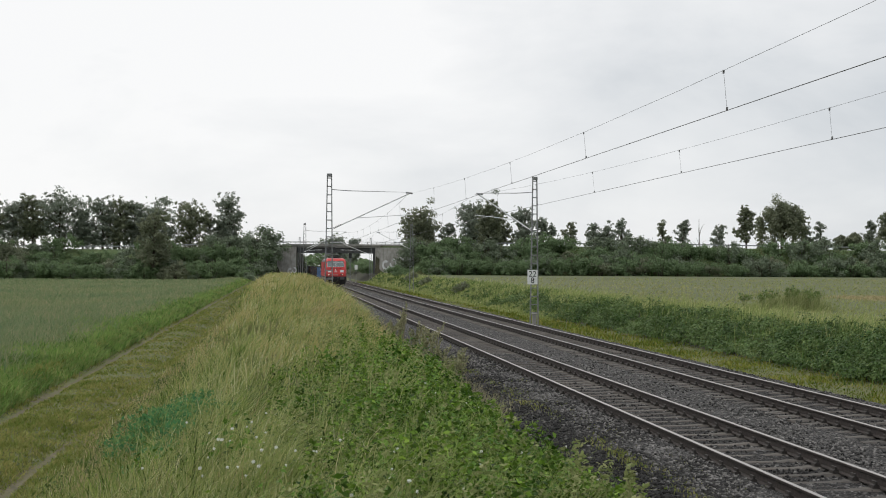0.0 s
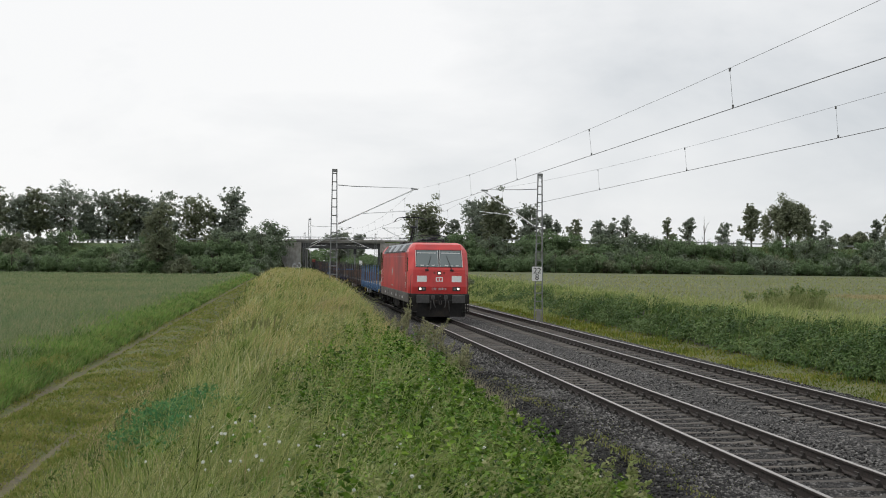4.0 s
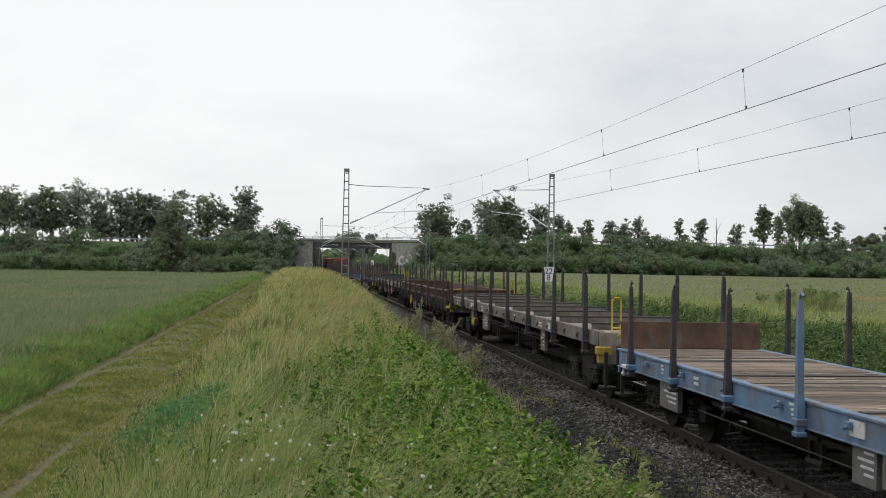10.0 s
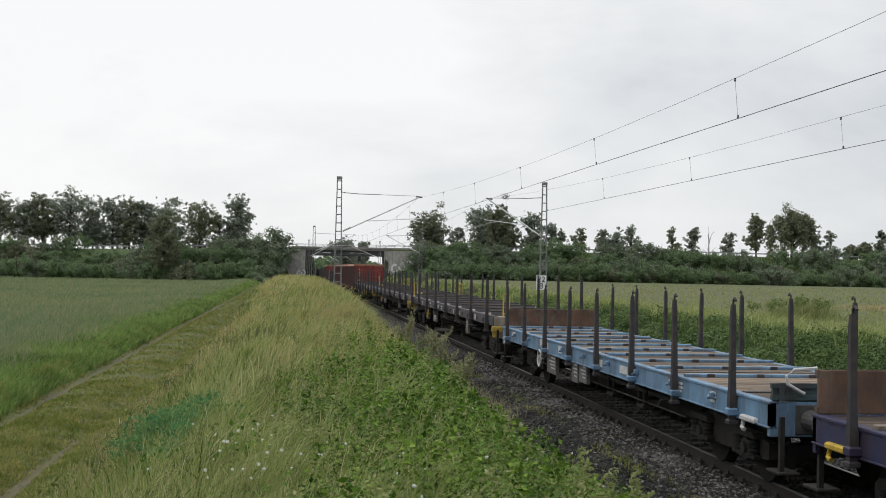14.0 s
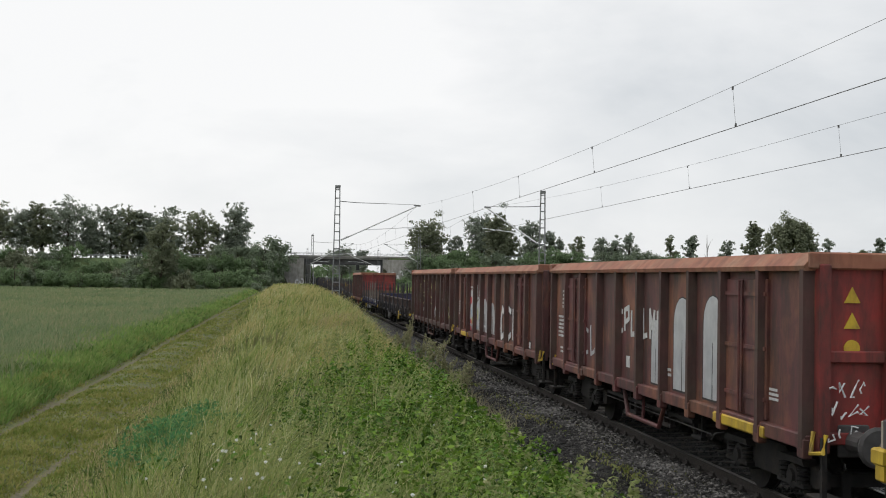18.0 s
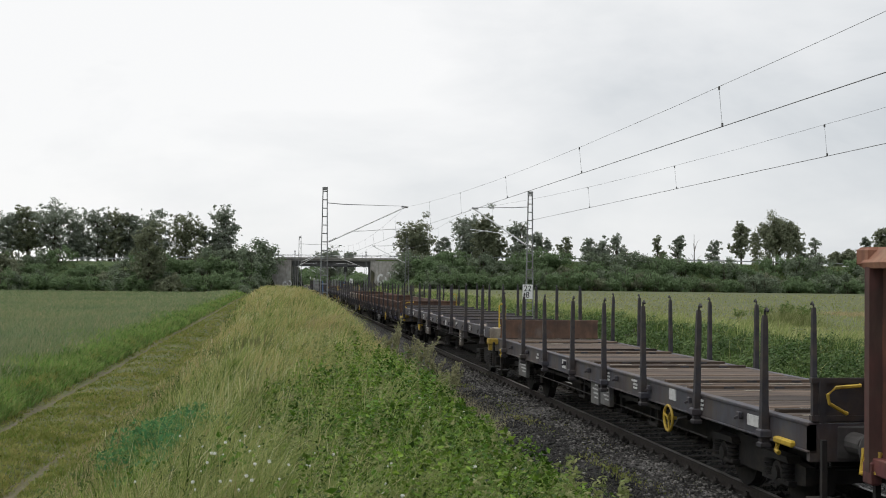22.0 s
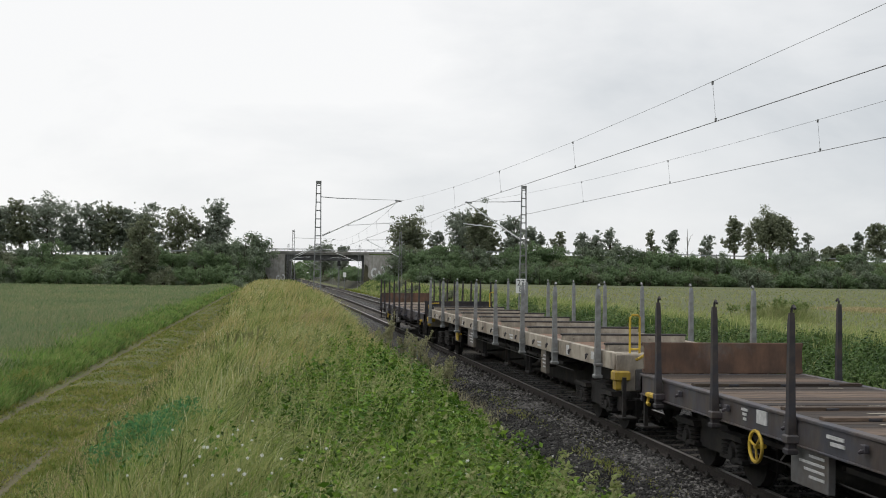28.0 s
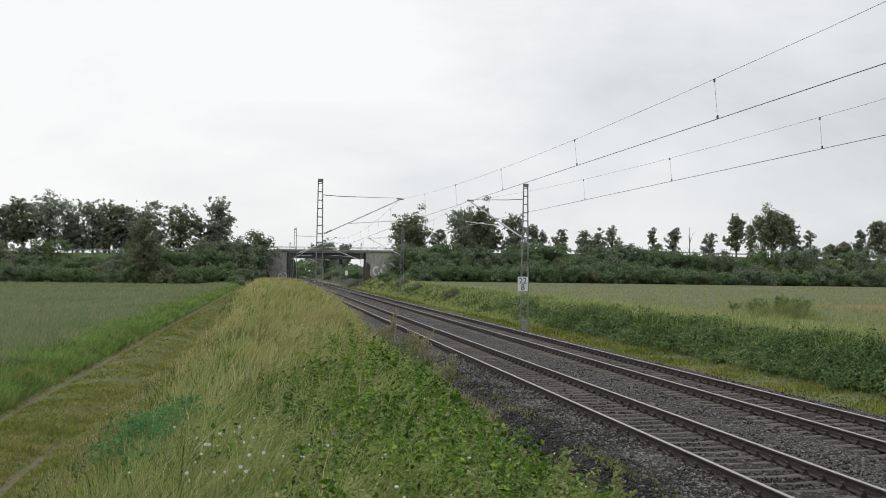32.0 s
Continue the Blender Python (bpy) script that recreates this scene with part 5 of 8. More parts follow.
    part("wheel_plate", Build().box(-1.43, -1.40, wheel_y + 0.02, wheel_y + 0.34, 1.24, 1.44), M_LABEL, w, "white instruction plate")
    back = wheel_y > L / 2
    boxes_below(w, ((wheel_y + (0.2 if back else 3.4), 0.8, 0.66, 1.2), (wheel_y - 2.6 if back else wheel_y + 6.4, 1.05, 0.66, 1.2), (L - 6.6 if not back else 6.2, 1.1 if not back else 0.5, 0.68, 1.2)), M_GREYP)
    stencils(w, rnd, L, 1.22, 1.46, x=-1.424, count=9)
    # sprung bogies under a deep frame
    for y in (3.0, L - 3.0):
        part("centre_pivot", Build().box(-0.9, 0.9, y - 0.6, y + 0.6, 0.8, 1.3, 0.05), M_UNDER, w)
        bogie(w, y)
    ends(w, L)
    return w


def gondola(L, paint, end_paint, seed, label, marks):
    """A high-sided open wagon: ribbed steel sides, doors, sloping top rim."""
    rnd = random.Random(seed)
    w = thing("open_wagon", label, "open wagon", "wagons of the train")
    y0, y1 = 0.66, L - 0.66
    for sx in (-1, 1):
        part("side_wall", Build().box(sx * 1.30, sx * 1.345, y0, y1, 1.15, 3.16), paint, w)
        b = Build()
        b.prism([(sx * 1.28, 3.12), (sx * 1.47, 3.12), (sx * 1.49, 3.18), (sx * 1.33, 3.34), (sx * 1.28, 3.34)], "y", y0 - 0.02, y1 + 0.02)
        part("top_rim", b, M_RIM, w, "dented rust-coloured top rim")
        sill = Build().box(sx * 1.30, sx * 1.44, y0, y1, 1.02, 1.20, 0.015)
        part("sill", sill, paint, w)
        ribs = 10 if L > 14.6 else 9
        for i in range(ribs + 1):
            y = y0 + 0.08 + (y1 - y0 - 0.16) * i / ribs
            rb = Build()
            rb.prism([(sx * 1.34, y - 0.075), (sx * 1.475, y - 0.05), (sx * 1.475, y + 0.05), (sx * 1.34, y + 0.075)], "z", 1.05, 3.14)
            part("rib", rb, M_GONDD if paint == M_GOND else paint, w)
            part("rib_foot", Build().box(sx * 1.36, sx * 1.47, y - 0.09, y + 0.09, 0.92, 1.16, 0.02), paint, w)
        # two double doors
        for u in (0.155, 0.845):
            y = y0 + (y1 - y0) * u
            for d in (-0.42, 0.42):
                dr = part("door", Build().box(sx * 1.345, sx * 1.385, y + d - 0.40, y + d + 0.40, 1.22, 3.02, 0.012), paint, w)
                bars = Build()
                for z in (1.45, 2.1, 2.8):
                    bars.box(sx * 1.385, sx * 1.41, y + d - 0.38, y + d + 0.38, z, z + 0.05)
                bars.tube([(sx * 1.42, y + d * 0.12, 1.25), (sx * 1.42, y + d * 0.12, 3.0)], 0.022, 6)
                part("door_latch", bars, paint, dr)
            part("door_sill", Build().box(sx * 1.35, sx * 1.46, y - 0.9, y + 0.9, 1.0, 1.15, 0.02), M_YELLOW if rnd.random() < 0.6 else paint, w, "scuffed door sill")
    for y, s in ((y0, -1), (y1, 1)):
        part("end_wall", Build().box(-1.33, 1.33, y - 0.03, y + 0.03, 1.1, 3.2), end_paint, w)
        b = Build()
        for x in (-1.27, -0.45, 0.45, 1.27):
            b.box(x - 0.07, x + 0.07, y, y + s * 0.13, 1.0, 3.2, 0.015)
        for z in (1.1, 2.05):
            b.box(-1.33, 1.33, y, y + s * 0.10, z, z + 0.14, 0.015)
        part("end_ribs", b, end_paint, w)
        part("top_rim", Build().box(-1.46, 1.46, y - 0.07, y + s * 0.14 + 0.03, 3.14, 3.34, 0.03), M_RIM, w)
    part("floor_plate", Build().box(-1.31, 1.31, y0, y1, 1.08, 1.16), M_RUST, w)
    underframe(w, L, 1.08, False)
    for sx in (-1, 1):
        b = Build()
        ym = L * 0.5
        b.tube([(sx * 1.3, ym - 1.3, 1.05), (sx * 1.32, ym - 0.9, 0.46), (sx * 1.32, ym + 0.9, 0.46), (sx * 1.3, ym + 1.3, 1.05)], 0.04, 8)
        b.tube([(sx * 1.32, ym, 0.46), (sx * 1.3, ym, 1.05)], 0.03, 6)
        part("side_truss", b, paint, w)
    for y, x in ((0.55, -1.36), (L - 0.55, -1.36)):
        b = Build().tube([(x, y - 0.25, 1.25), (x - 0.06, y - 0.30, 1.05), (x - 0.06, y + 0.02, 1.0), (x, y + 0.08, 1.25)], 0.03, 6)
        part("grab_handle", b, M_YELLOW, w)
    # stencilled data near the trailing corner
    for za, zb, ya, yb in ((2.35, 2.85, 0.75, 1.15), (1.70, 2.25, 0.40, 1.15), (1.35, 1.60, 0.60, 1.10)):
        text = Build()
        rows = int((zb - za) / 0.085)
        for k in range(rows):
            zz, yy = za + k * 0.085, y1 - yb + rnd.uniform(0, 0.1)
            while yy < y1 - ya:
                ww = rnd.uniform(0.04, 0.15)
                text.box(-1.3505, -1.344, yy, min(yy + ww, y1 - ya + 0.03), zz, zz + 0.048)
                yy += ww + 0.035
        part("data_panel", text, M_LABEL, w, "stencilled data lines that cannot be read")
    marks(w, rnd, y0, y1)
    stencils(w, rnd, L, 1.35, 1.7, x=-1.347, count=6)
    low_parts = ("underframe", "brake", "side_lever", "side_truss")
    for o in w.children:
        if not o.name.startswith(low_parts):
            o.location.z -= 0.10
    bogie(w, 2.6)
    bogie(w, L - 2.6)
    ends(w, L)
    return w


def scrawl(w, rnd, m, ya, yb, za, zb, n, width=0.035, label="spray-painted letters that cannot be read", x=-1.352):
    """Hand-sprayed strokes between two places on the near side: hooped, uneven bars."""
    for i in range(n):
        b = Build()
        y = ya + (yb - ya) * (i + 0.15) / n
        s = (yb - ya) / n * 0.7
        pts = []
        kind = rnd.randrange(4)
        loops = {0: ((0, 0), (0, 1), (0.9, 1), (0.9, 0.5), (0.1, 0.45)), 1: ((0.9, 0.1), (0.1, 0), (0, 0.6), (0.3, 1), (0.9, 0.85)),
                 2: ((0, 1), (0.1, 0), (0.85, 0.05)), 3: ((0, 0), (0.05, 1), (0.5, 0.3), (0.9, 1), (0.95, 0))}[kind]
        for u, v in loops:
            pts.append((x, y + s * (1 - u) + rnd.uniform(-0.02, 0.02), za + (zb - za) * v + rnd.uniform(-0.05, 0.05)))
        for k, (p, q) in enumerate(zip(pts, pts[1:])):
            d = Vector((0, q[1] - p[1], q[2] - p[2]))
            lay = Vector((-0.0007 * k, 0, 0))
            if d.length < 0.02:
                continue
            nrm = Vector((0, -d.z, d.y)).normalized() * width
            e = d.normalized() * width * 0.6
            quad = [v + lay for v in (Vector(p) - nrm - e, Vector(p) + nrm - e, Vector(q) + nrm + e, Vector(q) - nrm + e)]
            b.add(quad + [v + Vector((-0.004, 0, 0)) for v in quad], [(4, 5, 6, 7), (0, 1, 5, 4), (1, 2, 6, 5), (2, 3, 7, 6), (3, 0, 4, 7)])
        part("graffiti", b, m, w, label if i == 0 else "")


def blot(w, m, y, z, ry, rz, seed, label=""):
    """A rounded sprayed patch."""
    rnd = random.Random(seed)
    n = 16
    b = Build()
    ring = []
    for i in range(n):
        a = 2 * math.pi * i / n
        k = 0.95 + 0.10 * math.sin(a * 2 + seed) + rnd.uniform(-0.03, 0.03)
        c, s = math.cos(a), math.sin(a)
        ring.append((-1.3533 - 0.0011 * (seed % 11), y + ry * k * math.copysign(abs(c) ** 0.6, c), z + rz * k * math.copysign(abs(s) ** 0.6, s)))
    b.add(ring + [(p[0] - 0.003, p[1], p[2]) for p in ring], [tuple(range(n, 2 * n))] + [(i, (i + 1) % n, n + (i + 1) % n, n + i) for i in range(n)])
    part("graffiti", b, m, w, label)


def arch(w, m, y, z, half, tall, x, label="", slit=0.0):
    """A sprayed block letter: flat foot, round shoulders, a slit in the middle."""
    rim = [(y + half, z)] + [(y + half * math.cos(t), z + tall - half + half * math.sin(t)) for t in np.linspace(0, math.pi, 9)] + [(y - half, z)]
    if slit:
        rim += [(y - slit, z), (y - slit * 0.6, z + tall * 0.55), (y + slit * 0.6, z + tall * 0.55), (y + slit, z)]
    part("graffiti", Build().prism(rim, "x", x, x - 0.003), m, w, label)


def outlined(w, seed, ya, yb, za, zb, n, width, label):
    """White strokes over a wider dark outline."""
    scrawl(w, random.Random(seed), M_BLACK, ya, yb, za, zb, n, width * 1.5, "dark outline of sprayed letters", -1.350)
    scrawl(w, random.Random(seed), M_GRAF_W, ya, yb, za, zb, n, width, label, -1.355)


def end_tag(w, m, n=9):
    """Thin strokes low on the leading end."""
    rnd = random.Random(n)
    for i in range(n):
        x, z = -1.22 + 0.13 * (i % 4), 1.75 - 0.26 * (i // 4)
        p = [(x + rnd.uniform(-0.02, 0.1), 0.52, z + rnd.uniform(-0.1, 0.12)) for _ in range(4)]
        part("graffiti", Build().tube(p, 0.012, 5), m, w)


def marks_a(w, rnd, y0, y1):
    scrawl(w, rnd, M_LABEL, y0 + 7.1, y0 + 8.3, 2.05, 2.45, 3, 0.045, "faded white lettering")
    scrawl(w, rnd, M_LABEL, y0 + 5.6, y0 + 6.8, 2.05, 2.45, 3, 0.045)
    pitch = (y1 - y0 - 0.16) / 10
    for i, (hw, tall) in enumerate(((0.22, 1.05), (0.40, 1.45), (0.38, 1.50), (0.33, 1.25))):
        y = y0 + 0.08 + pitch * (4.42 - i)
        arch(w, M_BLACK, y, 1.24, hw + 0.04, tall + 0.05, -1.348)
        arch(w, M_GRAF_S, y, 1.27, hw, tall, -1.352, "silver sprayed letter with a dark outline", 0.02)
    scrawl(w, rnd, M_GRAF_S, y0 + 9.8, y0 + 11.0, 1.5, 2.0, 2, 0.04)
    end_tag(w, M_GRAF_W, 11)
    warning(w)


def warning(w):
    """Yellow warning triangles on the leading end."""
    for z in (2.75, 2.45):
        part("warning_sign", Build().prism([(-1.0, z), (-0.8, z), (-0.9, z + 0.19)], "y", 0.615, 0.628), M_YELLOW, w, "yellow warning triangle")
    part("warning_sign", Build().tube([(-0.9, 0.615, 2.22), (-0.9, 0.628, 2.22)], 0.10, 14), M_YELLOW, w, "round yellow warning sign")


def marks_b(w, rnd, y0, y1):
    outlined(w, 5, y0 + 1.0, y0 + 5.6, 1.3, 2.15, 5, 0.075, "white sprayed letters with a dark outline")
    for i in range(4):
        arch(w, M_GRAF_S, y0 + 7.0 + 1.37 * i, 1.3, 0.42, 0.95 + 0.1 * (i % 2), -1.349, "silver sprayed letter", 0.07)
    for m, ya, yb, za, zb, k in ((M_GRAF_B, 4.8, 1.5, 1.35, 1.9, 4), (M_GRAF_R, 4.4, 1.7, 1.28, 1.6, 3), (M_GRAF_S, 5.0, 1.4, 1.5, 2.05, 4)):
        scrawl(w, rnd, m, y1 - ya, y1 - yb, za, zb, k, 0.07, "colourful spray-painted strokes")
    pitch = (y1 - y0 - 0.16) / 10
    for i, (za, tall) in enumerate(((1.36, 1.0), (1.40, 1.15), (1.32, 1.05))):
        yc = y1 - 0.08 - pitch * (1.5 + i)
        blot(w, M_GRAF_S, yc, za + tall / 2, pitch * 0.42, tall / 2, 11 * i, "silver sprayed panel with coloured shapes")
        for k, m in enumerate((M_GRAF_R, M_GRAF_Y, M_GRAF_W, M_GRAF_R, M_GRAF_B)):
            blot(w, m, yc + rnd.uniform(-0.36, 0.36) * pitch, za + tall * rnd.uniform(0.15, 0.85), rnd.uniform(0.07, 0.20), rnd.uniform(0.10, 0.26), 11 * i + k + 1)
    scrawl(w, rnd, M_GRAF_W, y1 - 6.4, y1 - 1.6, 1.45, 1.95, 6, 0.03)
    scrawl(w, rnd, M_LABEL, y0 + 8.6, y0 + 10.4, 2.35, 2.7, 4, 0.03)
    b = Build()
    yy, zz = y1 - 3.5, 2.25
    for u0, u1, v0, v1 in ((0, 0.62, 0, 0.06), (0, 0.62, 0.4, 0.46), (0, 0.06, 0.06, 0.4), (0.56, 0.62, 0.06, 0.4), (0.14, 0.28, 0.12, 0.34), (0.34, 0.48, 0.12, 0.34)):
        b.box(-1.354, -1.346, yy + u0, yy + u1, zz + v0, zz + v1)
    part("emblem", b, M_LABEL, w, "white framed emblem")
    warning(w)


def marks_c(w, rnd, y0, y1):
    scrawl(w, rnd, M_GRAF_Y, y0 + 4.4, y1 - 2.0, 2.3, 2.85, 8, 0.022, "pale yellow outlined letters")
    scrawl(w, rnd, M_GRAF_Y, y0 + 6.2, y1 - 2.0, 1.6, 2.15, 6, 0.022)
    scrawl(w, rnd, M_GRAF_W, y0 + 4.9, y0 + 6.0, 1.35, 1.75, 4, 0.02)
    scrawl(w, rnd, M_GRAF_Y, y0 + 2.0, y0 + 3.6, 2.0, 2.9, 2, 0.025)
    scrawl(w, rnd, M_GRAF_Y, y0 + 0.5, y0 + 1.3, 1.45, 1.9, 2, 0.018)
    end_tag(w, M_GRAF_Y, 8)
    warning(w)


def marks_f(w, rnd, y0, y1):
    scrawl(w, rnd, M_LABEL, y0 + 8.0, y0 + 10.2, 1.95, 2.3, 5, 0.04, "faded white lettering")
    scrawl(w, rnd, M_GRAF_B, y0 + 9.0, y0 + 9.6, 1.5, 1.8, 2, 0.02)


# ---- locomotive ----
def locomotive():
    L = 18.9
    w = thing("electric_locomotive", "red electric freight locomotive with grey roof and lit headlamps", "locomotive", "wagons of the train")
    y0, y1 = 2.45, L - 2.45
    # body shell between the cabs
    for sx in (-1, 1):
        part("side_wall", Build().box(sx * 1.42, sx * 1.49, y0, y1, 1.30, 3.30), M_RED, w)
        part("skirt", Build().box(sx * 1.41, sx * 1.496, 0.95, L - 0.95, 0.82, 1.30, 0.01), M_SKIRT, w, "dusty grey lower skirt")
        roof = Build()
        roof.add([(sx * 1.49, y0, 3.31), (sx * 1.12, y0, 3.80), (sx * 1.12, y1, 3.80), (sx * 1.49, y1, 3.31), (sx * 1.40, y0, 3.31), (sx * 1.05, y0, 3.74), (sx * 1.05, y1, 3.74), (sx * 1.40, y1, 3.31)],
                 [(0, 1, 2, 3), (7, 6, 5, 4), (0, 4, 5, 1), (3, 2, 6, 7), (1, 5, 6, 2), (0, 3, 7, 4)])
        rf = part("roof_slope", roof, M_ROOF, w)
        for a, b in ((2.7, 3.9), (4.0, 5.1), (6.9, 8.1), (10.8, 12.0), (13.8, 14.9), (15.0, 16.2)):
            g = Build()
            lo, hi = Vector((sx * 1.455, 0, 3.36)), Vector((sx * 1.18, 0, 3.72))
            off = Vector((sx * 0.012, 0, 0.008))
            g.add([lo + off + Vector((0, a, 0)), lo + off + Vector((0, b, 0)), hi + off + Vector((0, b, 0)), hi + off + Vector((0, a, 0)),
                   lo + Vector((0, a, 0)), lo + Vector((0, b, 0)), hi + Vector((0, b, 0)), hi + Vector((0, a, 0))],
                  [(0, 1, 2, 3), (0, 4, 5, 1), (1, 5, 6, 2), (2, 6, 7, 3), (3, 7, 4, 0)])
            part("roof_grille", g, M_GRILLE, rf)
        for y in np.arange(2.8, L - 3.4, 0.75):
            part("rain_slot", Build().box(sx * 1.488, sx * 1.502, y, y + 0.6, 3.325, 3.375), M_BLACK, rf)
        part("waist_line", Build().box(sx * 1.489, sx * 1.494, y0 + 0.4, y1 - 0.4, 3.10, 3.108), M_LABEL, w)
        em = Build()
        for u0, u1, v0, v1 in ((-0.32, 0.32, 0, 0.05), (-0.32, 0.32, 0.42, 0.47), (-0.32, -0.26, 0.05, 0.42), (0.26, 0.32, 0.05, 0.42), (-0.18, -0.04, 0.1, 0.37), (0.05, 0.2, 0.1, 0.37)):
            em.box(sx * 1.488, sx * 1.497, L / 2 + 0.57 + u0 * sx * 0.8, L / 2 + 0.57 + u1 * sx * 0.8, 2.10 + v0 * 0.85, 2.10 + v1 * 0.85)
        part("emblem", em, M_LABEL, w, "white framed emblem")
        for i in range(9):
            bars = Build().box(sx * 1.488, sx * 1.495, L / 2 - 0.10 + i * 0.13, L / 2 - 0.03 + i * 0.13, 1.48, 1.56 if 2 < i < 8 else 1.53)
            part("number_bar", bars, M_LABEL, w)
        small = Build()
        for y, ww in ((3.6, 0.7), (5.2, 0.15), (7.3, 0.12), (7.6, 0.12), (7.9, 0.12), (10.2, 0.3), (12.6, 0.12), (14.2, 0.5)):
            small.box(sx * 1.495, sx * 1.501, y, y + ww, 0.96, 1.08)
        part("skirt_labels", small, M_LABEL, w)
        for y in (1.55, 6.6, 12.3, L - 1.75):
            part("filler_hatch", Build().box(sx * 1.49, sx * 1.502, y, y + 0.2, 1.02, 1.22, 0.02), M_BLACK, w)
    part("roof_deck", Build().box(-1.13, 1.13, y0, y1, 3.72, 3.805), M_ROOF, w)
    part("bulkhead", Build().box(-1.40, 1.40, 2.5, L - 2.5, 0.9, 1.0), M_UNDER, w)
    for y, turn in ((0.0, 0), (L, 180)):
        cab(w, y, turn, lit=(turn == 0))
    # bogies
    for y in (4.4, L - 4.4):
        fr = Build()
        for sx in (-1, 1):
            fr.prism([(-2.2, 0.55), (-2.2, 0.78), (-0.7, 0.72), (-0.5, 0.60), (0.5, 0.60), (0.7, 0.72), (2.2, 0.78), (2.2, 0.55), (1.7, 0.40), (0.9, 0.42), (0.6, 0.32), (-0.6, 0.32), (-0.9, 0.42), (-1.7, 0.40)], "x", sx * 1.0, sx * 1.14)
            for o in (-1.3, 1.3):
                fr.box(sx * 1.1, sx * 1.26, o - 0.2, o + 0.2, 0.40, 0.78, 0.05)
                fr.tube([(sx * 1.16, o + 0.45, 0.48), (sx * 1.16, o + 0.45, 0.85)], 0.11, 10)
                fr.tube([(sx * 1.16, o - 0.45, 0.48), (sx * 1.16, o - 0.45, 0.85)], 0.11, 10)
            fr.tube([(sx * 1.2, -0.3, 0.85), (sx * 1.2, 0.7, 0.55)], 0.05, 8)
            for yy in (-1.95, 1.95):
                for z in (0.36, 0.62):
                    fr.box(sx * 1.18, sx * 1.42, yy - 0.2, yy + 0.2, z, z + 0.03)
                fr.box(sx * 1.36, sx * 1.40, yy - 0.22, yy - 0.18, 0.34, 0.9)
                fr.box(sx * 1.36, sx * 1.40, yy + 0.18, yy + 0.22, 0.34, 0.9)
        bg = part("bogie", fr, M_UNDER, w, at=(0, y, 0))
        for o in (-1.3, 1.3):
            part("wheelset", wheelset(Build(), 0, 0.60), M_UNDER, bg, at=(0, o, 0))
    for a, b, z in ((7.3, 8.3, 0.40), (8.5, 10.4, 0.32), (10.6, 11.5, 0.42)):
        part("transformer_tank", Build().box(-1.3, 1.3, a, b, z, 0.9, 0.05), M_UNDER, w)
    for y in (3.0, 5.9, 9.4, 12.8, 15.8):
        for x in (-0.45, 0.45):
            stack = Build()
            for i in range(4):
                stack.tube([(x, y, 3.80 + i * 0.05), (x, y, 3.83 + i * 0.05)], (0.10, 0.06), 10)
            part("roof_insulator", stack, M_UNDER, w)
    part("roof_conductor", Build().tube([(0.45, 5.9, 4.0), (0.45, 12.8, 4.0)], 0.018, 6), M_UNDER, w)
    part("roof_box", Build().box(-0.7, 0.7, 6.8, 8.6, 3.8, 3.93, 0.04), M_UNDER, w)
    part("roof_box", Build().box(-0.6, 0.6, 10.4, 11.6, 3.8, 3.92, 0.04), M_UNDER, w)
    pantograph(w, 14.25, True)
    pantograph(w, 4.4, False)
    ends(w, L, False)


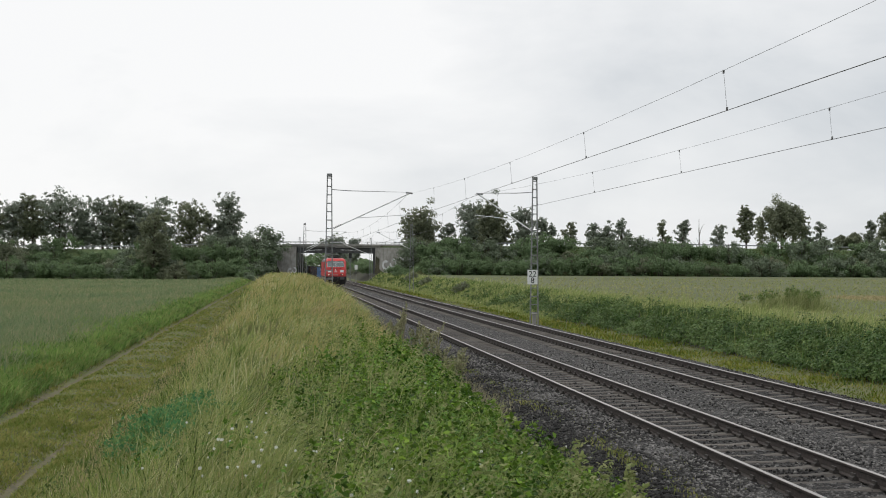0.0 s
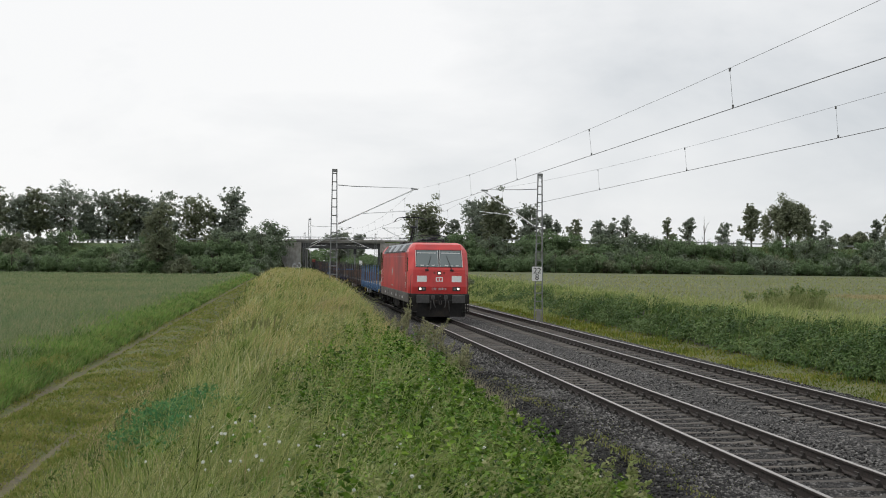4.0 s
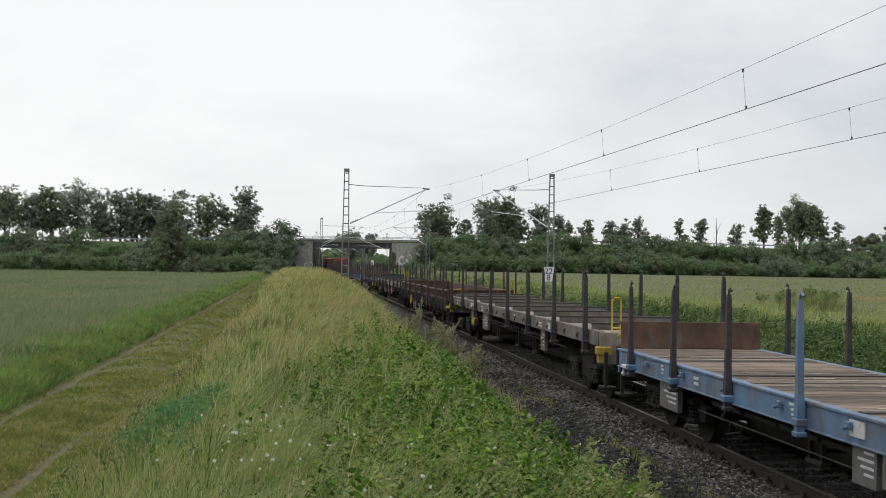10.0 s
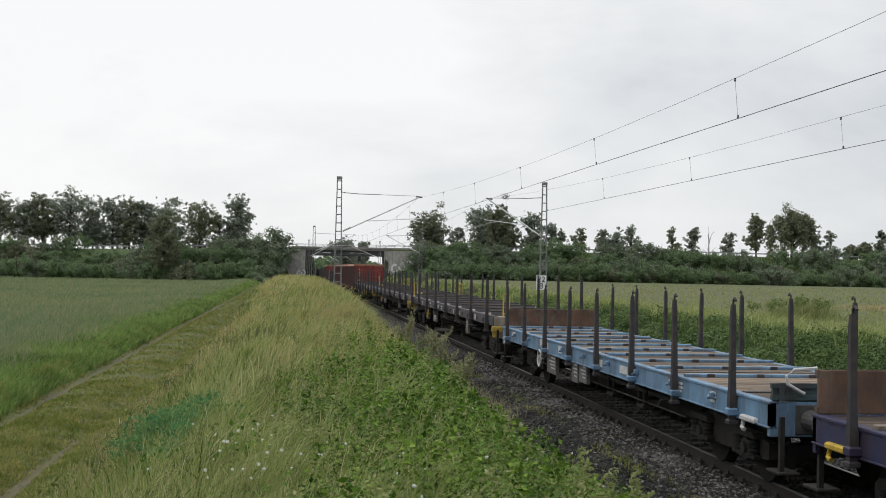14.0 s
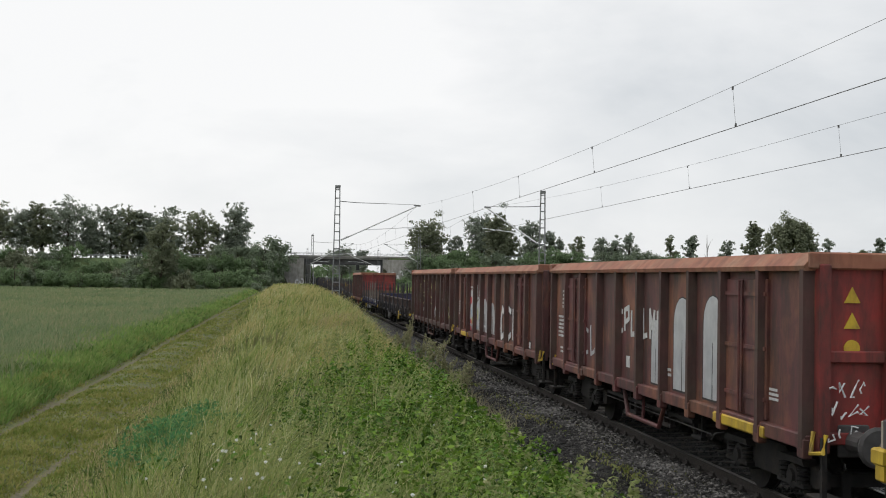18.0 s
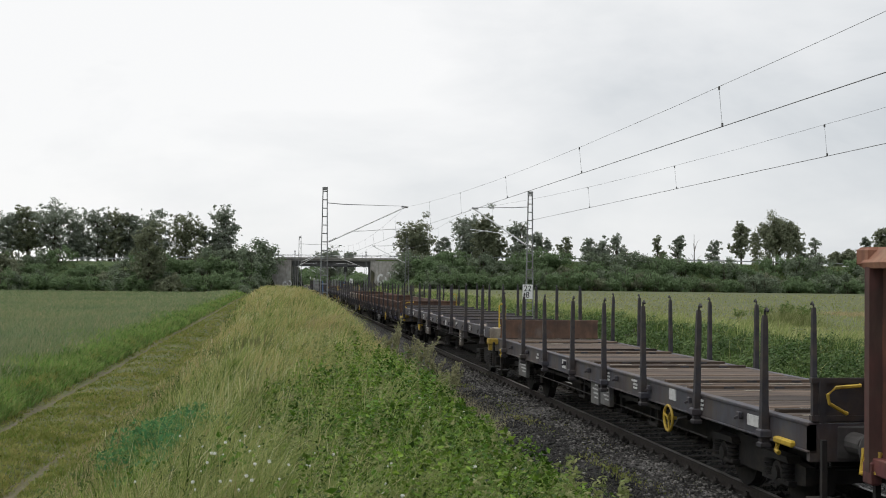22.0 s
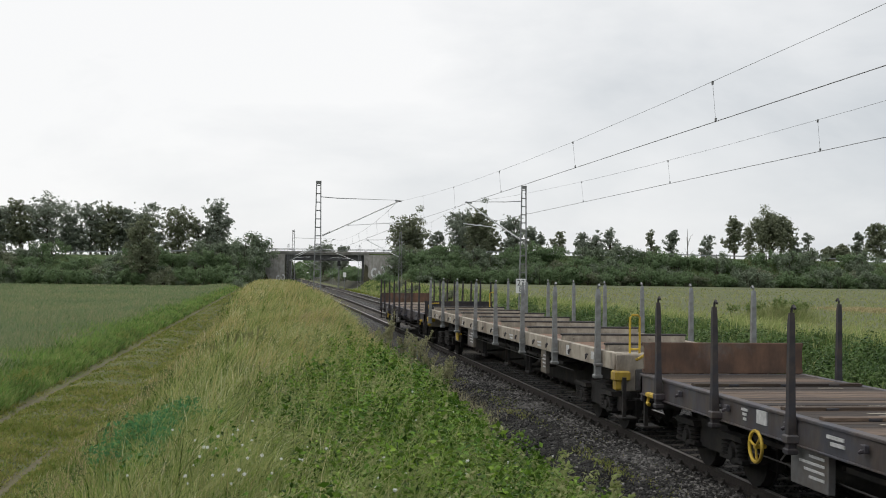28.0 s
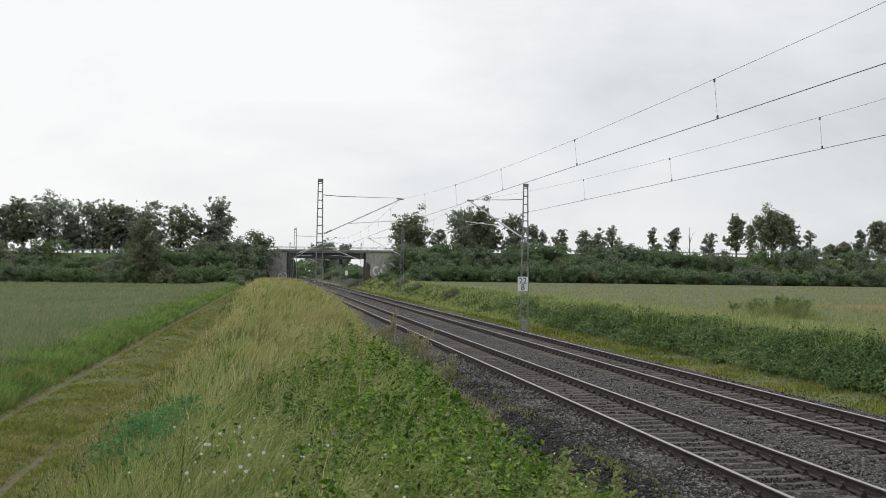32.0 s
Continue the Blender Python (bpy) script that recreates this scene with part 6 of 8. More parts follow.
def pantograph(w, y, raised):
    """A single-arm pantograph; its knee points to the middle of the engine."""
    base = Build()
    for x in (-0.55, 0.55):
        base.tube([(x, y - 1.0, 3.98), (x, y + 0.9, 3.98)], 0.045, 8)
        for yy in (y - 0.9, y + 0.8):
            for i in range(4):
                base.tube([(x, yy, 3.80 + i * 0.045), (x, yy, 3.825 + i * 0.045)], (0.10, 0.06), 10)
    base.tube([(-0.55, y - 0.9, 3.98), (0.55, y - 0.9, 3.98)], 0.045, 8).tube([(-0.55, y + 0.8, 3.98), (0.55, y + 0.8, 3.98)], 0.045, 8)
    base.box(-0.25, 0.25, y - 0.2, y + 0.5, 3.94, 4.06, 0.03)
    p = part("pantograph", base, M_STAKE, w, "raised single-arm pantograph" if raised else "lowered single-arm pantograph")
    if raised:
        foot, knee, head = Vector((0, y + 0.55, 4.04)), Vector((0, y - 1.15, 4.90)), Vector((0, y + 0.30, 5.46))
    else:
        foot, knee, head = Vector((0, y + 0.55, 4.02)), Vector((0, y - 1.25, 4.08)), Vector((0, y + 0.45, 4.18))
    part("lower_arm", Build().tube([foot, knee], (0.062, 0.050), 10), M_STAKE, p)
    up = Build()
    for sx in (-1, 1):
        up.tube([knee + Vector((sx * 0.16, 0, 0)), head + Vector((sx * 0.42, 0, -0.03))], (0.024, 0.018), 8)
    up.tube([knee + Vector((-0.2, 0, 0)), knee + Vector((0.2, 0, 0))], 0.05, 8)
    part("upper_arm", up, M_STAKE, p)
    part("control_rod", Build().tube([foot + Vector((0.1, -0.35, 0)), knee + Vector((0.1, 0.12, -0.05))], 0.022, 6), M_STAKE, p)
    hd = Build()
    for o in (-0.22, 0.22):
        pts = [(-0.98, o, -0.22), (-0.90, o, -0.08), (-0.75, o, 0.02), (-0.5, o, 0.05), (0, o, 0.06), (0.5, o, 0.05), (0.75, o, 0.02), (0.90, o, -0.08), (0.98, o, -0.22)]
        hd.tube([head + Vector(q) for q in pts], 0.017, 6)
        hd.box(-0.5, 0.5, head.y + o - 0.03, head.y + o + 0.03, head.z + 0.05, head.z + 0.085)
    for sx in (-0.45, 0.45):
        hd.tube([head + Vector((sx, -0.25, 0)), head + Vector((sx, 0.25, 0))], 0.020, 6)
    part("contact_head", hd, M_STAKE, p)


def cab(w, y, turn, lit):
    """One driver's cab: sloping front with chamfered corners, windows, lamps, apron."""
    fm = pose(0, y, 0, 0, 0, turn)

    def cp(name, b, m, parent=None, label=""):
        o = part(name, b, m, parent or shell, label)
        if parent is None:
            pass
        return o

    levels = [(1.28, 0.70, 1.32, 1.49), (1.62, 0.66, 1.32, 1.49), (2.46, 0.76, 1.28, 1.49), (3.30, 1.08, 1.20, 1.47), (3.48, 1.16, 1.17, 1.40), (3.70, 1.34, 1.10, 1.25), (3.80, 1.80, 1.0, 1.10)]
    b = Build()
    verts, faces = [], []
    for z, fy, fw, sw in levels:
        cy = fy + 0.34
        verts += [(-sw, 2.46, z), (-sw, cy, z), (-fw, fy, z), (fw, fy, z), (sw, cy, z), (sw, 2.46, z)]
    for i in range(len(levels) - 1):
        for k in range(5):
            faces.append((i * 6 + k, i * 6 + k + 1, i * 6 + 7 + k, i * 6 + 6 + k))
    n = len(verts)
    faces += [tuple(range(n - 6, n)), (5, 4, 3, 2, 1, 0), tuple(i * 6 for i in range(7)) + tuple(i * 6 + 5 for i in range(6, -1, -1))]
    b.add(verts, faces)
    shell = part("cab", b, M_REDF, w, "red driver's cab with a sloping front")
    shell.matrix_basis = fm

    def front(x, z):
        """The place on the front face at x and height z."""
        for (za, fa, *_), (zb, fb, *_) in zip(levels, levels[1:]):
            if za <= z <= zb:
                return fa + (fb - fa) * (z - za) / (zb - za)
        return 0.7

    def slab(x0, x1, z0, z1, out, name, m, label="", inset=0.0):
        g = Build()
        q = [(x0, front(x0, z0), z0), (x1, front(x1, z0), z0), (x1 - inset * (1 if x1 > 0 else 0), front(x1, z1), z1), (x0 + inset * (1 if x0 < 0 else 0), front(x0, z1), z1)]
        g.add([(a, c - out, d) for a, c, d in q] + [(a, c + 0.01, d) for a, c, d in q], [(0, 1, 2, 3), (0, 4, 5, 1), (1, 5, 6, 2), (2, 6, 7, 3), (3, 7, 4, 0)])
        return part(name, g, m, shell, label)

    for x0, x1 in ((-1.17, -0.03), (0.03, 1.17)):
        slab(x0, x1, 2.58, 3.43, 0.012, "window_surround", M_BLACK, "black rubber window seal", inset=0.06)
        slab(x0 + 0.006, x0 + 0.026, 2.60, 3.41, 0.021, "seal_strip", M_WHITE, "white seal strip")
        slab(x1 - 0.026, x1 - 0.006, 2.60, 3.41, 0.021, "seal_strip", M_WHITE, "white seal strip")
        slab(x0 + 0.10, x1 - 0.12, 3.27, 3.295, 0.020, "sun_blind", M_WHITE, "white lower edge of the sun blind")
        for k, wide in ((0.25, 0.16), (0.55, 0.12), (0.80, 0.14)):
            slab(x0 + k, x0 + k + wide, 2.635, 2.675 + 0.02 * (wide > 0.13), 0.020, "desk_paper", M_LABEL, "white papers on the driver's desk")
        slab(x0 + 0.030, x1 - 0.030, 2.61, 3.40, 0.018, "windscreen", M_SCREEN, "greenish windscreen with the sky's reflection put into its colour", inset=0.05)
    slab(-0.036, 0.036, 2.58, 3.43, 0.009, "centre_post", M_BLACK, "black post between the windscreens")
    for x in (-0.62, 0.62):
        wp = Build().tube([(x, front(x, 2.5) - 0.05, 2.46), (x * 0.8, front(0, 2.8) - 0.04, 2.8), (x * 0.62, front(0, 3.12) - 0.035, 3.14)], 0.014, 6)
        wp.box(x - 0.09, x + 0.09, front(x, 2.4) - 0.03, front(x, 2.4), 2.38, 2.48, 0.01)
        part("wiper", wp, M_BLACK, shell)
    for x in (-0.86, 0.86):
        slab(x - 0.24, x + 0.24, 1.86, 2.16, 0.008, "white_panel", M_WHITE, "white square front panel")
    em = slab(-0.17, 0.17, 1.88, 2.10, 0.008, "emblem", M_WHITE, "white framed emblem")
    slab(-0.125, -0.02, 1.92, 2.06, 0.011, "emblem_bar", M_REDF)
    slab(0.02, 0.125, 1.92, 2.06, 0.011, "emblem_bar", M_REDF)
    for i, ww in enumerate((0.022, 0.045, 0.045, 0, 0.045, 0.045, 0.045, 0.03, 0.045)):
        if ww:
            slab(-0.36 + i * 0.083, -0.36 + i * 0.083 + ww, 1.46, 1.57, 0.006, "number_bar", M_LABEL)

    def lamp(x, z, r, m, name, label=""):
        g = Build()
        fy = front(x, z)
        g.tube([(x, fy - 0.025, z), (x, fy + 0.02, z)], r, 16)
        part(name, g, m, shell, label)
        part("lamp_ring", Build().ring((x, fy - 0.02, z), r + 0.012, 0.014, "y", 18, 6), M_BUFFER, shell)

    for sx in (-1, 1):
        slab(sx * 0.85 - 0.20, sx * 0.85 + 0.20, 1.42, 1.62, 0.006, "lamp_bezel", M_GONDD, "dark red lamp housing")
        lamp(sx * 0.94, 1.52, 0.058, M_LAMP if lit else M_LENS, "headlamp", "lit round headlamp" if lit else "unlit round headlamp")
        lamp(sx * 0.77, 1.52, 0.056, M_LENS, "tail_lamp")
        part("front_handrail", Build().tube([(sx * 1.0, front(0, 2.3) - 0.06, 2.32), (sx * 0.72, front(0, 2.3) - 0.06, 2.32)], 0.014, 6), M_REDF, shell)
        part("side_handrail", Build().tube([(sx * 1.30, 0.80, 2.25), (sx * 1.40, 0.72, 2.15), (sx * 1.42, 0.72, 1.3), (sx * 1.32, 0.80, 1.2)], 0.013, 6), M_GONDD, shell)
        # side window and door
        part("side_window", Build().add([(sx * 1.487, 1.42, 2.36), (sx * 1.487, 1.80, 2.36), (sx * 1.478, 1.82, 3.06), (sx * 1.478, 1.55, 3.06), (sx * 1.50, 1.42, 2.36), (sx * 1.50, 1.80, 2.36), (sx * 1.488, 1.82, 3.06), (sx * 1.488, 1.55, 3.06)],
                                        [(4, 5, 6, 7), (0, 1, 5, 4), (1, 2, 6, 5), (2, 3, 7, 6), (3, 0, 4, 7)]), M_GLASS, shell, "dark cab side window")
        for yy in (1.92, 2.42):
            part("door_seam", Build().box(sx * 1.482, sx * 1.497, yy - 0.018, yy + 0.018, 1.1, 3.28), M_BLACK, shell)
        part("door_handrail", Build().tube([(sx * 1.50, 1.98, 1.55), (sx * 1.55, 1.98, 1.58), (sx * 1.55, 1.98, 1.80), (sx * 1.50, 1.98, 1.83)], 0.012, 6).tube([(sx * 1.50, 1.98, 2.05), (sx * 1.55, 1.98, 2.08), (sx * 1.55, 1.98, 2.30), (sx * 1.50, 1.98, 2.33)], 0.012, 6), M_ALU, shell)
        part("corner_step", Build().box(sx * 1.1, sx * 1.5, 0.66, 1.1, 0.5, 0.53).box(sx * 1.1, sx * 1.5, 0.66, 1.1, 0.82, 0.85).box(sx * 1.46, sx * 1.5, 0.66, 0.70, 0.4, 1.26).box(sx * 1.1, sx * 1.14, 0.66, 0.70, 0.4, 1.26), M_UNDER, shell)
        part("air_hose", Build().tube([(sx * 0.42, 0.62, 0.95), (sx * 0.44, 0.40, 0.86), (sx * 0.46, 0.34, 0.55), (sx * 0.5, 0.44, 0.42)], 0.03, 6), M_RUBBER, shell)
        part("cable_socket", Build().box(sx * 0.32 - 0.09, sx * 0.32 + 0.09, 0.5, 0.64, 1.0, 1.2, 0.02), M_BUFFER, shell)
        bp = Build().box(sx * 0.875 - 0.31, sx * 0.875 + 0.31, 0.0, 0.05, 0.84, 1.24, 0.03).tube([(sx * 0.875, 0.05, 1.04), (sx * 0.875, 0.66, 1.04)], (0.11, 0.15), 14)
        part("buffer_plate", bp, M_BUFFER, shell, "wide grey buffer plate")
    slab(-0.10, 0.10, 2.19, 2.39, 0.02, "lamp_bezel", M_BUFFER)
    for x in (-0.24, 0.24):
        slab(x - 0.045, x + 0.045, 2.26, 2.36, 0.03, "marker_lamp", M_GONDR, "small red marker lamp")
    lamp(0.0, 2.29, 0.060, M_LAMP if lit else M_LENS, "top_headlamp", "lit round headlamp" if lit else "unlit round headlamp")
    part("buffer_beam", Build().box(-1.46, 1.46, 0.60, 0.95, 0.80, 1.28, 0.03), M_UNDER, shell, "dark grey buffer beam")
    apron = Build()
    apron.prism([(-1.3, 0.66), (1.3, 0.66), (1.15, 0.58), (-1.15, 0.58)], "z", 0.16, 0.80)
    apron.box(-1.2, 1.2, 0.60, 0.68, 0.16, 0.8)
    part("snow_plough", apron, M_UNDER, shell)
    wheels = Build().box(-0.7, 0.7, 0.5, 0.62, 0.78, 0.98, 0.02)
    part("coupling_plate", wheels, M_UNDER, shell)


# vehicles in order: builder and where the leading buffers lie behind the engine's front, in metres
TRAIN = []


def place(ob, at):
    TRAIN.append((ob, at))
    return ob


def again(ob, at):
    return place(copy_thing(ob, Matrix.Identity(4)), at)


locomotive()
loco = [o for o in scene.objects if o.name.startswith("electric_locomotive")][0]
place(loco, 0.0)
S_BLUE = "sky-blue flat wagon with blue stakes and an empty plank floor"
place(flat_wagon(20.2, M_BLUE, M_BLUE, M_BLUE, 11, "blue", "rust", wheel_at=0.743, label=S_BLUE), 19.1)
place(flat_wagon(20.2, M_BROWN, M_STAKE, M_BROWN, 12, "dark", "rust", wheel=M_LABEL, steps=M_BROWN, wheel_at=0.605, plank=M_PLANK_R, fish_belly=True, label="brown flat wagon with dark stakes and an empty plank floor"), 39.6)
place(flat_wagon(20.1, M_NAVY, M_STAKE, M_GREYP, 13, "dark", "rust", wheel_at=0.299, label="navy-blue flat wagon with dark stakes and an empty plank floor"), 59.9)
place(low_side_wagon(20.1, M_BROWN, M_BROWN, M_STAKE, 14, "brown low-sided wagon with ribbed drop sides and dark stakes", M_RUST, top=1.60, rim=M_WORNRIM, patched=True), 80.0)
place(flat_wagon(20.4, M_MBLUE, M_STAKE, M_MBLUE, 15, "bright", "rust", wheel=M_LABEL, steps=M_LABEL, wheel_at=0.291, label="worn blue flat wagon with a bright blue end board"), 100.2)
place(bolster_wagon(24.7, M_GREYP, M_STAKE, 16, "dusty grey bolster wagon with tan deck plates and dark stakes"), 120.7)
place(low_side_wagon(22.3, M_BROWN, M_GONDD, M_STAKE, 17, "rusty brown low-sided wagon with ribbed drop sides and dark stakes", M_RUST, wheel_at=0.675, top=1.68, patched=True), 145.5)
place(bolster_wagon(24.7, M_GREYP, M_STAKE, 32, "dusty grey bolster wagon with tan deck plates and dark stakes", wheel_y=6.55), 168.0)
place(flat_wagon(19.9, M_NAVY, M_STAKE, M_GREYP, 18, "navy", "rust", wheel_at=0.722, plank=M_PLANK_R, beams=(M_TANP, 0.42, 0.90, 3), label="navy-blue flat wagon with navy end boards and an empty plank floor"), 193.1)
place(flat_wagon(20.3, M_LBLUE, M_STAKE, M_STAKE, 19, "teal", "rust", wheel=M_LABEL, steps=M_LABEL, wheel_at=0.714, beams=(M_LBLUE, 0.20, 0.94, 11), label="faded light-blue flat wagon with dark stakes and blue cross beams"), 213.0)
b_slate = place(bolster_wagon(25.6, M_SLATE, M_STAKE, 20, "slate-grey bolster wagon with tan deck plates and dark stakes"), 233.5)
place(bolster_wagon(26.6, M_SLATE, M_STAKE, 35, "slate-blue bolster wagon with tan deck plates and dark stakes", wheel_y=18.7), 259.5)
place(bolster_wagon(26.3, M_SLATE, M_STAKE, 33, "slate-grey bolster wagon with tan deck plates and dark stakes", wheel_y=8.0), 286.3)
place(gondola(14.9, M_GOND, M_GONDR, 21, "oxide-red high-sided open wagon with white and silver graffiti", marks_a), 313.0)
place(gondola(15.7, M_GOND, M_GOND, 22, "rust-red high-sided open wagon with colourful graffiti", marks_b), 328.1)
place(gondola(15.5, M_GONDD, M_GONDD, 23, "dark brown high-sided open wagon with yellow graffiti", marks_c), 343.7)
place(low_side_wagon(20.6, M_SLATE, M_BROWN, M_STAKE, 24, "dark low-sided wagon with ribbed rusty drop sides and dark stakes", M_NAVY, wheel_at=0.279, far_board=M_RUST), 359.2)
place(flat_wagon(19.1, M_NAVY, M_STAKE, M_GREYP, 25, "navy", "rust", wheel_at=0.711, plank=M_PLANK_R, label="dark blue flat wagon with dark stakes and an empty plank floor"), 380.0)
place(gondola(14.4, M_GOND, M_GONDR, 26, "bright red high-sided open wagon with faded white lettering", marks_f), 399.4)
place(flat_wagon(20.4, M_SLATE, M_STAKE, M_STAKE, 27, "dark", "rust", wheel_at=0.268, plank=M_PLANK_R, label="slate-grey flat wagon with dark stakes and an empty plank floor"), 413.9)
place(bolster_wagon(24.5, M_SLATE, M_STAKE, 36, "dusty slate bolster wagon with tan deck plates and dark stakes", wheel_y=17.3), 434.4)
place(low_side_wagon(21.2, M_NAVY, M_RUST, M_STAKE, 28, "navy low-sided wagon with rusty ribbed sides and dark stakes", M_RUST, wheel_at=0.37), 459.0)
place(low_side_wagon(20.8, M_SLATE, M_OCHRE, M_STAKE, 29, "dusty low-sided wagon with ochre and pale grey drop sides", M_RUST, wheel_at=0.357, rear_board=M_TANP, far_board=M_RUST), 480.2)
again(b_slate, 501.2)
again(b_slate, 527.2)
place(flat_wagon(19.9, M_SLATE, M_STAKE, M_BLUE, 34, "dark", "rust", wheel_at=0.731, plank=M_PLANK_R, label="slate-grey flat wagon with dark stakes and an empty plank floor"), 553.0)
place(bolster_wagon(26.2, M_TANP, M_STEEL, 30, "dust-covered tan bolster wagon with pale grey stakes", deck=M_OCHRE, bolster=M_TANP, wheel=M_YELLOW, wheel_y=18.3), 573.0)
place(flat_wagon(20.2, M_SLATE, M_STAKE, M_STAKE, 31, "dark", "rust", label="slate-grey flat wagon with dark stakes, last of the train"), 599.5)

# ---- plants ----
# in straw, green and weed, pale and dark tones paint highlights and shaded gaps
G_STRAW = leaf_mat("straw_grass", [(0.83, 0.72, 0.44), (0.40, 0.44, 0.15), (0.66, 0.57, 0.30), (0.16, 0.21, 0.055), (0.87, 0.80, 0.57), (0.28, 0.33, 0.095)], 0.7, 0.42, patch=(0.52, 0.66, 0.4), pscale=0.9)
G_GREEN = leaf_mat("green_grass", [(0.11, 0.185, 0.036), (0.34, 0.430, 0.105), (0.036, 0.070, 0.015), (0.60, 0.58, 0.25), (0.16, 0.25, 0.050), (0.47, 0.42, 0.18)], 0.6, 0.42, patch=(0.38, 0.50, 0.34), pscale=1.4)
G_TEAL = leaf_mat("bluish_grass", [(0.085, 0.245, 0.095), (0.125, 0.295, 0.11), (0.055, 0.16, 0.062), (0.21, 0.32, 0.11), (0.10, 0.20, 0.07)], 0.6, 0.4)
G_WEED = leaf_mat("weed_leaf", [(0.112, 0.213, 0.026), (0.206, 0.340, 0.046), (0.022, 0.046, 0.009), (0.310, 0.453, 0.071), (0.045, 0.091, 0.015), (0.189, 0.290, 0.048)], 0.5, 0.25, patch=(0.36, 0.48, 0.36), pscale=1.1)
G_SHORT = leaf_mat("short_grass", [(0.248, 0.270, 0.071), (0.341, 0.308, 0.108), (0.165, 0.215, 0.050), (0.363, 0.319, 0.124), (0.215, 0.270, 0.065)], 0.7, 0.42, patch=(0.62, 0.74, 0.55), pscale=1.3)
G_CROP = leaf_mat("crop_blade", [(0.190, 0.265, 0.125), (0.270, 0.285, 0.160), (0.135, 0.205, 0.092), (0.380, 0.335, 0.200), (0.205, 0.275, 0.130)], 0.7, 0.3, patch=(0.80, 0.90, 0.90), pscale=0.05)
G_FRINGE = leaf_mat("fringe_grass", [(0.177, 0.320, 0.071), (0.265, 0.383, 0.106), (0.116, 0.216, 0.051), (0.344, 0.387, 0.138), (0.186, 0.266, 0.076)], 0.6, 0.42, patch=(0.58, 0.62, 0.62), pscale=0.45)
G_BANKSIDE = leaf_mat("bankside_grass", [(0.135, 0.225, 0.058), (0.200, 0.285, 0.082), (0.085, 0.150, 0.040), (0.280, 0.320, 0.120), (0.150, 0.210, 0.064)], 0.6, 0.4, patch=(0.60, 0.66, 0.66), pscale=0.4)
G_RIPE = leaf_mat("ripe_crop", [(0.355, 0.345, 0.150), (0.305, 0.318, 0.124), (0.405, 0.372, 0.178), (0.270, 0.295, 0.115)], 0.8, 0.35, patch=(0.80, 0.90, 0.78), pscale=0.05)
G_BRAMBLE = leaf_mat("bramble_leaf", [(0.090, 0.152, 0.046), (0.130, 0.205, 0.062), (0.048, 0.086, 0.028), (0.180, 0.245, 0.085), (0.104, 0.155, 0.052)], 0.5, 0.25, patch=(0.55, 0.65, 0.58), pscale=0.45)
G_STRIP = leaf_mat("yellow_moss_grass", [(0.25, 0.265, 0.048), (0.17, 0.22, 0.038), (0.31, 0.275, 0.07), (0.10, 0.155, 0.028)], 0.7, 0.25, patch=(0.55, 0.66, 0.5), pscale=0.9)
# tree and shrub leaf colours, lightened to paint in the haze of distance
G_TREE = leaf_mat("tree_leaf", [(0.237, 0.270, 0.213), (0.294, 0.328, 0.255), (0.192, 0.223, 0.178), (0.334, 0.362, 0.286)], 0.55, 0.48)
G_TREE2 = leaf_mat("olive_tree_leaf", [(0.198, 0.218, 0.140), (0.236, 0.255, 0.163), (0.159, 0.179, 0.117), (0.262, 0.282, 0.184)], 0.55, 0.45)
G_SHRUB = leaf_mat("shrub_leaf", [(0.150, 0.217, 0.109), (0.176, 0.247, 0.123), (0.127, 0.185, 0.092), (0.194, 0.264, 0.132)], 0.55, 0.45)
G_SHRUB2 = leaf_mat("willow_leaf", [(0.178, 0.221, 0.147), (0.209, 0.251, 0.168), (0.149, 0.189, 0.124), (0.230, 0.271, 0.182)], 0.55, 0.4)
G_FEATHER = leaf_mat("feathery_seed", [(0.29, 0.31, 0.13), (0.21, 0.26, 0.085), (0.35, 0.35, 0.17), (0.15, 0.20, 0.06)], 0.7, 0.3)
G_PETAL = leaf_mat("white_petal", [(0.80, 0.80, 0.76), (0.70, 0.71, 0.66), (0.84, 0.83, 0.80)], 0.6, 0.3)
G_DRY = leaf_mat("dry_weed", [(0.34, 0.30, 0.19), (0.44, 0.39, 0.27), (0.25, 0.23, 0.14), (0.30, 0.31, 0.15)], 0.8, 0.4)
G_DOCK = leaf_mat("dock_seed", [(0.20, 0.235, 0.09), (0.24, 0.23, 0.105), (0.16, 0.205, 0.07)], 0.8, 0.1)
G_GOLD = leaf_mat("golden_grass", [(0.493, 0.407, 0.177), (0.389, 0.359, 0.128), (0.567, 0.466, 0.236), (0.315, 0.330, 0.102)], 0.7, 0.4)
G_LODGED = leaf_mat("flattened_ripe_crop", [(0.36, 0.30, 0.16), (0.42, 0.35, 0.20), (0.28, 0.25, 0.12)], 0.8, 0.3)
G_PALE = leaf_mat("pale_green_grass", [(0.36, 0.40, 0.15), (0.26, 0.33, 0.10), (0.48, 0.48, 0.23), (0.19, 0.26, 0.07), (0.42, 0.43, 0.18)], 0.65, 0.42)
G_HERB = leaf_mat("herb_leaf", [(0.085, 0.135, 0.036), (0.125, 0.180, 0.050), (0.055, 0.090, 0.026), (0.17, 0.22, 0.07)], 0.6, 0.3)
G_NETTLE = leaf_mat("nettle_leaf", [(0.112, 0.175, 0.060), (0.148, 0.215, 0.076), (0.080, 0.128, 0.045), (0.185, 0.240, 0.095)], 0.55, 0.28, patch=(0.7, 0.75, 0.72), pscale=0.6)
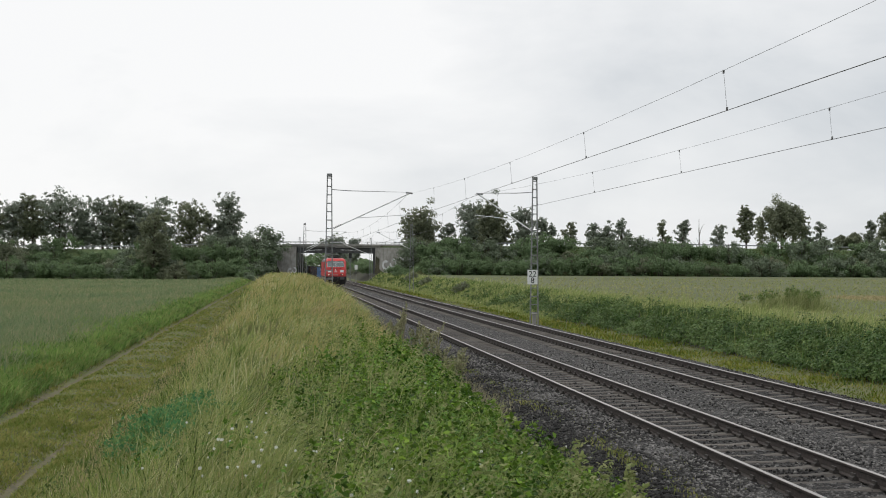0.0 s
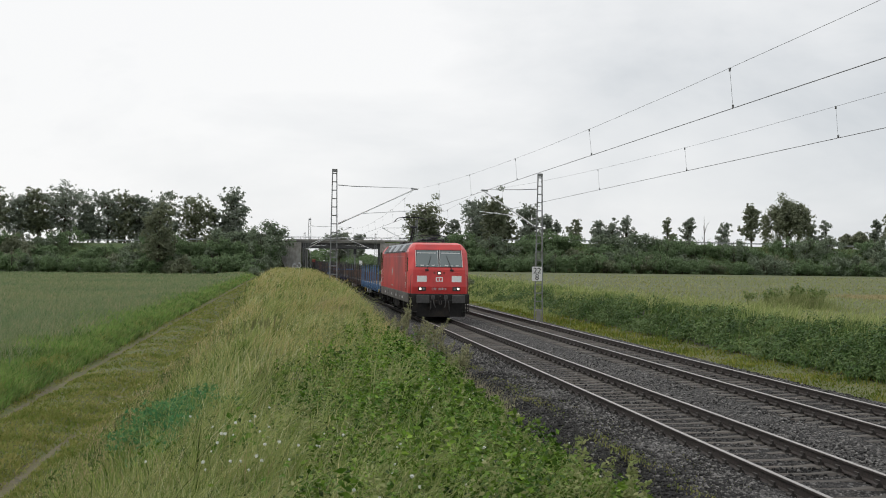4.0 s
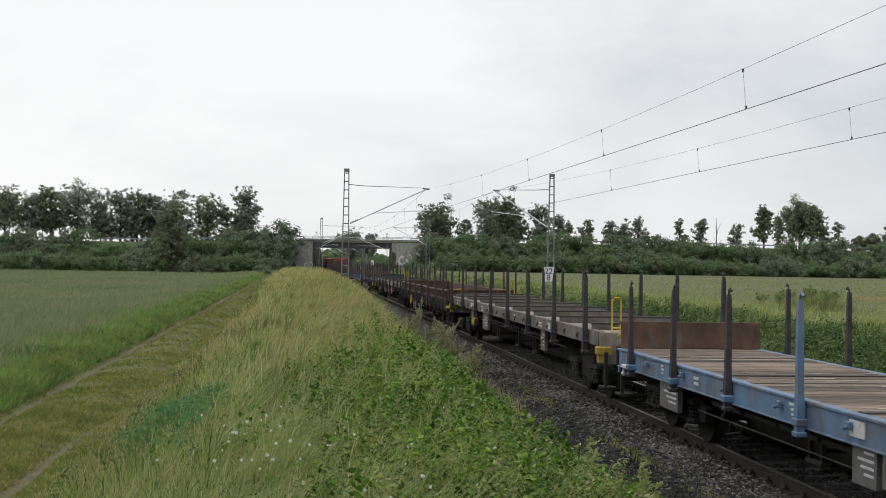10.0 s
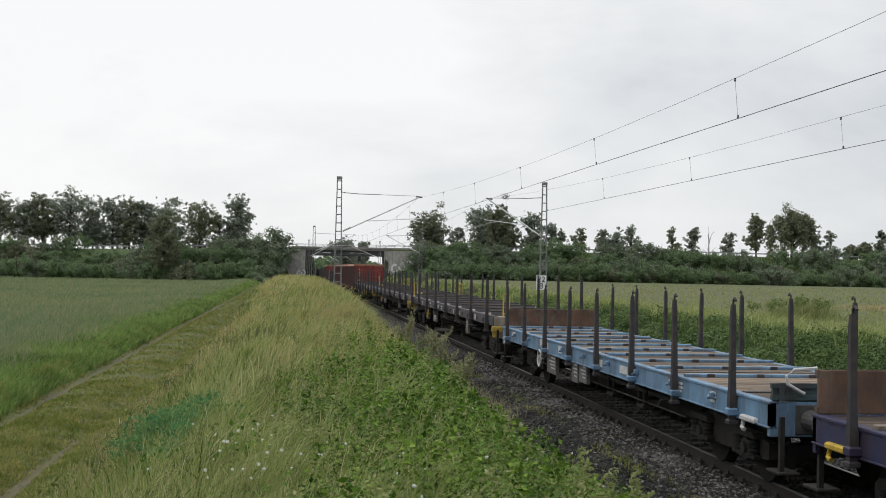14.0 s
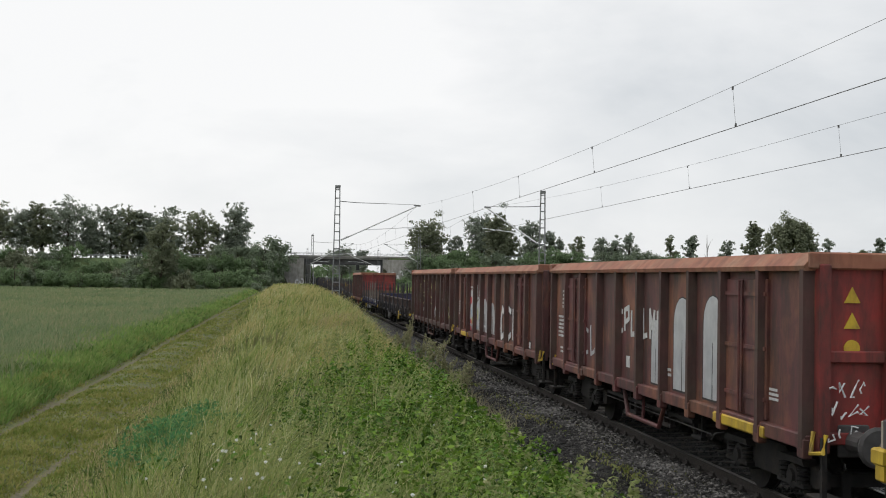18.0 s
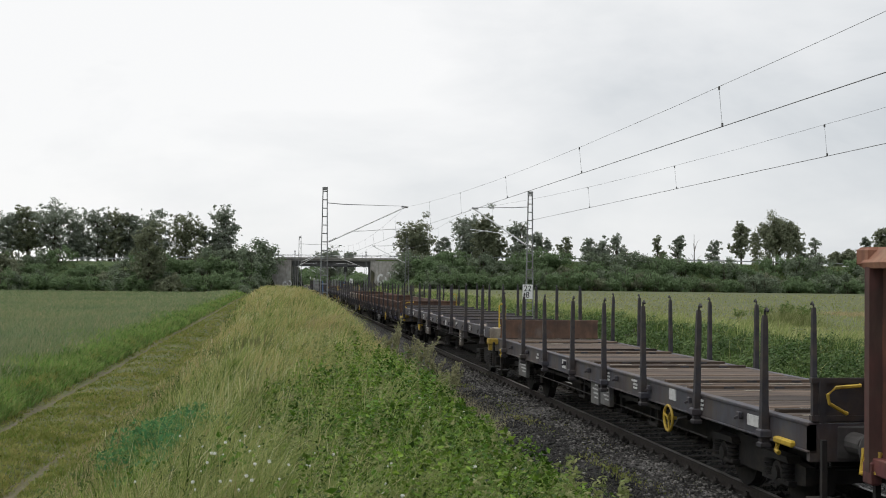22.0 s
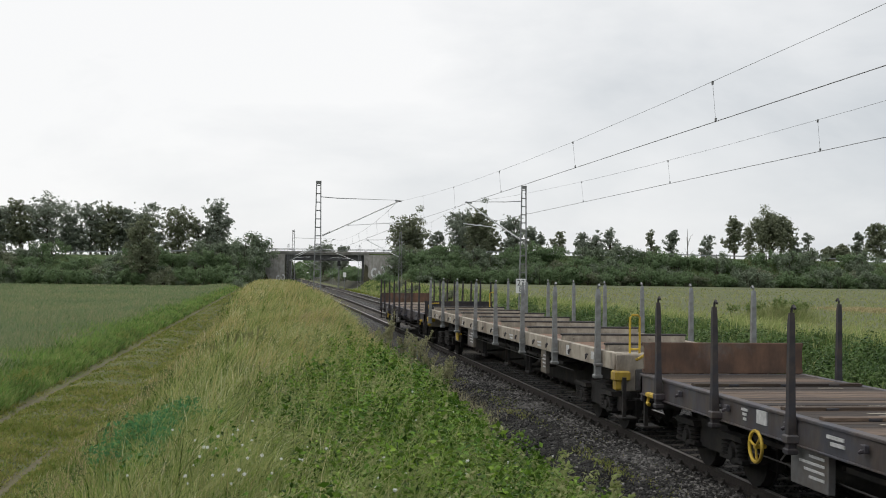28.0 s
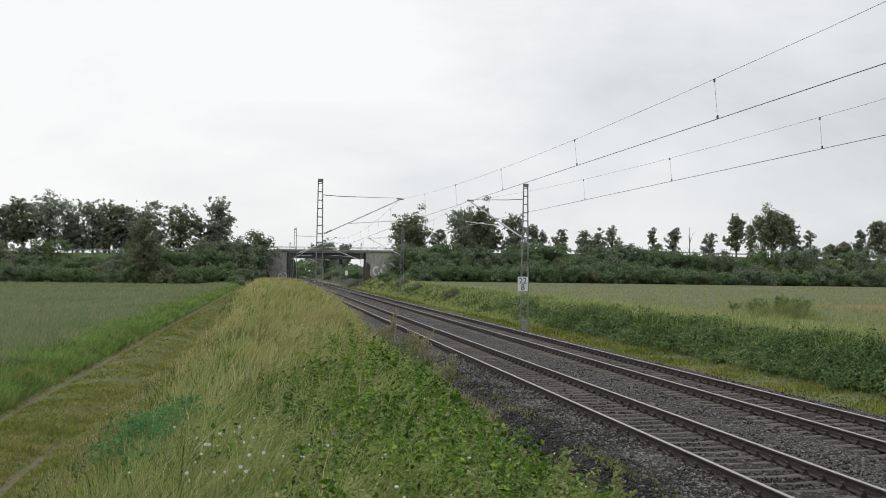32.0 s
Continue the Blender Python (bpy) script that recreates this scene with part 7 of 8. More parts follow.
G_TAN = leaf_mat("tan_grass", [(0.42, 0.31, 0.17), (0.50, 0.40, 0.23), (0.30, 0.25, 0.11), (0.58, 0.48, 0.30), (0.24, 0.24, 0.09)], 0.75, 0.35)
G_BRIAR = leaf_mat("briar_leaf", [(0.114, 0.235, 0.031), (0.183, 0.339, 0.044), (0.043, 0.099, 0.017), (0.270, 0.426, 0.064), (0.081, 0.170, 0.025)], 0.5, 0.32, patch=(0.42, 0.52, 0.42), pscale=1.6)
G_SLOPE = leaf_mat("slope_grass", [(0.13, 0.19, 0.07), (0.19, 0.25, 0.095), (0.085, 0.13, 0.05), (0.24, 0.22, 0.12), (0.15, 0.19, 0.08)], 0.7, 0.4, patch=(0.6, 0.7, 0.6), pscale=0.2)
G_PLUME = leaf_mat("olive_plume", [(0.34, 0.34, 0.19), (0.44, 0.42, 0.27), (0.26, 0.28, 0.13), (0.38, 0.36, 0.22)], 0.8, 0.4)
R = np.random.default_rng(7)


def blades(name, x, y, h, w, lean, material, label, category, z=None):
    """Many bent blades in one mesh; lean is (along x, along y) as a share of the height."""
    n = len(x)
    z = (height(x, y) if z is None else z) - 0.03
    a = R.uniform(0, np.pi, n)
    px, py = np.cos(a) * w / 2, np.sin(a) * w / 2
    lx, ly = lean[0] * h, lean[1] * h
    v = np.empty((n, 5, 3))
    v[:, 0] = np.stack([x - px, y - py, z], -1)
    v[:, 1] = np.stack([x + px, y + py, z], -1)
    v[:, 2] = np.stack([x - px * 0.75 + lx * 0.32, y - py * 0.75 + ly * 0.32, z + h * 0.58], -1)
    v[:, 3] = np.stack([x + px * 0.75 + lx * 0.32, y + py * 0.75 + ly * 0.32, z + h * 0.58], -1)
    v[:, 4] = np.stack([x + lx, y + ly, z + h * (1 - 0.22 * np.hypot(*lean) ** 1.5)], -1)
    k = np.arange(n)[:, None] * 5
    f = np.concatenate([k + [0, 1, 2], k + [1, 3, 2], k + [2, 3, 4]])
    return tagged(new(name, fast_mesh(name, v.reshape(-1, 3), f, [material])), label, category, kind="stuff")


def leaf_arrays(c, size, long=1.5, flat=0.6):
    """Folded leaves with random facing at the centres c (n, 3)."""
    n = len(c)
    d = R.normal(size=(n, 3))
    d[:, 2] *= flat
    d /= np.linalg.norm(d, axis=1)[:, None] + 1e-9
    u = np.cross(d, R.normal(size=(n, 3)))
    u /= np.linalg.norm(u, axis=1)[:, None] + 1e-9
    m = np.cross(d, u)
    s = np.asarray(size).reshape(-1, 1)
    v = np.empty((n, 4, 3))
    v[:, 0], v[:, 2] = c - d * s * long / 2, c + d * s * long / 2
    v[:, 1], v[:, 3] = c + u * s / 2 + m * s * 0.15, c - u * s / 2 + m * s * 0.15
    k = np.arange(n)[:, None] * 4
    return v.reshape(-1, 3), np.concatenate([k + [0, 1, 2], k + [0, 2, 3]])


def leaves(name, c, size, material, label, category, **kw):
    v, f = leaf_arrays(c, size, **kw)
    return tagged(new(name, fast_mesh(name, v, f, [material])), label, category, kind="stuff")


def near_y(n, a, b, p=1.0):
    """Distances thinned out with depth."""
    u = R.uniform(0, 1, n)
    return 1 / (1 / a ** p + u * (1 / b ** p - 1 / a ** p)) ** (1 / p)


def wave(x, y, s, seed=0):
    return 0.5 + 0.5 * np.sin(x * s + 1.7 * np.sin(y * s * 0.7 + seed) + seed) * np.cos(y * s * 0.8 + 1.3 * np.sin(x * s * 0.6) + seed * 2)


def lean(n, wind=0.32, spread=0.35):
    return (R.normal(wind, spread, n), R.normal(0, spread, n))


# the bank before the camera: green undergrowth, straw on top, broad weeds on the track side
def tufts(n, per, y0, y1, x0, x1, power, spread):
    """Blade feet gathered in tufts, with each tuft's own height and lean."""
    k = n // per
    ty, tx = near_y(k, y0, y1, power), R.uniform(x0, x1, k)
    th, ta = R.uniform(0.45, 1.3, k), R.normal(0.05, 0.16, k)
    i = np.repeat(np.arange(k), per)
    sp = spread * (1 + 0.02 * ty[i])
    return tx[i] + R.normal(0, 1, len(i)) * sp, ty[i] + R.normal(0, 1, len(i)) * sp * 1.3, th[i], ta[i]


def mounds(x, y):
    """Hummocks and hollows of the rank growth, smoothed out with distance."""
    far = ease((y - 26) / 30)
    return (0.62 * wave(x, y, 4.3, 0.9) + 0.38 * wave(x, y, 2.0, 3.1)) * (1 - far) + 0.6 * far


def weedy(x, y):
    """Share of broad-leaved growth: the track side of the bank, narrowing with distance."""
    line = -7.1 + 1.2 * ease((y - 16) / 12) + 1.5 * ease((y - 27) / 12)
    patchy = 0.55 * wave(x, y, 1.3, 1.1) + 0.45 * wave(x, y, 2.7, 0.2)
    return np.clip(ease((x - line + 1.0) / 2.6) * (0.45 + 0.95 * patchy) + 0.12 * (patchy > 0.72), 0, 1) * (1 - 0.75 * ease((y - 34) / 12))


def toe(y):
    """Where the growth ends at the ballast."""
    return np.interp(y, (12, 14, 17, 20, 24, 33, 45, 60), (-4.92, -4.80, -4.38, -3.98, -4.00, -4.05, -3.65, -3.15))


def dome_leaves(name, x, y, r, h, per, size, material, label, category, z=None, long=1.7, droop=0.25, sprigs=7):
    """Bushy domes of leaves: sprigs over each dome, leaves about each sprig facing outwards and up."""
    n = len(x)
    z = height(x, y) if z is None else z
    i = np.repeat(np.arange(n), per)
    s = R.integers(0, sprigs, len(i))
    a = R.uniform(0, 2 * np.pi, (n, sprigs))
    up = R.uniform(0.02, 1.0, (n, sprigs))
    flat = np.sqrt(1 - up ** 2)
    d = np.stack([flat * np.cos(a), flat * np.sin(a), up], -1)[i, s] + R.normal(0, 0.26, (len(i), 3))
    d[:, 2] = np.abs(d[:, 2])
    d /= np.linalg.norm(d, axis=1)[:, None]
    reach = (R.uniform(0.75, 1.12, (n, sprigs)))[i, s] * R.uniform(0.70, 1.05, len(i))
    c = np.stack([x[i] + r[i] * d[:, 0] * reach, y[i] + r[i] * d[:, 1] * reach, z[i] + h[i] * d[:, 2] * reach], -1)
    nrm = d + [0, 0, 0.45] + R.normal(0, 0.42, (len(i), 3))
    nrm /= np.linalg.norm(nrm, axis=1)[:, None]
    t = np.cross(nrm, R.normal(size=(len(i), 3)))
    t[:, 2] -= droop
    t -= nrm * np.sum(t * nrm, 1)[:, None]
    t /= np.linalg.norm(t, axis=1)[:, None] + 1e-9
    u = np.cross(nrm, t)
    w = (np.asarray(size)[i] * R.uniform(0.6, 1.35, len(i)))[:, None]
    v = np.empty((len(i), 4, 3))
    v[:, 0], v[:, 2] = c - t * w * long / 2, c + t * w * long / 2
    v[:, 1], v[:, 3] = c + u * w / 2 + nrm * w * 0.16 - t * w * 0.2, c - u * w / 2 + nrm * w * 0.16 - t * w * 0.2
    k = np.arange(len(i))[:, None] * 4
    return tagged(new(name, fast_mesh(name, v.reshape(-1, 3), np.concatenate([k + [0, 1, 2], k + [0, 2, 3]]), [material])), label, category, kind="stuff")


x, y, th, ta = tufts(132000, 24, 5.5, 165, -10.6, -3.2, 0.9, 0.06)
keep = (x < toe(y) - 0.1) & (R.uniform(0, 1, len(x)) > 0.85 * weedy(x, y))
keep &= (mounds(x, y) > R.uniform(0.05, 0.35, len(x))) | (R.uniform(0, 1, len(x)) < 0.2)
x, y, th, ta = x[keep], y[keep], th[keep], ta[keep]
edge = np.clip((x + 10.75) / 1.5, 0.22, 1)
h = th * R.uniform(0.20, 0.48, len(x)) * (0.7 + 0.6 * wave(x, y, 0.9)) * (0.62 + 0.6 * mounds(x, y)) * edge * np.clip((toe(y) - x + 0.25) / 1.6, 0.3, 1)
blades("bank_grass", x, y, h, 0.006 + 0.00045 * y, (R.normal(0.28, 0.42, len(x)) + ta, R.normal(0, 0.35, len(x))), G_GREEN, "rank green grass covering the bank", "grass")

# straw-coloured grass: on the left flank, in streaks through the weeds and over the crest
x, y, th, ta = tufts(110000, 16, 5.5, 165, -10.4, -3.7, 0.9, 0.085)
dense = 0.50 * wave(x, y, 0.95, 2.0) * (0.35 + 0.65 * wave(x, y, 2.3, 0.7)) + 0.16 * (1 - ease((x + 8.3) / 1.6)) + 0.16 * ease((y - 19) / 12) + 0.25 * (1 - ease((y - 6.5) / 3)) - 0.40 * weedy(x, y) + 0.06
keep = (R.uniform(0, 1.0, len(x)) < dense) & (x < toe(y) - 0.5)
x, y, th, ta = x[keep], y[keep], th[keep], ta[keep]
h = th * R.uniform(0.26, 0.56, len(x)) * (0.75 + 0.4 * wave(x, y, 0.7, 1.0)) * np.clip((x + 10.6) / 1.6, 0.28, 1)
blades("seed_grass", x, y, h, 0.0024 + 0.00036 * y, (R.normal(0.36, 0.34, len(x)) + 1.5 * ta, R.normal(0, 0.38, len(x))), G_STRAW, "tall straw-coloured seeding grass bent by the wind", "grass")
# brownish seed heads low on the left flank, next to the cart track
x, y, th, ta = tufts(26000, 13, 6.5, 60, -10.5, -7.6, 1.0, 0.10)
keep = R.uniform(0, 1, len(x)) < (0.25 + 0.75 * wave(x, y, 0.8, 4.4)) * np.clip(1.25 - 0.5 * (x + 10.5), 0.15, 1)
x, y, th, ta = x[keep], y[keep], th[keep], ta[keep]
blades("tan_grass", x, y, th * R.uniform(0.20, 0.44, len(x)) * np.clip((x + 10.9) / 1.3, 0.25, 1), 0.0026 + 0.0004 * y, (R.normal(0.35, 0.3, len(x)) + ta, R.normal(0, 0.3, len(x))), G_TAN, "tan seeding grass beside the cart track", "grass")

# bluish-green thistles on the left flank
k = R.integers(0, 60, 4600)
tx, ty, tz = -8.72 + R.normal(0, 0.24, 60), 13.3 + R.normal(0, 0.80, 60), R.uniform(0.22, 0.50, 60)
t = np.sqrt(R.uniform(0.03, 1, len(k)))
c = np.stack([tx[k] + R.normal(0, 0.075, len(k)) + 0.05 * t, ty[k] + R.normal(0, 0.09, len(k)), height(tx[k], ty[k]) + tz[k] * t], -1)
leaves("bluish_weeds", c, R.uniform(0.014, 0.034, len(k)), G_TEAL, "patch of bluish-green weeds on the bank", "weeds", long=2.2, flat=0.9)

# golden seed heads along the crest
x, y, th, ta = tufts(40000, 12, 14, 150, -9.6, -4.6, 0.8, 0.13)
keep = R.uniform(0, 1, len(x)) < ease((y - 14) / 20) * (0.25 + 0.75 * wave(x, y, 0.6, 2.6))
x, y, th, ta = x[keep], y[keep], th[keep], ta[keep]
blades("golden_grass", x, y, th * R.uniform(0.30, 0.52, len(x)), 0.003 + 0.00042 * y, (R.normal(0.4, 0.22, len(x)) + ta, R.normal(0, 0.25, len(x))), G_GOLD, "golden seeding grass along the crest of the bank", "grass")

# broad-leaved weeds in bushy domes over the track side
n = 2700
y = near_y(n, 5.9, 60, 0.9)
x = R.uniform(-9.4, -3.3, n)
keep = (weedy(x, y) > R.uniform(0.08, 0.85, n)) & (x < toe(y) - 0.06)
x, y = x[keep], y[keep]
low = np.clip((toe(y) - x + 0.35) / 1.2, 0.35, 1)
r = R.uniform(0.14, 0.40, len(x)) * (1 + 0.008 * y) * (0.7 + 0.3 * low)
h = R.uniform(0.18, 0.62, len(x)) * low * (0.45 + 0.95 * mounds(x, y))
big = R.uniform(0, 1, len(x)) < (0.25 + 0.45 * wave(x, y, 0.9, 2.2)) * ease((y - 8) / 3)
kw = dict(category="weeds")
dome_leaves("bank_weeds", x[~big], y[~big], r[~big], h[~big], 125, np.full((~big).sum(), 0.021) * (1 + 0.014 * y[~big]), G_WEED, "leafy green nettles covering the track side of the bank", sprigs=9, **kw)
dome_leaves("bank_brambles", x[big], y[big], r[big] * 1.1, h[big] * 1.08, 80, np.full(big.sum(), 0.038) * (1 + 0.006 * y[big]), G_BRIAR, "broad-leaved green brambles on the bank", sprigs=8, **kw)
# arching grass standing out of the weeds
x, y, th, ta = tufts(23000, 16, 5.8, 50, -8.6, -3.8, 0.95, 0.08)
keep = (x < toe(y) - 0.35) & (wave(x, y, 1.7, 2.9) > R.uniform(0.25, 0.85, len(x)))
x, y, th, ta = x[keep], y[keep], th[keep], ta[keep]
blades("arching_grass", x, y, th * R.uniform(0.40, 0.72, len(x)) * np.clip((toe(y) - x + 0.3) / 1.4, 0.4, 1), 0.003 + 0.0004 * y, (R.normal(0.5, 0.4, len(x)) + 1.5 * ta, R.normal(0, 0.45, len(x))), G_PALE, "arching pale green grass among the weeds", "grass")
# dark low herbs in the hollows of the left flank
n = 900
y = near_y(n, 6.5, 70, 0.8)
x = R.uniform(-10.2, -5.6, n)
keep = wave(x, y, 1.6, 5.1) > R.uniform(0.35, 0.9, n)
x, y = x[keep], y[keep]
dome_leaves("low_herbs", x, y, R.uniform(0.15, 0.38, len(x)), R.uniform(0.14, 0.34, len(x)) * np.clip((x + 10.7) / 1.2, 0.3, 1), 70, np.full(len(x), 0.018) * (1 + 0.02 * y), G_HERB, "dark green herbs between the grass", "weeds", long=2.4)
# upright shoots at the edge and among the rest
npl = 1500
py = near_y(npl, 6.0, 45, 0.9)
px = np.where(R.uniform(0, 1, npl) < 0.5, toe(py) - np.abs(R.normal(0, 0.35, npl)), np.minimum(R.uniform(-7.6, -3.8, npl), toe(py) - 0.1))
keep = weedy(px, py) > R.uniform(0.0, 0.8, npl)
px, py = px[keep], py[keep]
ph = R.uniform(0.34, 0.66, len(px)) * np.clip((toe(py) - px + 0.5) / 1.3, 0.5, 1)
nl = 34
t = np.sqrt(R.uniform(0.05, 1, (len(px), nl)))
rr = R.uniform(0.01, 0.10, (len(px), nl)) * (1.2 - 0.8 * t)
aa = R.uniform(0, 2 * np.pi, (len(px), nl))
c = np.stack([px[:, None] + rr * np.cos(aa) + 0.05 * t, py[:, None] + rr * np.sin(aa), height(px, py)[:, None] + ph[:, None] * t], -1).reshape(-1, 3)
leaves("weed_shoots", c, np.repeat(R.uniform(0.014, 0.030, len(px)), nl) * R.uniform(0.7, 1.3, len(c)) * (1 + 0.012 * c[:, 1]), G_WEED, "upright leafy weed shoots on the bank", "weeds", long=1.9, flat=0.7)

# feathery yellowish plants rising above the rest
npl = 560
py = near_y(npl, 6.0, 40, 0.9)
px = np.minimum(R.uniform(-7.6, -4.2, npl), toe(py) - 0.7)
keep = wave(px, py, 1.1, 4.0) > R.uniform(0.2, 0.9, npl) + 0.25 * ease((py - 11) / 6)
px, py = px[keep], py[keep]
ph = R.uniform(0.42, 0.72, len(px))
nl = 46
t = R.uniform(0.25, 1, (len(px), nl))
rr = R.uniform(0.0, 0.09, (len(px), nl)) * (1.3 - t)
aa = R.uniform(0, 2 * np.pi, (len(px), nl))
c = np.stack([px[:, None] + rr * np.cos(aa) + 0.10 * t, py[:, None] + rr * np.sin(aa), height(px, py)[:, None] + ph[:, None] * t], -1).reshape(-1, 3)
leaves("feathery_weeds", c, R.uniform(0.010, 0.022, len(c)) * (1 + 0.02 * c[:, 1]), G_FEATHER, "feathery yellowish seeding weeds on the bank", "weeds", long=2.2)

# white flowers
nf = 150
fx = np.concatenate([R.normal(-7.75, 0.28, 56), R.uniform(-7.3, -5.6, 50), R.uniform(-7.2, -4.0, nf - 106)])
fy = np.concatenate([R.normal(8.7, 0.5, 56), R.uniform(6.2, 9.0, 50), R.uniform(7.0, 15, nf - 106)])
for i in range(nf):
    z = float(height(fx[i], fy[i])) + R.uniform(0.32, 0.56)
    if i % 2:
        f = thing("white_flower", "small white flower on a thin stem in the grass", "flower", "white flowers in the grass", at=(float(fx[i]), float(fy[i]), z))
        s = Build().tube([(0, 0, 0), (0.02, 0, -0.25), (0.0, 0.01, -0.7)], 0.002, 4, False)
        part("stem", s, G_GREEN, f)
        head = Build()
        for k in range(9):
            a = 2 * math.pi * k / 9
            r = 0.006 + 0.003 * (i % 3)
            head.add([(0, 0, 0), (r * math.cos(a - 0.3), r * math.sin(a - 0.3), 0.012), (r * 1.25 * math.cos(a), r * 1.25 * math.sin(a), 0.006), (r * math.cos(a + 0.3), r * math.sin(a + 0.3), 0.012)], [(0, 1, 2, 3)])
        head.tube([(0, 0, -0.004), (0, 0, 0.012)], 0.006, 6)
        hb = part("petals", head, G_PETAL, f, "white petals")
        hb.matrix_basis = pose(0, 0, 0, R.uniform(25, 75), R.uniform(-20, 20), R.uniform(-40, 40))

# docks and tall dry weeds


def weed(name, label, at, tall, stem_m, leaf_m, n, size, spread, seed, rise=0.0):
    rng = np.random.default_rng(seed)
    w = thing(name, label, "weed", "tall weeds", at=at)
    st, cs = Build(), []
    for k in range(3):
        a, b = rng.uniform(-0.12, 0.12, 2)
        top = Vector((0.10 + a * 2, b * 2, tall * rng.uniform(0.75, 1)))
        pts = [Vector((a * 0.4, b * 0.4, -0.1)), Vector((a, b, tall * 0.45)), top]
        st.tube(pts, (0.016, 0.013, 0.008), 5)
        for j in range(4):
            q = pts[1].lerp(top, 0.2 + 0.2 * j)
            e = q + Vector((rng.uniform(-spread, spread), rng.uniform(-spread, spread), 0.16 + rise))
            st.tube([q, e], (0.009, 0.006), 4)
            cs += [np.array(q.lerp(e, u)) + rng.normal(0, size * 0.5, 3) for u in np.linspace(0.3, 1.05, n)]
        cs += [np.array(pts[1].lerp(top, u)) + rng.normal(0, size * 0.7, 3) for u in np.linspace(-0.6, 1.0, n)]
    part("stem", st, stem_m, w)
    v, f = leaf_arrays(np.array(cs), np.full(len(cs), size))
    part("leaves", fast_mesh("leaves", v, f, [leaf_m]), None, w)


for k, (dx, dy) in enumerate(((-8.55, 25.0), (-8.2, 25.6), (-7.95, 26.6), (-7.6, 27.0))):
    weed("dock_plant", "olive-brown seeding dock standing in the grass", (dx, dy, float(height(dx, dy)) + 0.08), 0.36, G_DOCK, G_DOCK, 8, 0.014, 0.03, k)
for k, (dx, dy, tl) in enumerate(((-3.3, 40.5, 2.05), (-3.35, 41.6, 1.55), (-3.15, 39.0, 1.35), (-3.0, 37.0, 1.45), (-3.1, 35.6, 1.2), (-2.95, 34.9, 1.5), (-3.3, 45.5, 1.15), (-3.0, 33.4, 1.05), (-2.85, 31.5, 0.95), (-3.05, 30.4, 0.8))):
    weed("tall_weed", "tall olive-brown seeding weed at the edge of the ballast", (dx, dy, -0.45), tl * 0.95, G_DRY, G_PLUME, 34, 0.040, 0.16, 20 + k, 0.16)
# flattened tan grass on the crest
n = 1500
x, y = -5.9 + R.normal(0, 0.45, n), 37.0 + R.normal(0, 2.2, n)
blades("lodged_grass", x, y, R.uniform(0.30, 0.50, n), 0.018, (R.normal(0.9, 0.3, n), R.normal(-0.3, 0.3, n)), G_LODGED, "flattened tan grass on the crest of the bank", "grass")
n = 9000
x, y = R.normal(-2.80, 0.36, n), R.uniform(25, 70, n)
blades("ballast_weeds", x, y, R.uniform(0.1, 0.42, n), 0.014, lean(n, 0.1, 0.5), G_DRY, "thin dry weeds growing in the ballast edge", "weeds", z=np.full(n, -0.42))

# moss and seedlings in the ballast shoulder
n = 6500
k = R.integers(0, 110, n)
mx, my = R.uniform(-2.1, -1.1, 110), near_y(110, 9, 60)
x, y = mx[k] + R.normal(0, 0.12, n), my[k] + R.normal(0, 0.45, n)
blades("ballast_moss", x, y, R.uniform(0.03, 0.065, n), 0.02, lean(n, 0, 0.6), G_SHORT, "low mossy weeds in the ballast shoulder", "weeds", z=np.full(n, -0.15))
# the bank round the camera's stand
n = 24000
x, y = R.uniform(-10, -4.3, n), R.uniform(-8, 5.6, n)
blades("trodden_grass", x, y, R.uniform(0.08, 0.3, n), 0.014, lean(n, 0.2, 0.4), G_GREEN, "trodden green grass on the bank", "grass")
# cart track and field on the left
n = 76000
y = near_y(n, 9, 200)
x = R.uniform(-13.4, -10.0, n)
rut = np.minimum(np.abs(x + 12.45), np.abs(x + 10.85) + 0.28 * ease((y - 17) / 8))
keep = (rut > 0.02 + 0.10 * wave(x, y, 1.1, 1.0)) | (R.uniform(0, 1, n) < 0.58 + 0.30 * (x > -11.5) * wave(x, y, 2.1, 0.4) + 0.3 * ease((y - 17) / 8) * (x > -11.5))
x, y, rut = x[keep], y[keep], rut[keep]
h = R.uniform(0.03, 0.10, len(x)) * (0.5 + 1.0 * wave(x, y, 1.3)) * np.clip(rut / 0.14, 0.35, 1) + 0.20 * ease((-12.75 - x) / 0.4) * R.uniform(0.4, 1, len(x))
blades("track_grass", x, y, h + 0.015, 0.010 + 0.0012 * y, lean(len(x), 0.1, 0.5), G_SHORT, "short yellowish grass on the cart track", "grass")
n = 28000
y = near_y(n, 18, 230)
x = -12.66 - np.abs(R.normal(0, 1.5, n)) * (0.5 + 1.4 * wave(0 * y, y, 0.16, 0.4))
blades("fringe_grass", x, y, R.uniform(0.16, 0.42, n) * (0.6 + 0.7 * wave(x, y, 0.5)), 0.01 + 0.0012 * y, lean(n, 0.15, 0.4), G_FRINGE, "lush green grass fringe beside the field", "grass")
n = 210000
y = near_y(n, 24, 240, 0.6)
x = R.uniform(-7.4 - 0.235 * 240, -13.6, n)
keep = (x > -9.0 - 0.235 * y) & (R.uniform(0, 1, n) < ease((-13.4 - x) / 2.2))
x, y = x[keep], y[keep]
blades("field_crop", x, y, R.uniform(0.30, 0.55, len(x)), 0.004 + 0.0008 * y, lean(len(x), 0.2, 0.4), G_CROP, "dull green crop with brownish heads filling the field", "crop")

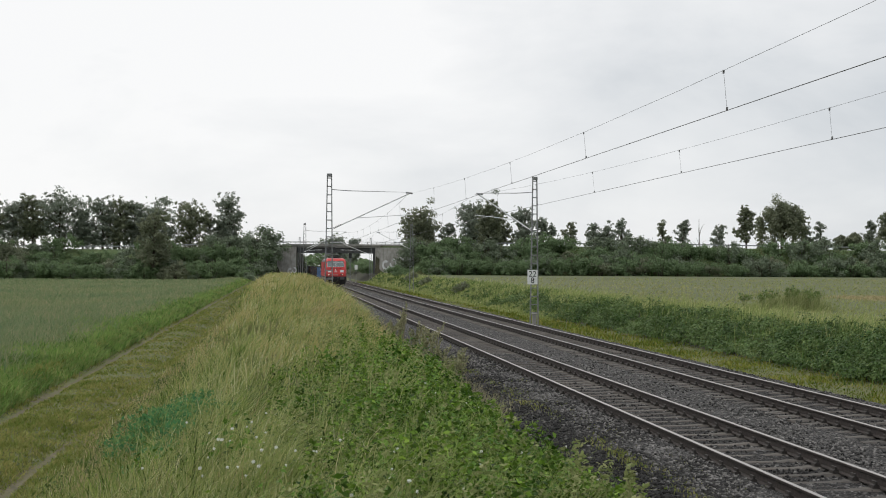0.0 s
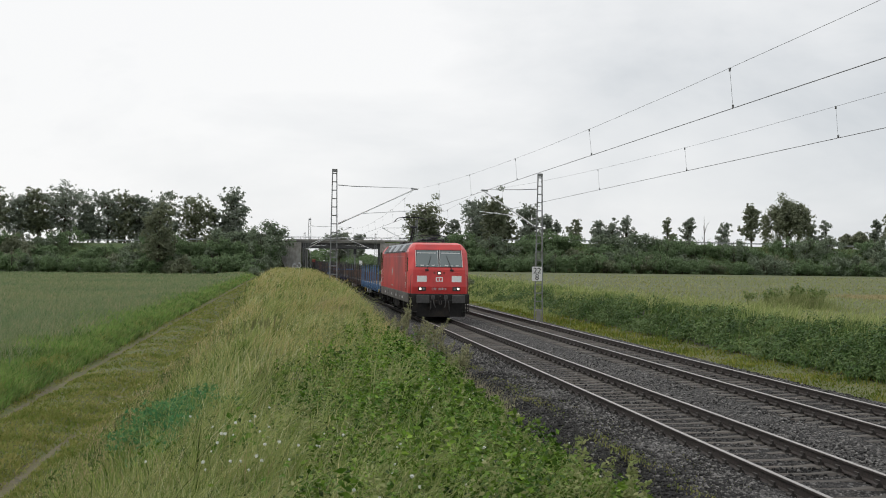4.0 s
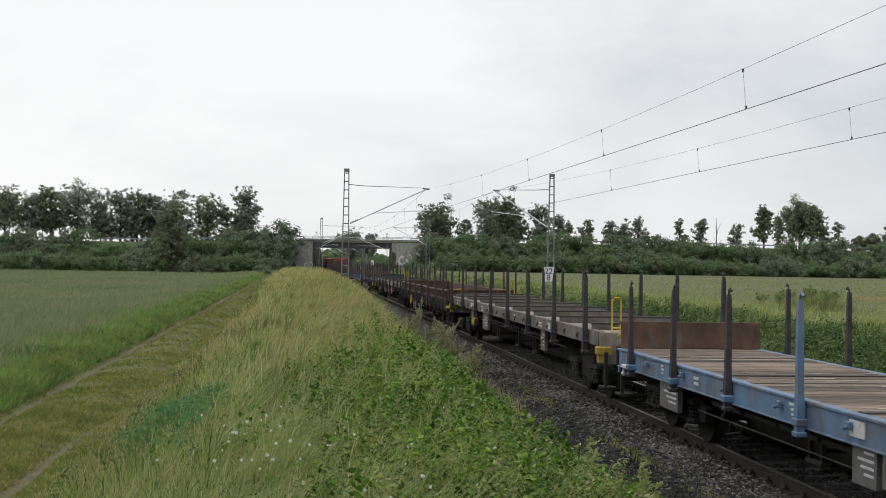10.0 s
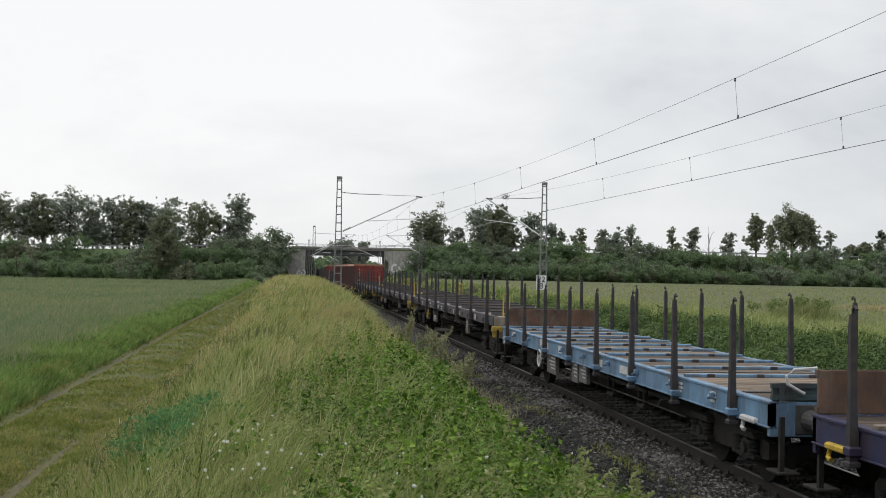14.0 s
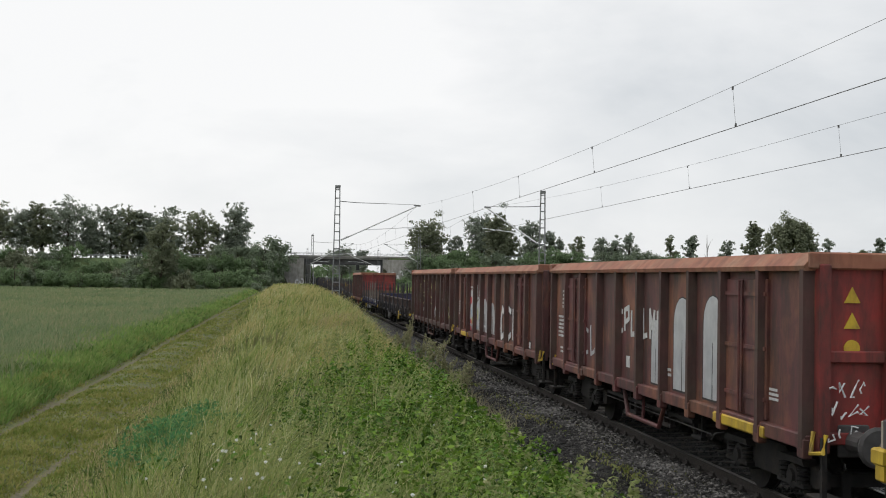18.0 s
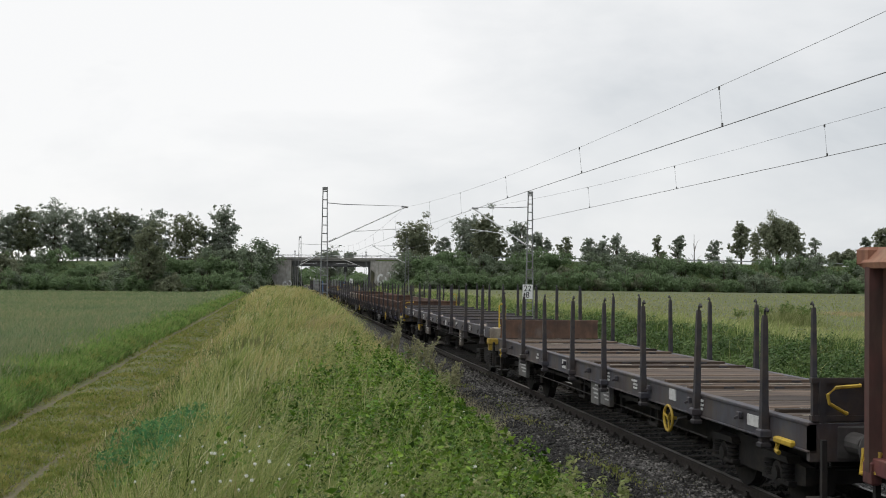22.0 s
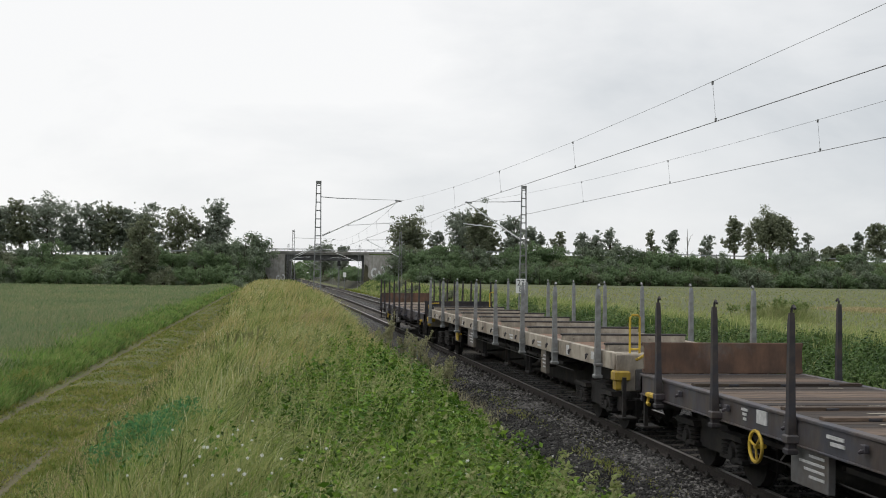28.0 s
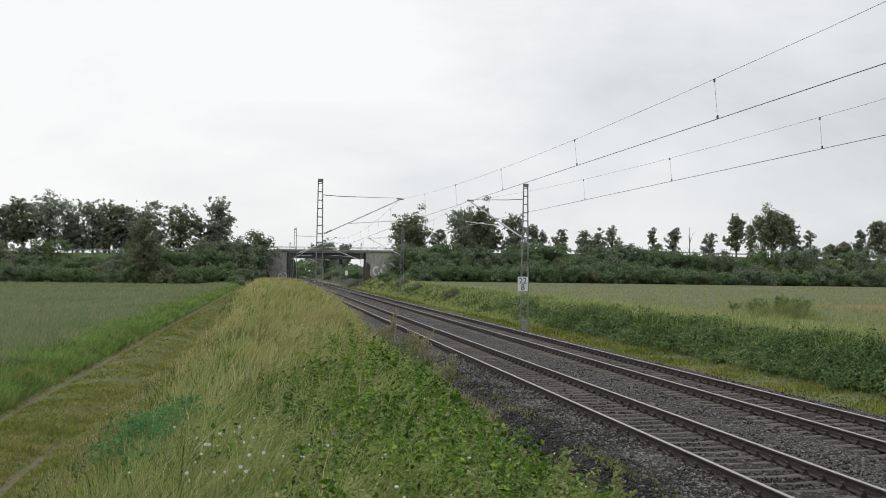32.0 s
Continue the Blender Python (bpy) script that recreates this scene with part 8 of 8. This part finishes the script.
# far side of the line: mossy strip, brambles, tall grass, ripe field
n = 20000
y = near_y(n, 20, 235, 0.7)
x = R.uniform(6.5, 9.3, n)
blades("strip_grass", x, y, R.uniform(0.05, 0.18, n) * (0.35 + wave(x, y, 0.8)) * (0.5 + ease((x - 6.5) / 1.2)), 0.01 + 0.0008 * y, lean(n, 0, 0.5), G_STRIP, "yellow-green mossy grass strip beside the ballast", "grass")
n = 1500
y = near_y(n, 20, 228, 0.6)
x = 9.35 + np.abs(R.normal(0, 1.5, n))
keep = (x < 13.6) & (R.uniform(0, 1, n) > 0.8 * ease((y - 75) / 30)) & (0.75 * wave(x, y, 0.42, 2.2) + 0.45 * (1 - ease((x - 10.2) / 2.6)) > R.uniform(0.1, 0.75, n))
x, y = x[keep], y[keep]
r = R.uniform(0.35, 0.80, len(x)) * (1 + 0.003 * y)
h = (0.20 + 1.10 * wave(x, y, 0.62, 0.8) * (0.4 + 0.6 * wave(x, y, 0.23, 1.7))) * R.uniform(0.65, 1.2, len(x)) * np.clip((x - 8.7) / 1.1, 0.5, 1)
pale = wave(x, y, 0.55, 3.3) + R.normal(0, 0.12, len(x)) > 0.60
dome_leaves("bramble_thicket", x[~pale], y[~pale], r[~pale], h[~pale], 105, 0.052 * (1 + 0.008 * y[~pale]), G_BRAMBLE, "dark green bramble thicket along the far bank", "brambles", sprigs=9, long=1.5)
dome_leaves("nettle_thicket", x[pale], y[pale], r[pale], h[pale] * 0.85, 105, 0.046 * (1 + 0.008 * y[pale]), G_NETTLE, "lighter green nettles among the brambles", "weeds", sprigs=9, long=2.0)
n = 34000
y = near_y(n, 24, 235, 0.6)
x = np.where(R.uniform(0, 1, n) < 0.75, 12.4 + R.normal(0, 1.2, n), 9.2 + np.abs(R.normal(0, 2.4, n)))
blades("far_bank_grass", x, y, R.uniform(0.22, 0.62, n) * (0.4 + 0.9 * wave(x, y, 0.45, 3.0)), 0.010 + 0.0008 * y, lean(n, 0.15, 0.35), G_BANKSIDE, "tall green grass among the brambles", "grass")
n = 16000
y = near_y(n, 70, 232, 0.6)
x = R.uniform(8.3, 13.5, n)
blades("lush_pale_grass", x, y, R.uniform(0.25, 0.7, n) * (0.5 + 0.6 * wave(x, y, 0.35, 0.6)) * np.clip((x - 7.9) / 1.0, 0.3, 1), 0.010 + 0.0009 * y, lean(n, 0.25, 0.4), G_PALE, "pale green grass on the far bank", "grass")
n = 8000
y = near_y(n, 24, 200, 0.6)
x = 13.3 + R.normal(0, 1.3, n)
keep = wave(x, y, 0.35, 1.5) > 0.25
x, y = x[keep], y[keep]
blades("pale_grass", x, y, R.uniform(0.4, 0.95, len(x)), 0.005 + 0.0005 * y, lean(len(x), 0.35, 0.35), G_PALE, "pale seeding grass at the field edge", "grass")
n = 30000
y = near_y(n, 30, 190, 0.5)
x = 14 + R.uniform(0, 1, n) * (0.60 * y + 2)
blades("ripe_field_crop", x, y, R.uniform(0.12, 0.24, n), 0.006 + 0.0009 * y, lean(n, 0.2, 0.4), G_RIPE, "pale ripening crop in the far field", "crop")
n = 2600
x, y = 19.4 + R.normal(0, 1.35, n), 60.4 + R.normal(0, 0.8, n)
blades("far_weed_clump", x, y, R.uniform(0.4, 1.4, n) * np.exp(-((x - 19.6) / 2.6) ** 2), 0.018, lean(n, 0.25, 0.45), G_FEATHER, "clump of wispy olive weeds at the edge of the far field", "weeds")
for k, (dx, dy, tl) in enumerate(((17.9, 60.5, 1.2), (18.6, 60.9, 1.4), (19.2, 60.0, 1.6), (19.9, 60.8, 1.6), (20.6, 60.4, 1.5), (21.4, 61.0, 1.3), (17.2, 61.0, 1.1), (20.2, 59.7, 1.2))):
    weed("tall_weed", "tall wispy olive weed at the edge of the far field", (dx, dy, float(height(dx, dy))), tl * 0.85, G_DOCK, G_BANKSIDE, 15, 0.06, 0.4, 60 + k)

n = 2600
x, y = 36.5 + R.normal(0, 1.9, n), 81.0 + R.normal(0, 3.2, n)
blades("flattened_crop", x, y, R.uniform(0.15, 0.35, n), 0.05, lean(n, 0.6, 0.4), G_LODGED, "patch of flattened tan crop in the far field", "crop")

# ---- shrubs and trees ----


def ball(rng, n):
    """Points in a unit ball, thicker towards its skin."""
    d = rng.normal(size=(n, 3))
    d /= np.linalg.norm(d, axis=1)[:, None]
    return d * rng.uniform(0, 1, (n, 1)) ** 0.5


def tuft_leaves(rng, cen, rad, n, size, up=0.5):
    """n leaves spread over clumps (centres, half-axes), facing outwards and up; returns vertices and faces."""
    i = rng.choice(len(cen), n, p=(rad[:, 0] ** 2) / np.sum(rad[:, 0] ** 2))
    d = ball(rng, n)
    c = cen[i] + d * rad[i]
    nrm = d + [0, 0, up] + rng.normal(0, 0.32, (n, 3))
    nrm /= np.linalg.norm(nrm, axis=1)[:, None] + 1e-9
    t = np.cross(nrm, rng.normal(size=(n, 3)))
    t /= np.linalg.norm(t, axis=1)[:, None] + 1e-9
    u = np.cross(nrm, t)
    w = (size * rng.uniform(0.65, 1.35, n))[:, None]
    v = np.empty((n, 4, 3))
    v[:, 0], v[:, 2] = c - t * w * 0.7, c + t * w * 0.7
    v[:, 1], v[:, 3] = c + u * w * 0.5, c - u * w * 0.5
    k = np.arange(n)[:, None] * 4
    return v, np.concatenate([k + [0, 1, 2], k + [0, 2, 3]])


def shrub_mesh(k, r, tall, n, material):
    rng = np.random.default_rng(100 + k)
    m = 30
    cen = np.stack([rng.normal(0, r * 0.46, m), rng.normal(0, r * 0.40, m), np.zeros(m)], -1)
    cen[:, 2] = tall * rng.uniform(0.10, 0.82, m) * np.clip(1.15 - 0.5 * np.hypot(cen[:, 0], cen[:, 1]) / r, 0.4, 1)
    size = rng.uniform(0.55, 1.15, (m, 1)) * [r * 0.32, r * 0.32, tall * 0.19]
    v, f = tuft_leaves(rng, cen, size, n, 0.25)
    v[:, :, 2] = np.abs(v[:, :, 2])
    return fast_mesh("foliage", v.reshape(-1, 3), f, [material])


def shrub(k, r, tall, n, material, label):
    s = thing("shrub", label, "shrub", "shrubs on the embankment")
    stems = Build()
    rng = random.Random(k)
    for i in range(5):
        a, b = rng.uniform(-r, r) * 0.4, rng.uniform(-r, r) * 0.4
        stems.tube([(a * 0.2, b * 0.2, -0.4), (a * 0.6, b * 0.6, tall * 0.4), (a, b, tall * 0.8)], (0.08, 0.05, 0.02), 5)
    part("stem", stems, M_BARK, s)
    part("foliage", shrub_mesh(k, r, tall, n, material), None, s)
    return s


KINDS = [shrub(0, 3.0, 3.3, 1500, G_SHRUB, "dense dark green shrub on the embankment"), shrub(1, 3.7, 4.2, 1900, G_SHRUB, "broad dark green shrub on the embankment"),
         shrub(2, 2.7, 2.7, 1250, G_SHRUB2, "greyish green willow shrub on the embankment"), shrub(3, 3.4, 5.0, 2000, G_SHRUB2, "tall greyish green willow shrub on the embankment"),
         shrub(4, 2.8, 3.7, 1500, G_TREE2, "olive green shrub on the embankment")]
rs = random.Random(5)


def plant_shrub(kind, s, d, size=1.0, first=[0] * 5):
    x, y = rd(s, d, 0)[:2]
    m = pose(x, y, float(height(x, y)) - 0.1, 0, 0, rs.uniform(0, 360)) @ Matrix.Diagonal((size, size, size * rs.uniform(0.85, 1.15), 1))
    if first[kind]:
        copy_thing(KINDS[kind], m)
    else:
        first[kind] = 1
        KINDS[kind].matrix_basis = m


def outside(s):
    return s < GAP_A - 3.5 or s > GAP_B + 9.0


for k in range(5):
    plant_shrub(k, -30 - 9 * k, -17.0)
s = -84.0
while s < 150:
    if outside(s):
        for d, chance in ((-19.0, 0.97), (-15.2, 0.92), (-11.5, 0.85 if s < 40 else 0.62), (-8.4, 0.75 if s < 40 else 0.35)):
            open_slope = 78 < s < 120
            if rs.random() < chance * (0.75 if open_slope and d > -17 else 1):
                plant_shrub(rs.choice((0, 0, 1, 1, 2, 3, 4) if s < 40 else (0, 1, 1, 3, 4)), s + rs.uniform(-1, 1), d + rs.uniform(-0.9, 0.9), rs.uniform(0.75, 1.1))
    s += 3.1
# tall willows against the bridge
for s, d, k, q in ((-12.2, -9.5, 3, 1.2), (-13.2, -9.0, 3, 1.45), (15.8, -8.3, 3, 0.75), (17.6, -9.5, 3, 0.95), (18.8, -8.5, 3, 1.1), (20.5, -10.5, 1, 1.0), (16.4, -11.5, 0, 0.55), (-12.5, -9.5, 2, 1.15), (-15.0, -8.5, 2, 1.2), (-17.5, -8.0, 2, 1.1), (-20.0, -8.0, 2, 1.3), (-13.5, -13.5, 3, 1.1), (-16.5, -13, 1, 1.1), (22.5, -11, 1, 1.0), (24.5, -14, 1, 1.15), (27, -9.5, 0, 1.1), (23.0, -17.5, 0, 0.9),
                   (44, -8.5, 1, 1.0), (62, -9, 3, 1.05), (66, -9, 3, 1.1), (70, -9.5, 1, 1.1)):
    plant_shrub(k, s, d, q)
# undergrowth beneath the trees behind the road
for s in np.arange(-76, -14, 3.0):
    if rs.random() < 0.85:
        plant_shrub(rs.choice((0, 1, 1, 4)), float(s) + rs.uniform(-1, 1), 10.5 + rs.uniform(-1, 1.5), rs.uniform(0.8, 1.1))
for s in np.arange(17, 47, 3.4):
    if rs.random() < 0.6:
        plant_shrub(rs.choice((0, 1, 4)), float(s) + rs.uniform(-1, 1), 10.5 + rs.uniform(-1, 1.5), rs.uniform(0.65, 0.9))
# low bushes between the line and the field, towards the bridge
for x, y, k, q in ((10.6, 118, 4, 0.35), (11.4, 171, 4, 0.38), (11.8, 196, 0, 0.42), (13.8, 222, 0, 0.7), (10.9, 150, 4, 0.33), (-13.0, 205, 2, 0.6), (-14.0, 222, 0, 0.6), (11.5, 268, 0, 0.7), (12.5, 282, 1, 0.8), (10.8, 296, 4, 0.7), (14.0, 310, 1, 0.9), (11.0, 330, 0, 0.9), (13.5, 350, 1, 0.9), (9.8, 366, 4, 0.8), (17.5, 300, 3, 0.8), (21.0, 330, 1, 1.0), (-8.0, 300, 1, 0.8), (-8.5, 330, 0, 0.9), (-8.0, 360, 1, 0.9)):
    copy_thing(KINDS[k], pose(x, y, float(height(x, y)) - 0.1, 0, 0, 40 * k) @ Matrix.Diagonal((q, q, q, 1)))


n = 15000
s, d = R.uniform(30, 160, n), R.uniform(-18.5, -6.5, n)
p = [rd(u, v, 0) for u, v in zip(s, d)]
x, y = np.array([q[0] for q in p]), np.array([q[1] for q in p])
blades("embankment_grass", x, y, R.uniform(0.25, 0.9, n) * (0.4 + 0.9 * wave(x, y, 0.5, 1.0)), 0.22, lean(n, 0.2, 0.5), G_SLOPE, "rough green and brownish grass on the road embankment", "grass")


def tree(x, top, r, y, seed, kind="broad"):
    rng = np.random.default_rng(300 + seed)
    z0 = float(height(x, y)) - 0.2
    tall = top - z0
    olive = seed % 4 == 1 or y < 250
    t = thing("tree", {"broad": "leafy dark green broad-crowned tree", "thin": "slender sparse dark green tree", "round": "dense dark green round-crowned tree", "weeping": "large dark green tree with drooping branches", "bare": "bare dead grey tree"}[kind] + (" on the embankment" if y < 250 else " behind the embankment road"), "tree", "trees along the road", at=(x, y, z0))
    wood = Build()
    lean_x = rng.uniform(-0.04, 0.04) * tall
    rad = max(0.12, tall * 0.017) * (0.62 if kind == "bare" else 1)
    wood.tube([(0, 0, -0.3), (lean_x * 0.3, 0, tall * 0.3), (lean_x * 0.7, 0.1, tall * 0.6), (lean_x, 0.1, tall * 0.92)], (rad * 1.3, rad, rad * 0.7, rad * 0.2), 8)
    clumps = []
    nb = 13 if kind == "bare" else int(np.clip(16 + r * 6, 20, 54))
    for i in range(nb):
        u = rng.uniform(0.22, 0.98) if kind != "weeping" else rng.uniform(0.35, 0.97)
        wide = r * math.sqrt(max(0.05, 1 - ((u - 0.62) / 0.46) ** 2)) if kind != "thin" else r * 1.35 * (1.15 - 0.8 * u)
        if kind == "round":
            u = rng.uniform(0.34, 0.86)
        if kind == "weeping":
            u = rng.uniform(0.58, 0.86)
            wide = r * math.sqrt(max(0.08, 1 - ((u - 0.60) / 0.40) ** 2))
        a = rng.uniform(0, 2 * math.pi)
        q = wide * rng.uniform(0.32, 0.80)
        end = Vector((lean_x * u + q * math.cos(a), q * math.sin(a), tall * u))
        root = Vector((lean_x * u * 0.8, 0.05, tall * max(0.2, u - 0.16)))
        mid = root.lerp(end, 0.55) + Vector((0, 0, 0.03 * tall))
        wood.tube([root, mid, end], (rad * 0.42, rad * 0.25, rad * 0.08), 5)
        clumps.append(np.array(end))
        if q > r * 0.5:
            clumps.append(np.array(mid))
    part("trunk", wood, M_BARK if kind != "bare" else M_GREYP, t)
    if kind == "bare":
        return
    if x < -15:
        for i in range(9):
            a, q = rng.uniform(0, 2 * math.pi), r * rng.uniform(0.2, 0.8)
            clumps.append(np.array((q * math.cos(a), q * math.sin(a), tall * rng.uniform(0.30, 0.50))))
    if kind == "round":
        for p in ball(rng, 46):
            clumps.append(np.array((lean_x + p[0] * r * 0.78, p[1] * r * 0.78, tall * (0.60 + 0.33 * p[2]))))
    if kind == "weeping":
        # a rounded top and curtains of hanging twigs about it
        for p in ball(rng, 40):
            clumps.append(np.array((lean_x + p[0] * r * 0.66, p[1] * r * 0.66, tall * (0.76 + 0.17 * p[2]))))
        for a in rng.uniform(0, 2 * math.pi, 13):
            q = r * rng.uniform(0.62, 0.86)
            for v in np.arange(rng.uniform(0.34, 0.58), 0.74, 0.05):
                clumps.append(np.array((lean_x + q * math.cos(a), q * math.sin(a), tall * v)))
    clumps += [np.array((lean_x, 0, tall * v)) for v in ((0.5, 0.66, 0.8) if kind in ("round", "weeping") else (0.5, 0.66, 0.8, 0.9))]
    clumps = np.array(clumps)
    # leafy sprays about the end of every limb, closed up towards the middle of the crown
    tw = 7 if kind != "thin" else 5
    spread = min(r * 0.20, 1.0) * (0.62 if kind == "weeping" else 1)
    off = np.clip(rng.normal(0, 1, (len(clumps) * tw, 3)), -1.5, 1.5) * [spread, spread, spread * 0.85]
    cen = np.repeat(clumps, tw, axis=0) + off
    rad = rng.uniform(0.35, 1.0, (len(cen), 1)) * np.array([[0.62, 0.62, 0.50]]) * (0.80 + 0.07 * r)
    inner = rng.normal(0, 1, (int(6 + 3 * r), 3)) * [r * 0.34, r * 0.34, tall * 0.13] + [lean_x * 0.6, 0, tall * (0.68 if kind != "weeping" else 0.72)]
    cen = np.concatenate([cen, inner])
    rad = np.concatenate([rad, np.full((len(inner), 3), 0.18 * r + 0.2) * [1, 1, 0.8]])
    if kind == "weeping":
        rad[:, 2] *= 1.5
    big = kind == "weeping"
    n = int(np.clip(np.sum(rad[:, 0] ** 2) * 90, 1200, 12000 if big or kind == "round" else 7500))
    v, f = tuft_leaves(rng, cen, rad, n, 0.38 if big else 0.27 + 0.006 * r)
    part("crown", fast_mesh("crown", v.reshape(-1, 3), f, [G_TREE2 if olive else G_TREE]), None, t)


TREES_LEFT = ((-66.4, 16.5, 4.7, 272), (-62, 17.8, 4.4, 272), (-56.5, 19.4, 6.2, 272), (-51.3, 15.1, 3.4, 272), (-47.1, 17.6, 5.2, 272), (-43.5, 17.4, 3.9, 272), (-39.8, 16.6, 3.6, 272),
              (-35.2, 17.8, 4.9, 272), (-32.9, 13.7, 3.7, 242), (-27.8, 17.2, 5.4, 272), (-23.6, 14.1, 2.3, 272), (-19.3, 19, 4.1, 272), (-21.5, 13.1, 2.3, 272), (-72, 17.2, 5.0, 272))
TREES_MID = ((10.8, 14.4, 5.6, 420), (9.2, 13.4, 4.4, 500), (16.4, 11.6, 2.7, 400), (23.6, 17.7, 5.5, 272), (30.2, 13.0, 2.4, 272), (37.0, 19.0, 5.0, 272), (34.9, 15.9, 3, 243), (42.7, 16.7, 3.1, 272),
             (49, 16.8, 3.6, 272), (53, 14.2, 2.3, 272), (55.4, 13, 1.6, 272), (59.7, 13.4, 2.6, 272), (66, 12.9, 2.8, 272), (68.5, 13.5, 2.1, 272), (71.8, 14.1, 2.6, 272))
TREES_RIGHT = ((82.3, 13.8, 2.0, 272), (86.7, 14.4, 2.3, 272), (96.2, 13.0, 2.5, 272), (92.3, 16.3, 2.6, 246), (111.5, 20.0, 6.6, 272), (117.8, 12.6, 2.4, 272), (121.8, 13.5, 2.6, 272),
               (114.0, 9.6, 1.9, 246), (116.1, 10.3, 2.1, 244), (134.5, 14.3, 2.5, 272), (126.3, 15.0, 3.6, 246), (147.0, 16.4, 4.4, 272))
for i, row in enumerate(TREES_LEFT + TREES_MID + TREES_RIGHT):
    kind = "weeping" if row[2] > 6.5 else "thin" if row[2] < 2.7 else "round" if row in TREES_MID and row[2] > 4.5 else "broad"
    tree(*row, i, kind)
tree(89.8, 15.4, 2.3, 268, 77, "bare")

# distant woods beyond the bridge
n = 8200
x = R.uniform(-60, 110, n)
y = R.uniform(470, 520, n)
z = R.uniform(0, 1, n) ** 0.7 * (5.4 + 2.8 * np.sin(x * 0.13) * np.sin(x * 0.047 + 1))
leaves("distant_woods", np.stack([x, y, z], -1), R.uniform(0.8, 1.8, n), G_SHRUB, "distant dark green woods beyond the bridge", "woods")

# ---- loose ballast stones where the bed lies open to view ----
n = 64000
y = near_y(n, 9.0, 42, 1.1)
x = np.where(R.uniform(0, 1, n) < 0.63, R.uniform(-4.0, -0.85, n), R.uniform(-0.85, 6.9, n))
zz = np.maximum(np.interp(x, [p[0] for p in prof], [p[1] for p in prof]), np.where(x < -2.6, height(x, y), -9))
s = R.uniform(0.015, 0.036, n) * (1 + 0.008 * y) * np.where(x < -1.0, 1.15, 1.0)
for off in (-GAUGE, GAUGE, SPACING - GAUGE, SPACING + GAUGE):
    s[np.abs(x - off) < 0.09] = 0
# sleepers stay clear
on = (((x > -0.95) & (x < 1.32)) | (np.abs(x - SPACING) < 1.32)) & (np.abs(((y - 4.0 + 0.3) % 0.6) - 0.3) < 0.085)
keep = (s > 0) & ~on
x, y, zz, s = x[keep], y[keep], zz[keep], s[keep]
n = len(x)
octa = np.array([(1, 0, 0), (-1, 0, 0), (0, 1, 0), (0, -1, 0), (0, 0, 1), (0, 0, -1)], float)
jit = R.uniform(0.65, 1.35, (n, 6, 1))
rot_a = R.uniform(0, np.pi, n)
v = octa[None] * jit
ca, sa = np.cos(rot_a)[:, None], np.sin(rot_a)[:, None]
vx, vy = v[..., 0] * ca - v[..., 1] * sa, v[..., 0] * sa + v[..., 1] * ca
tilt = R.uniform(-0.8, 0.8, n)[:, None]
vz = v[..., 2] * 0.75
vx, vz = vx * np.cos(tilt) - vz * np.sin(tilt), vx * np.sin(tilt) + vz * np.cos(tilt)
pos = np.stack([x[:, None] + vx * s[:, None], y[:, None] + vy * s[:, None], zz[:, None] + vz * s[:, None] + 0.006], -1)
fo = np.array([(0, 2, 4), (2, 1, 4), (1, 3, 4), (3, 0, 4), (2, 0, 5), (1, 2, 5), (3, 1, 5), (0, 3, 5)])
ff = (np.arange(n)[:, None, None] * 6 + fo[None]).reshape(-1, 3)
low = x + R.normal(0, 0.22, n) < -1.85
pale = R.uniform(0, 1, n) < np.where(low, 0.04, np.where((x > 1.3) & (x < SPACING - 1.3), 0.58, np.where(x < -1.0, 0.26, 0.18)))
shade = np.where(pale, 1, np.where(low, 2, 0))
tagged(new("ballast_stones", fast_mesh("ballast_stones", pos.reshape(-1, 3), ff, [M_STONE, M_STONE_L, M_STONE_D], np.repeat(shade, 8))), "loose grey crushed stones of the ballast bed", "stones", kind="stuff")


def motions():
    """The train runs past, slowing a little; distance of the engine's front along the line at each time."""
    run = [(0.0, 165.5), (1.0, 140.0), (2.0, 112.5), (3.0, 84.6), (3.5, 70.8), (4.5, 43.5), (5.5, 16.4), (6.0, 3.4)]
    run += [(t, 154.95 - 25.3 * t) for t in (7.0, 8.0, 10.0, 12.0, 16.0, 20.0, 24.0, 28.0, 30.0, 32.0)]
    for ob, back in TRAIN:
        walk(ob, [(t, pose(0, y + back, 0)) for t, y in run])


motions()
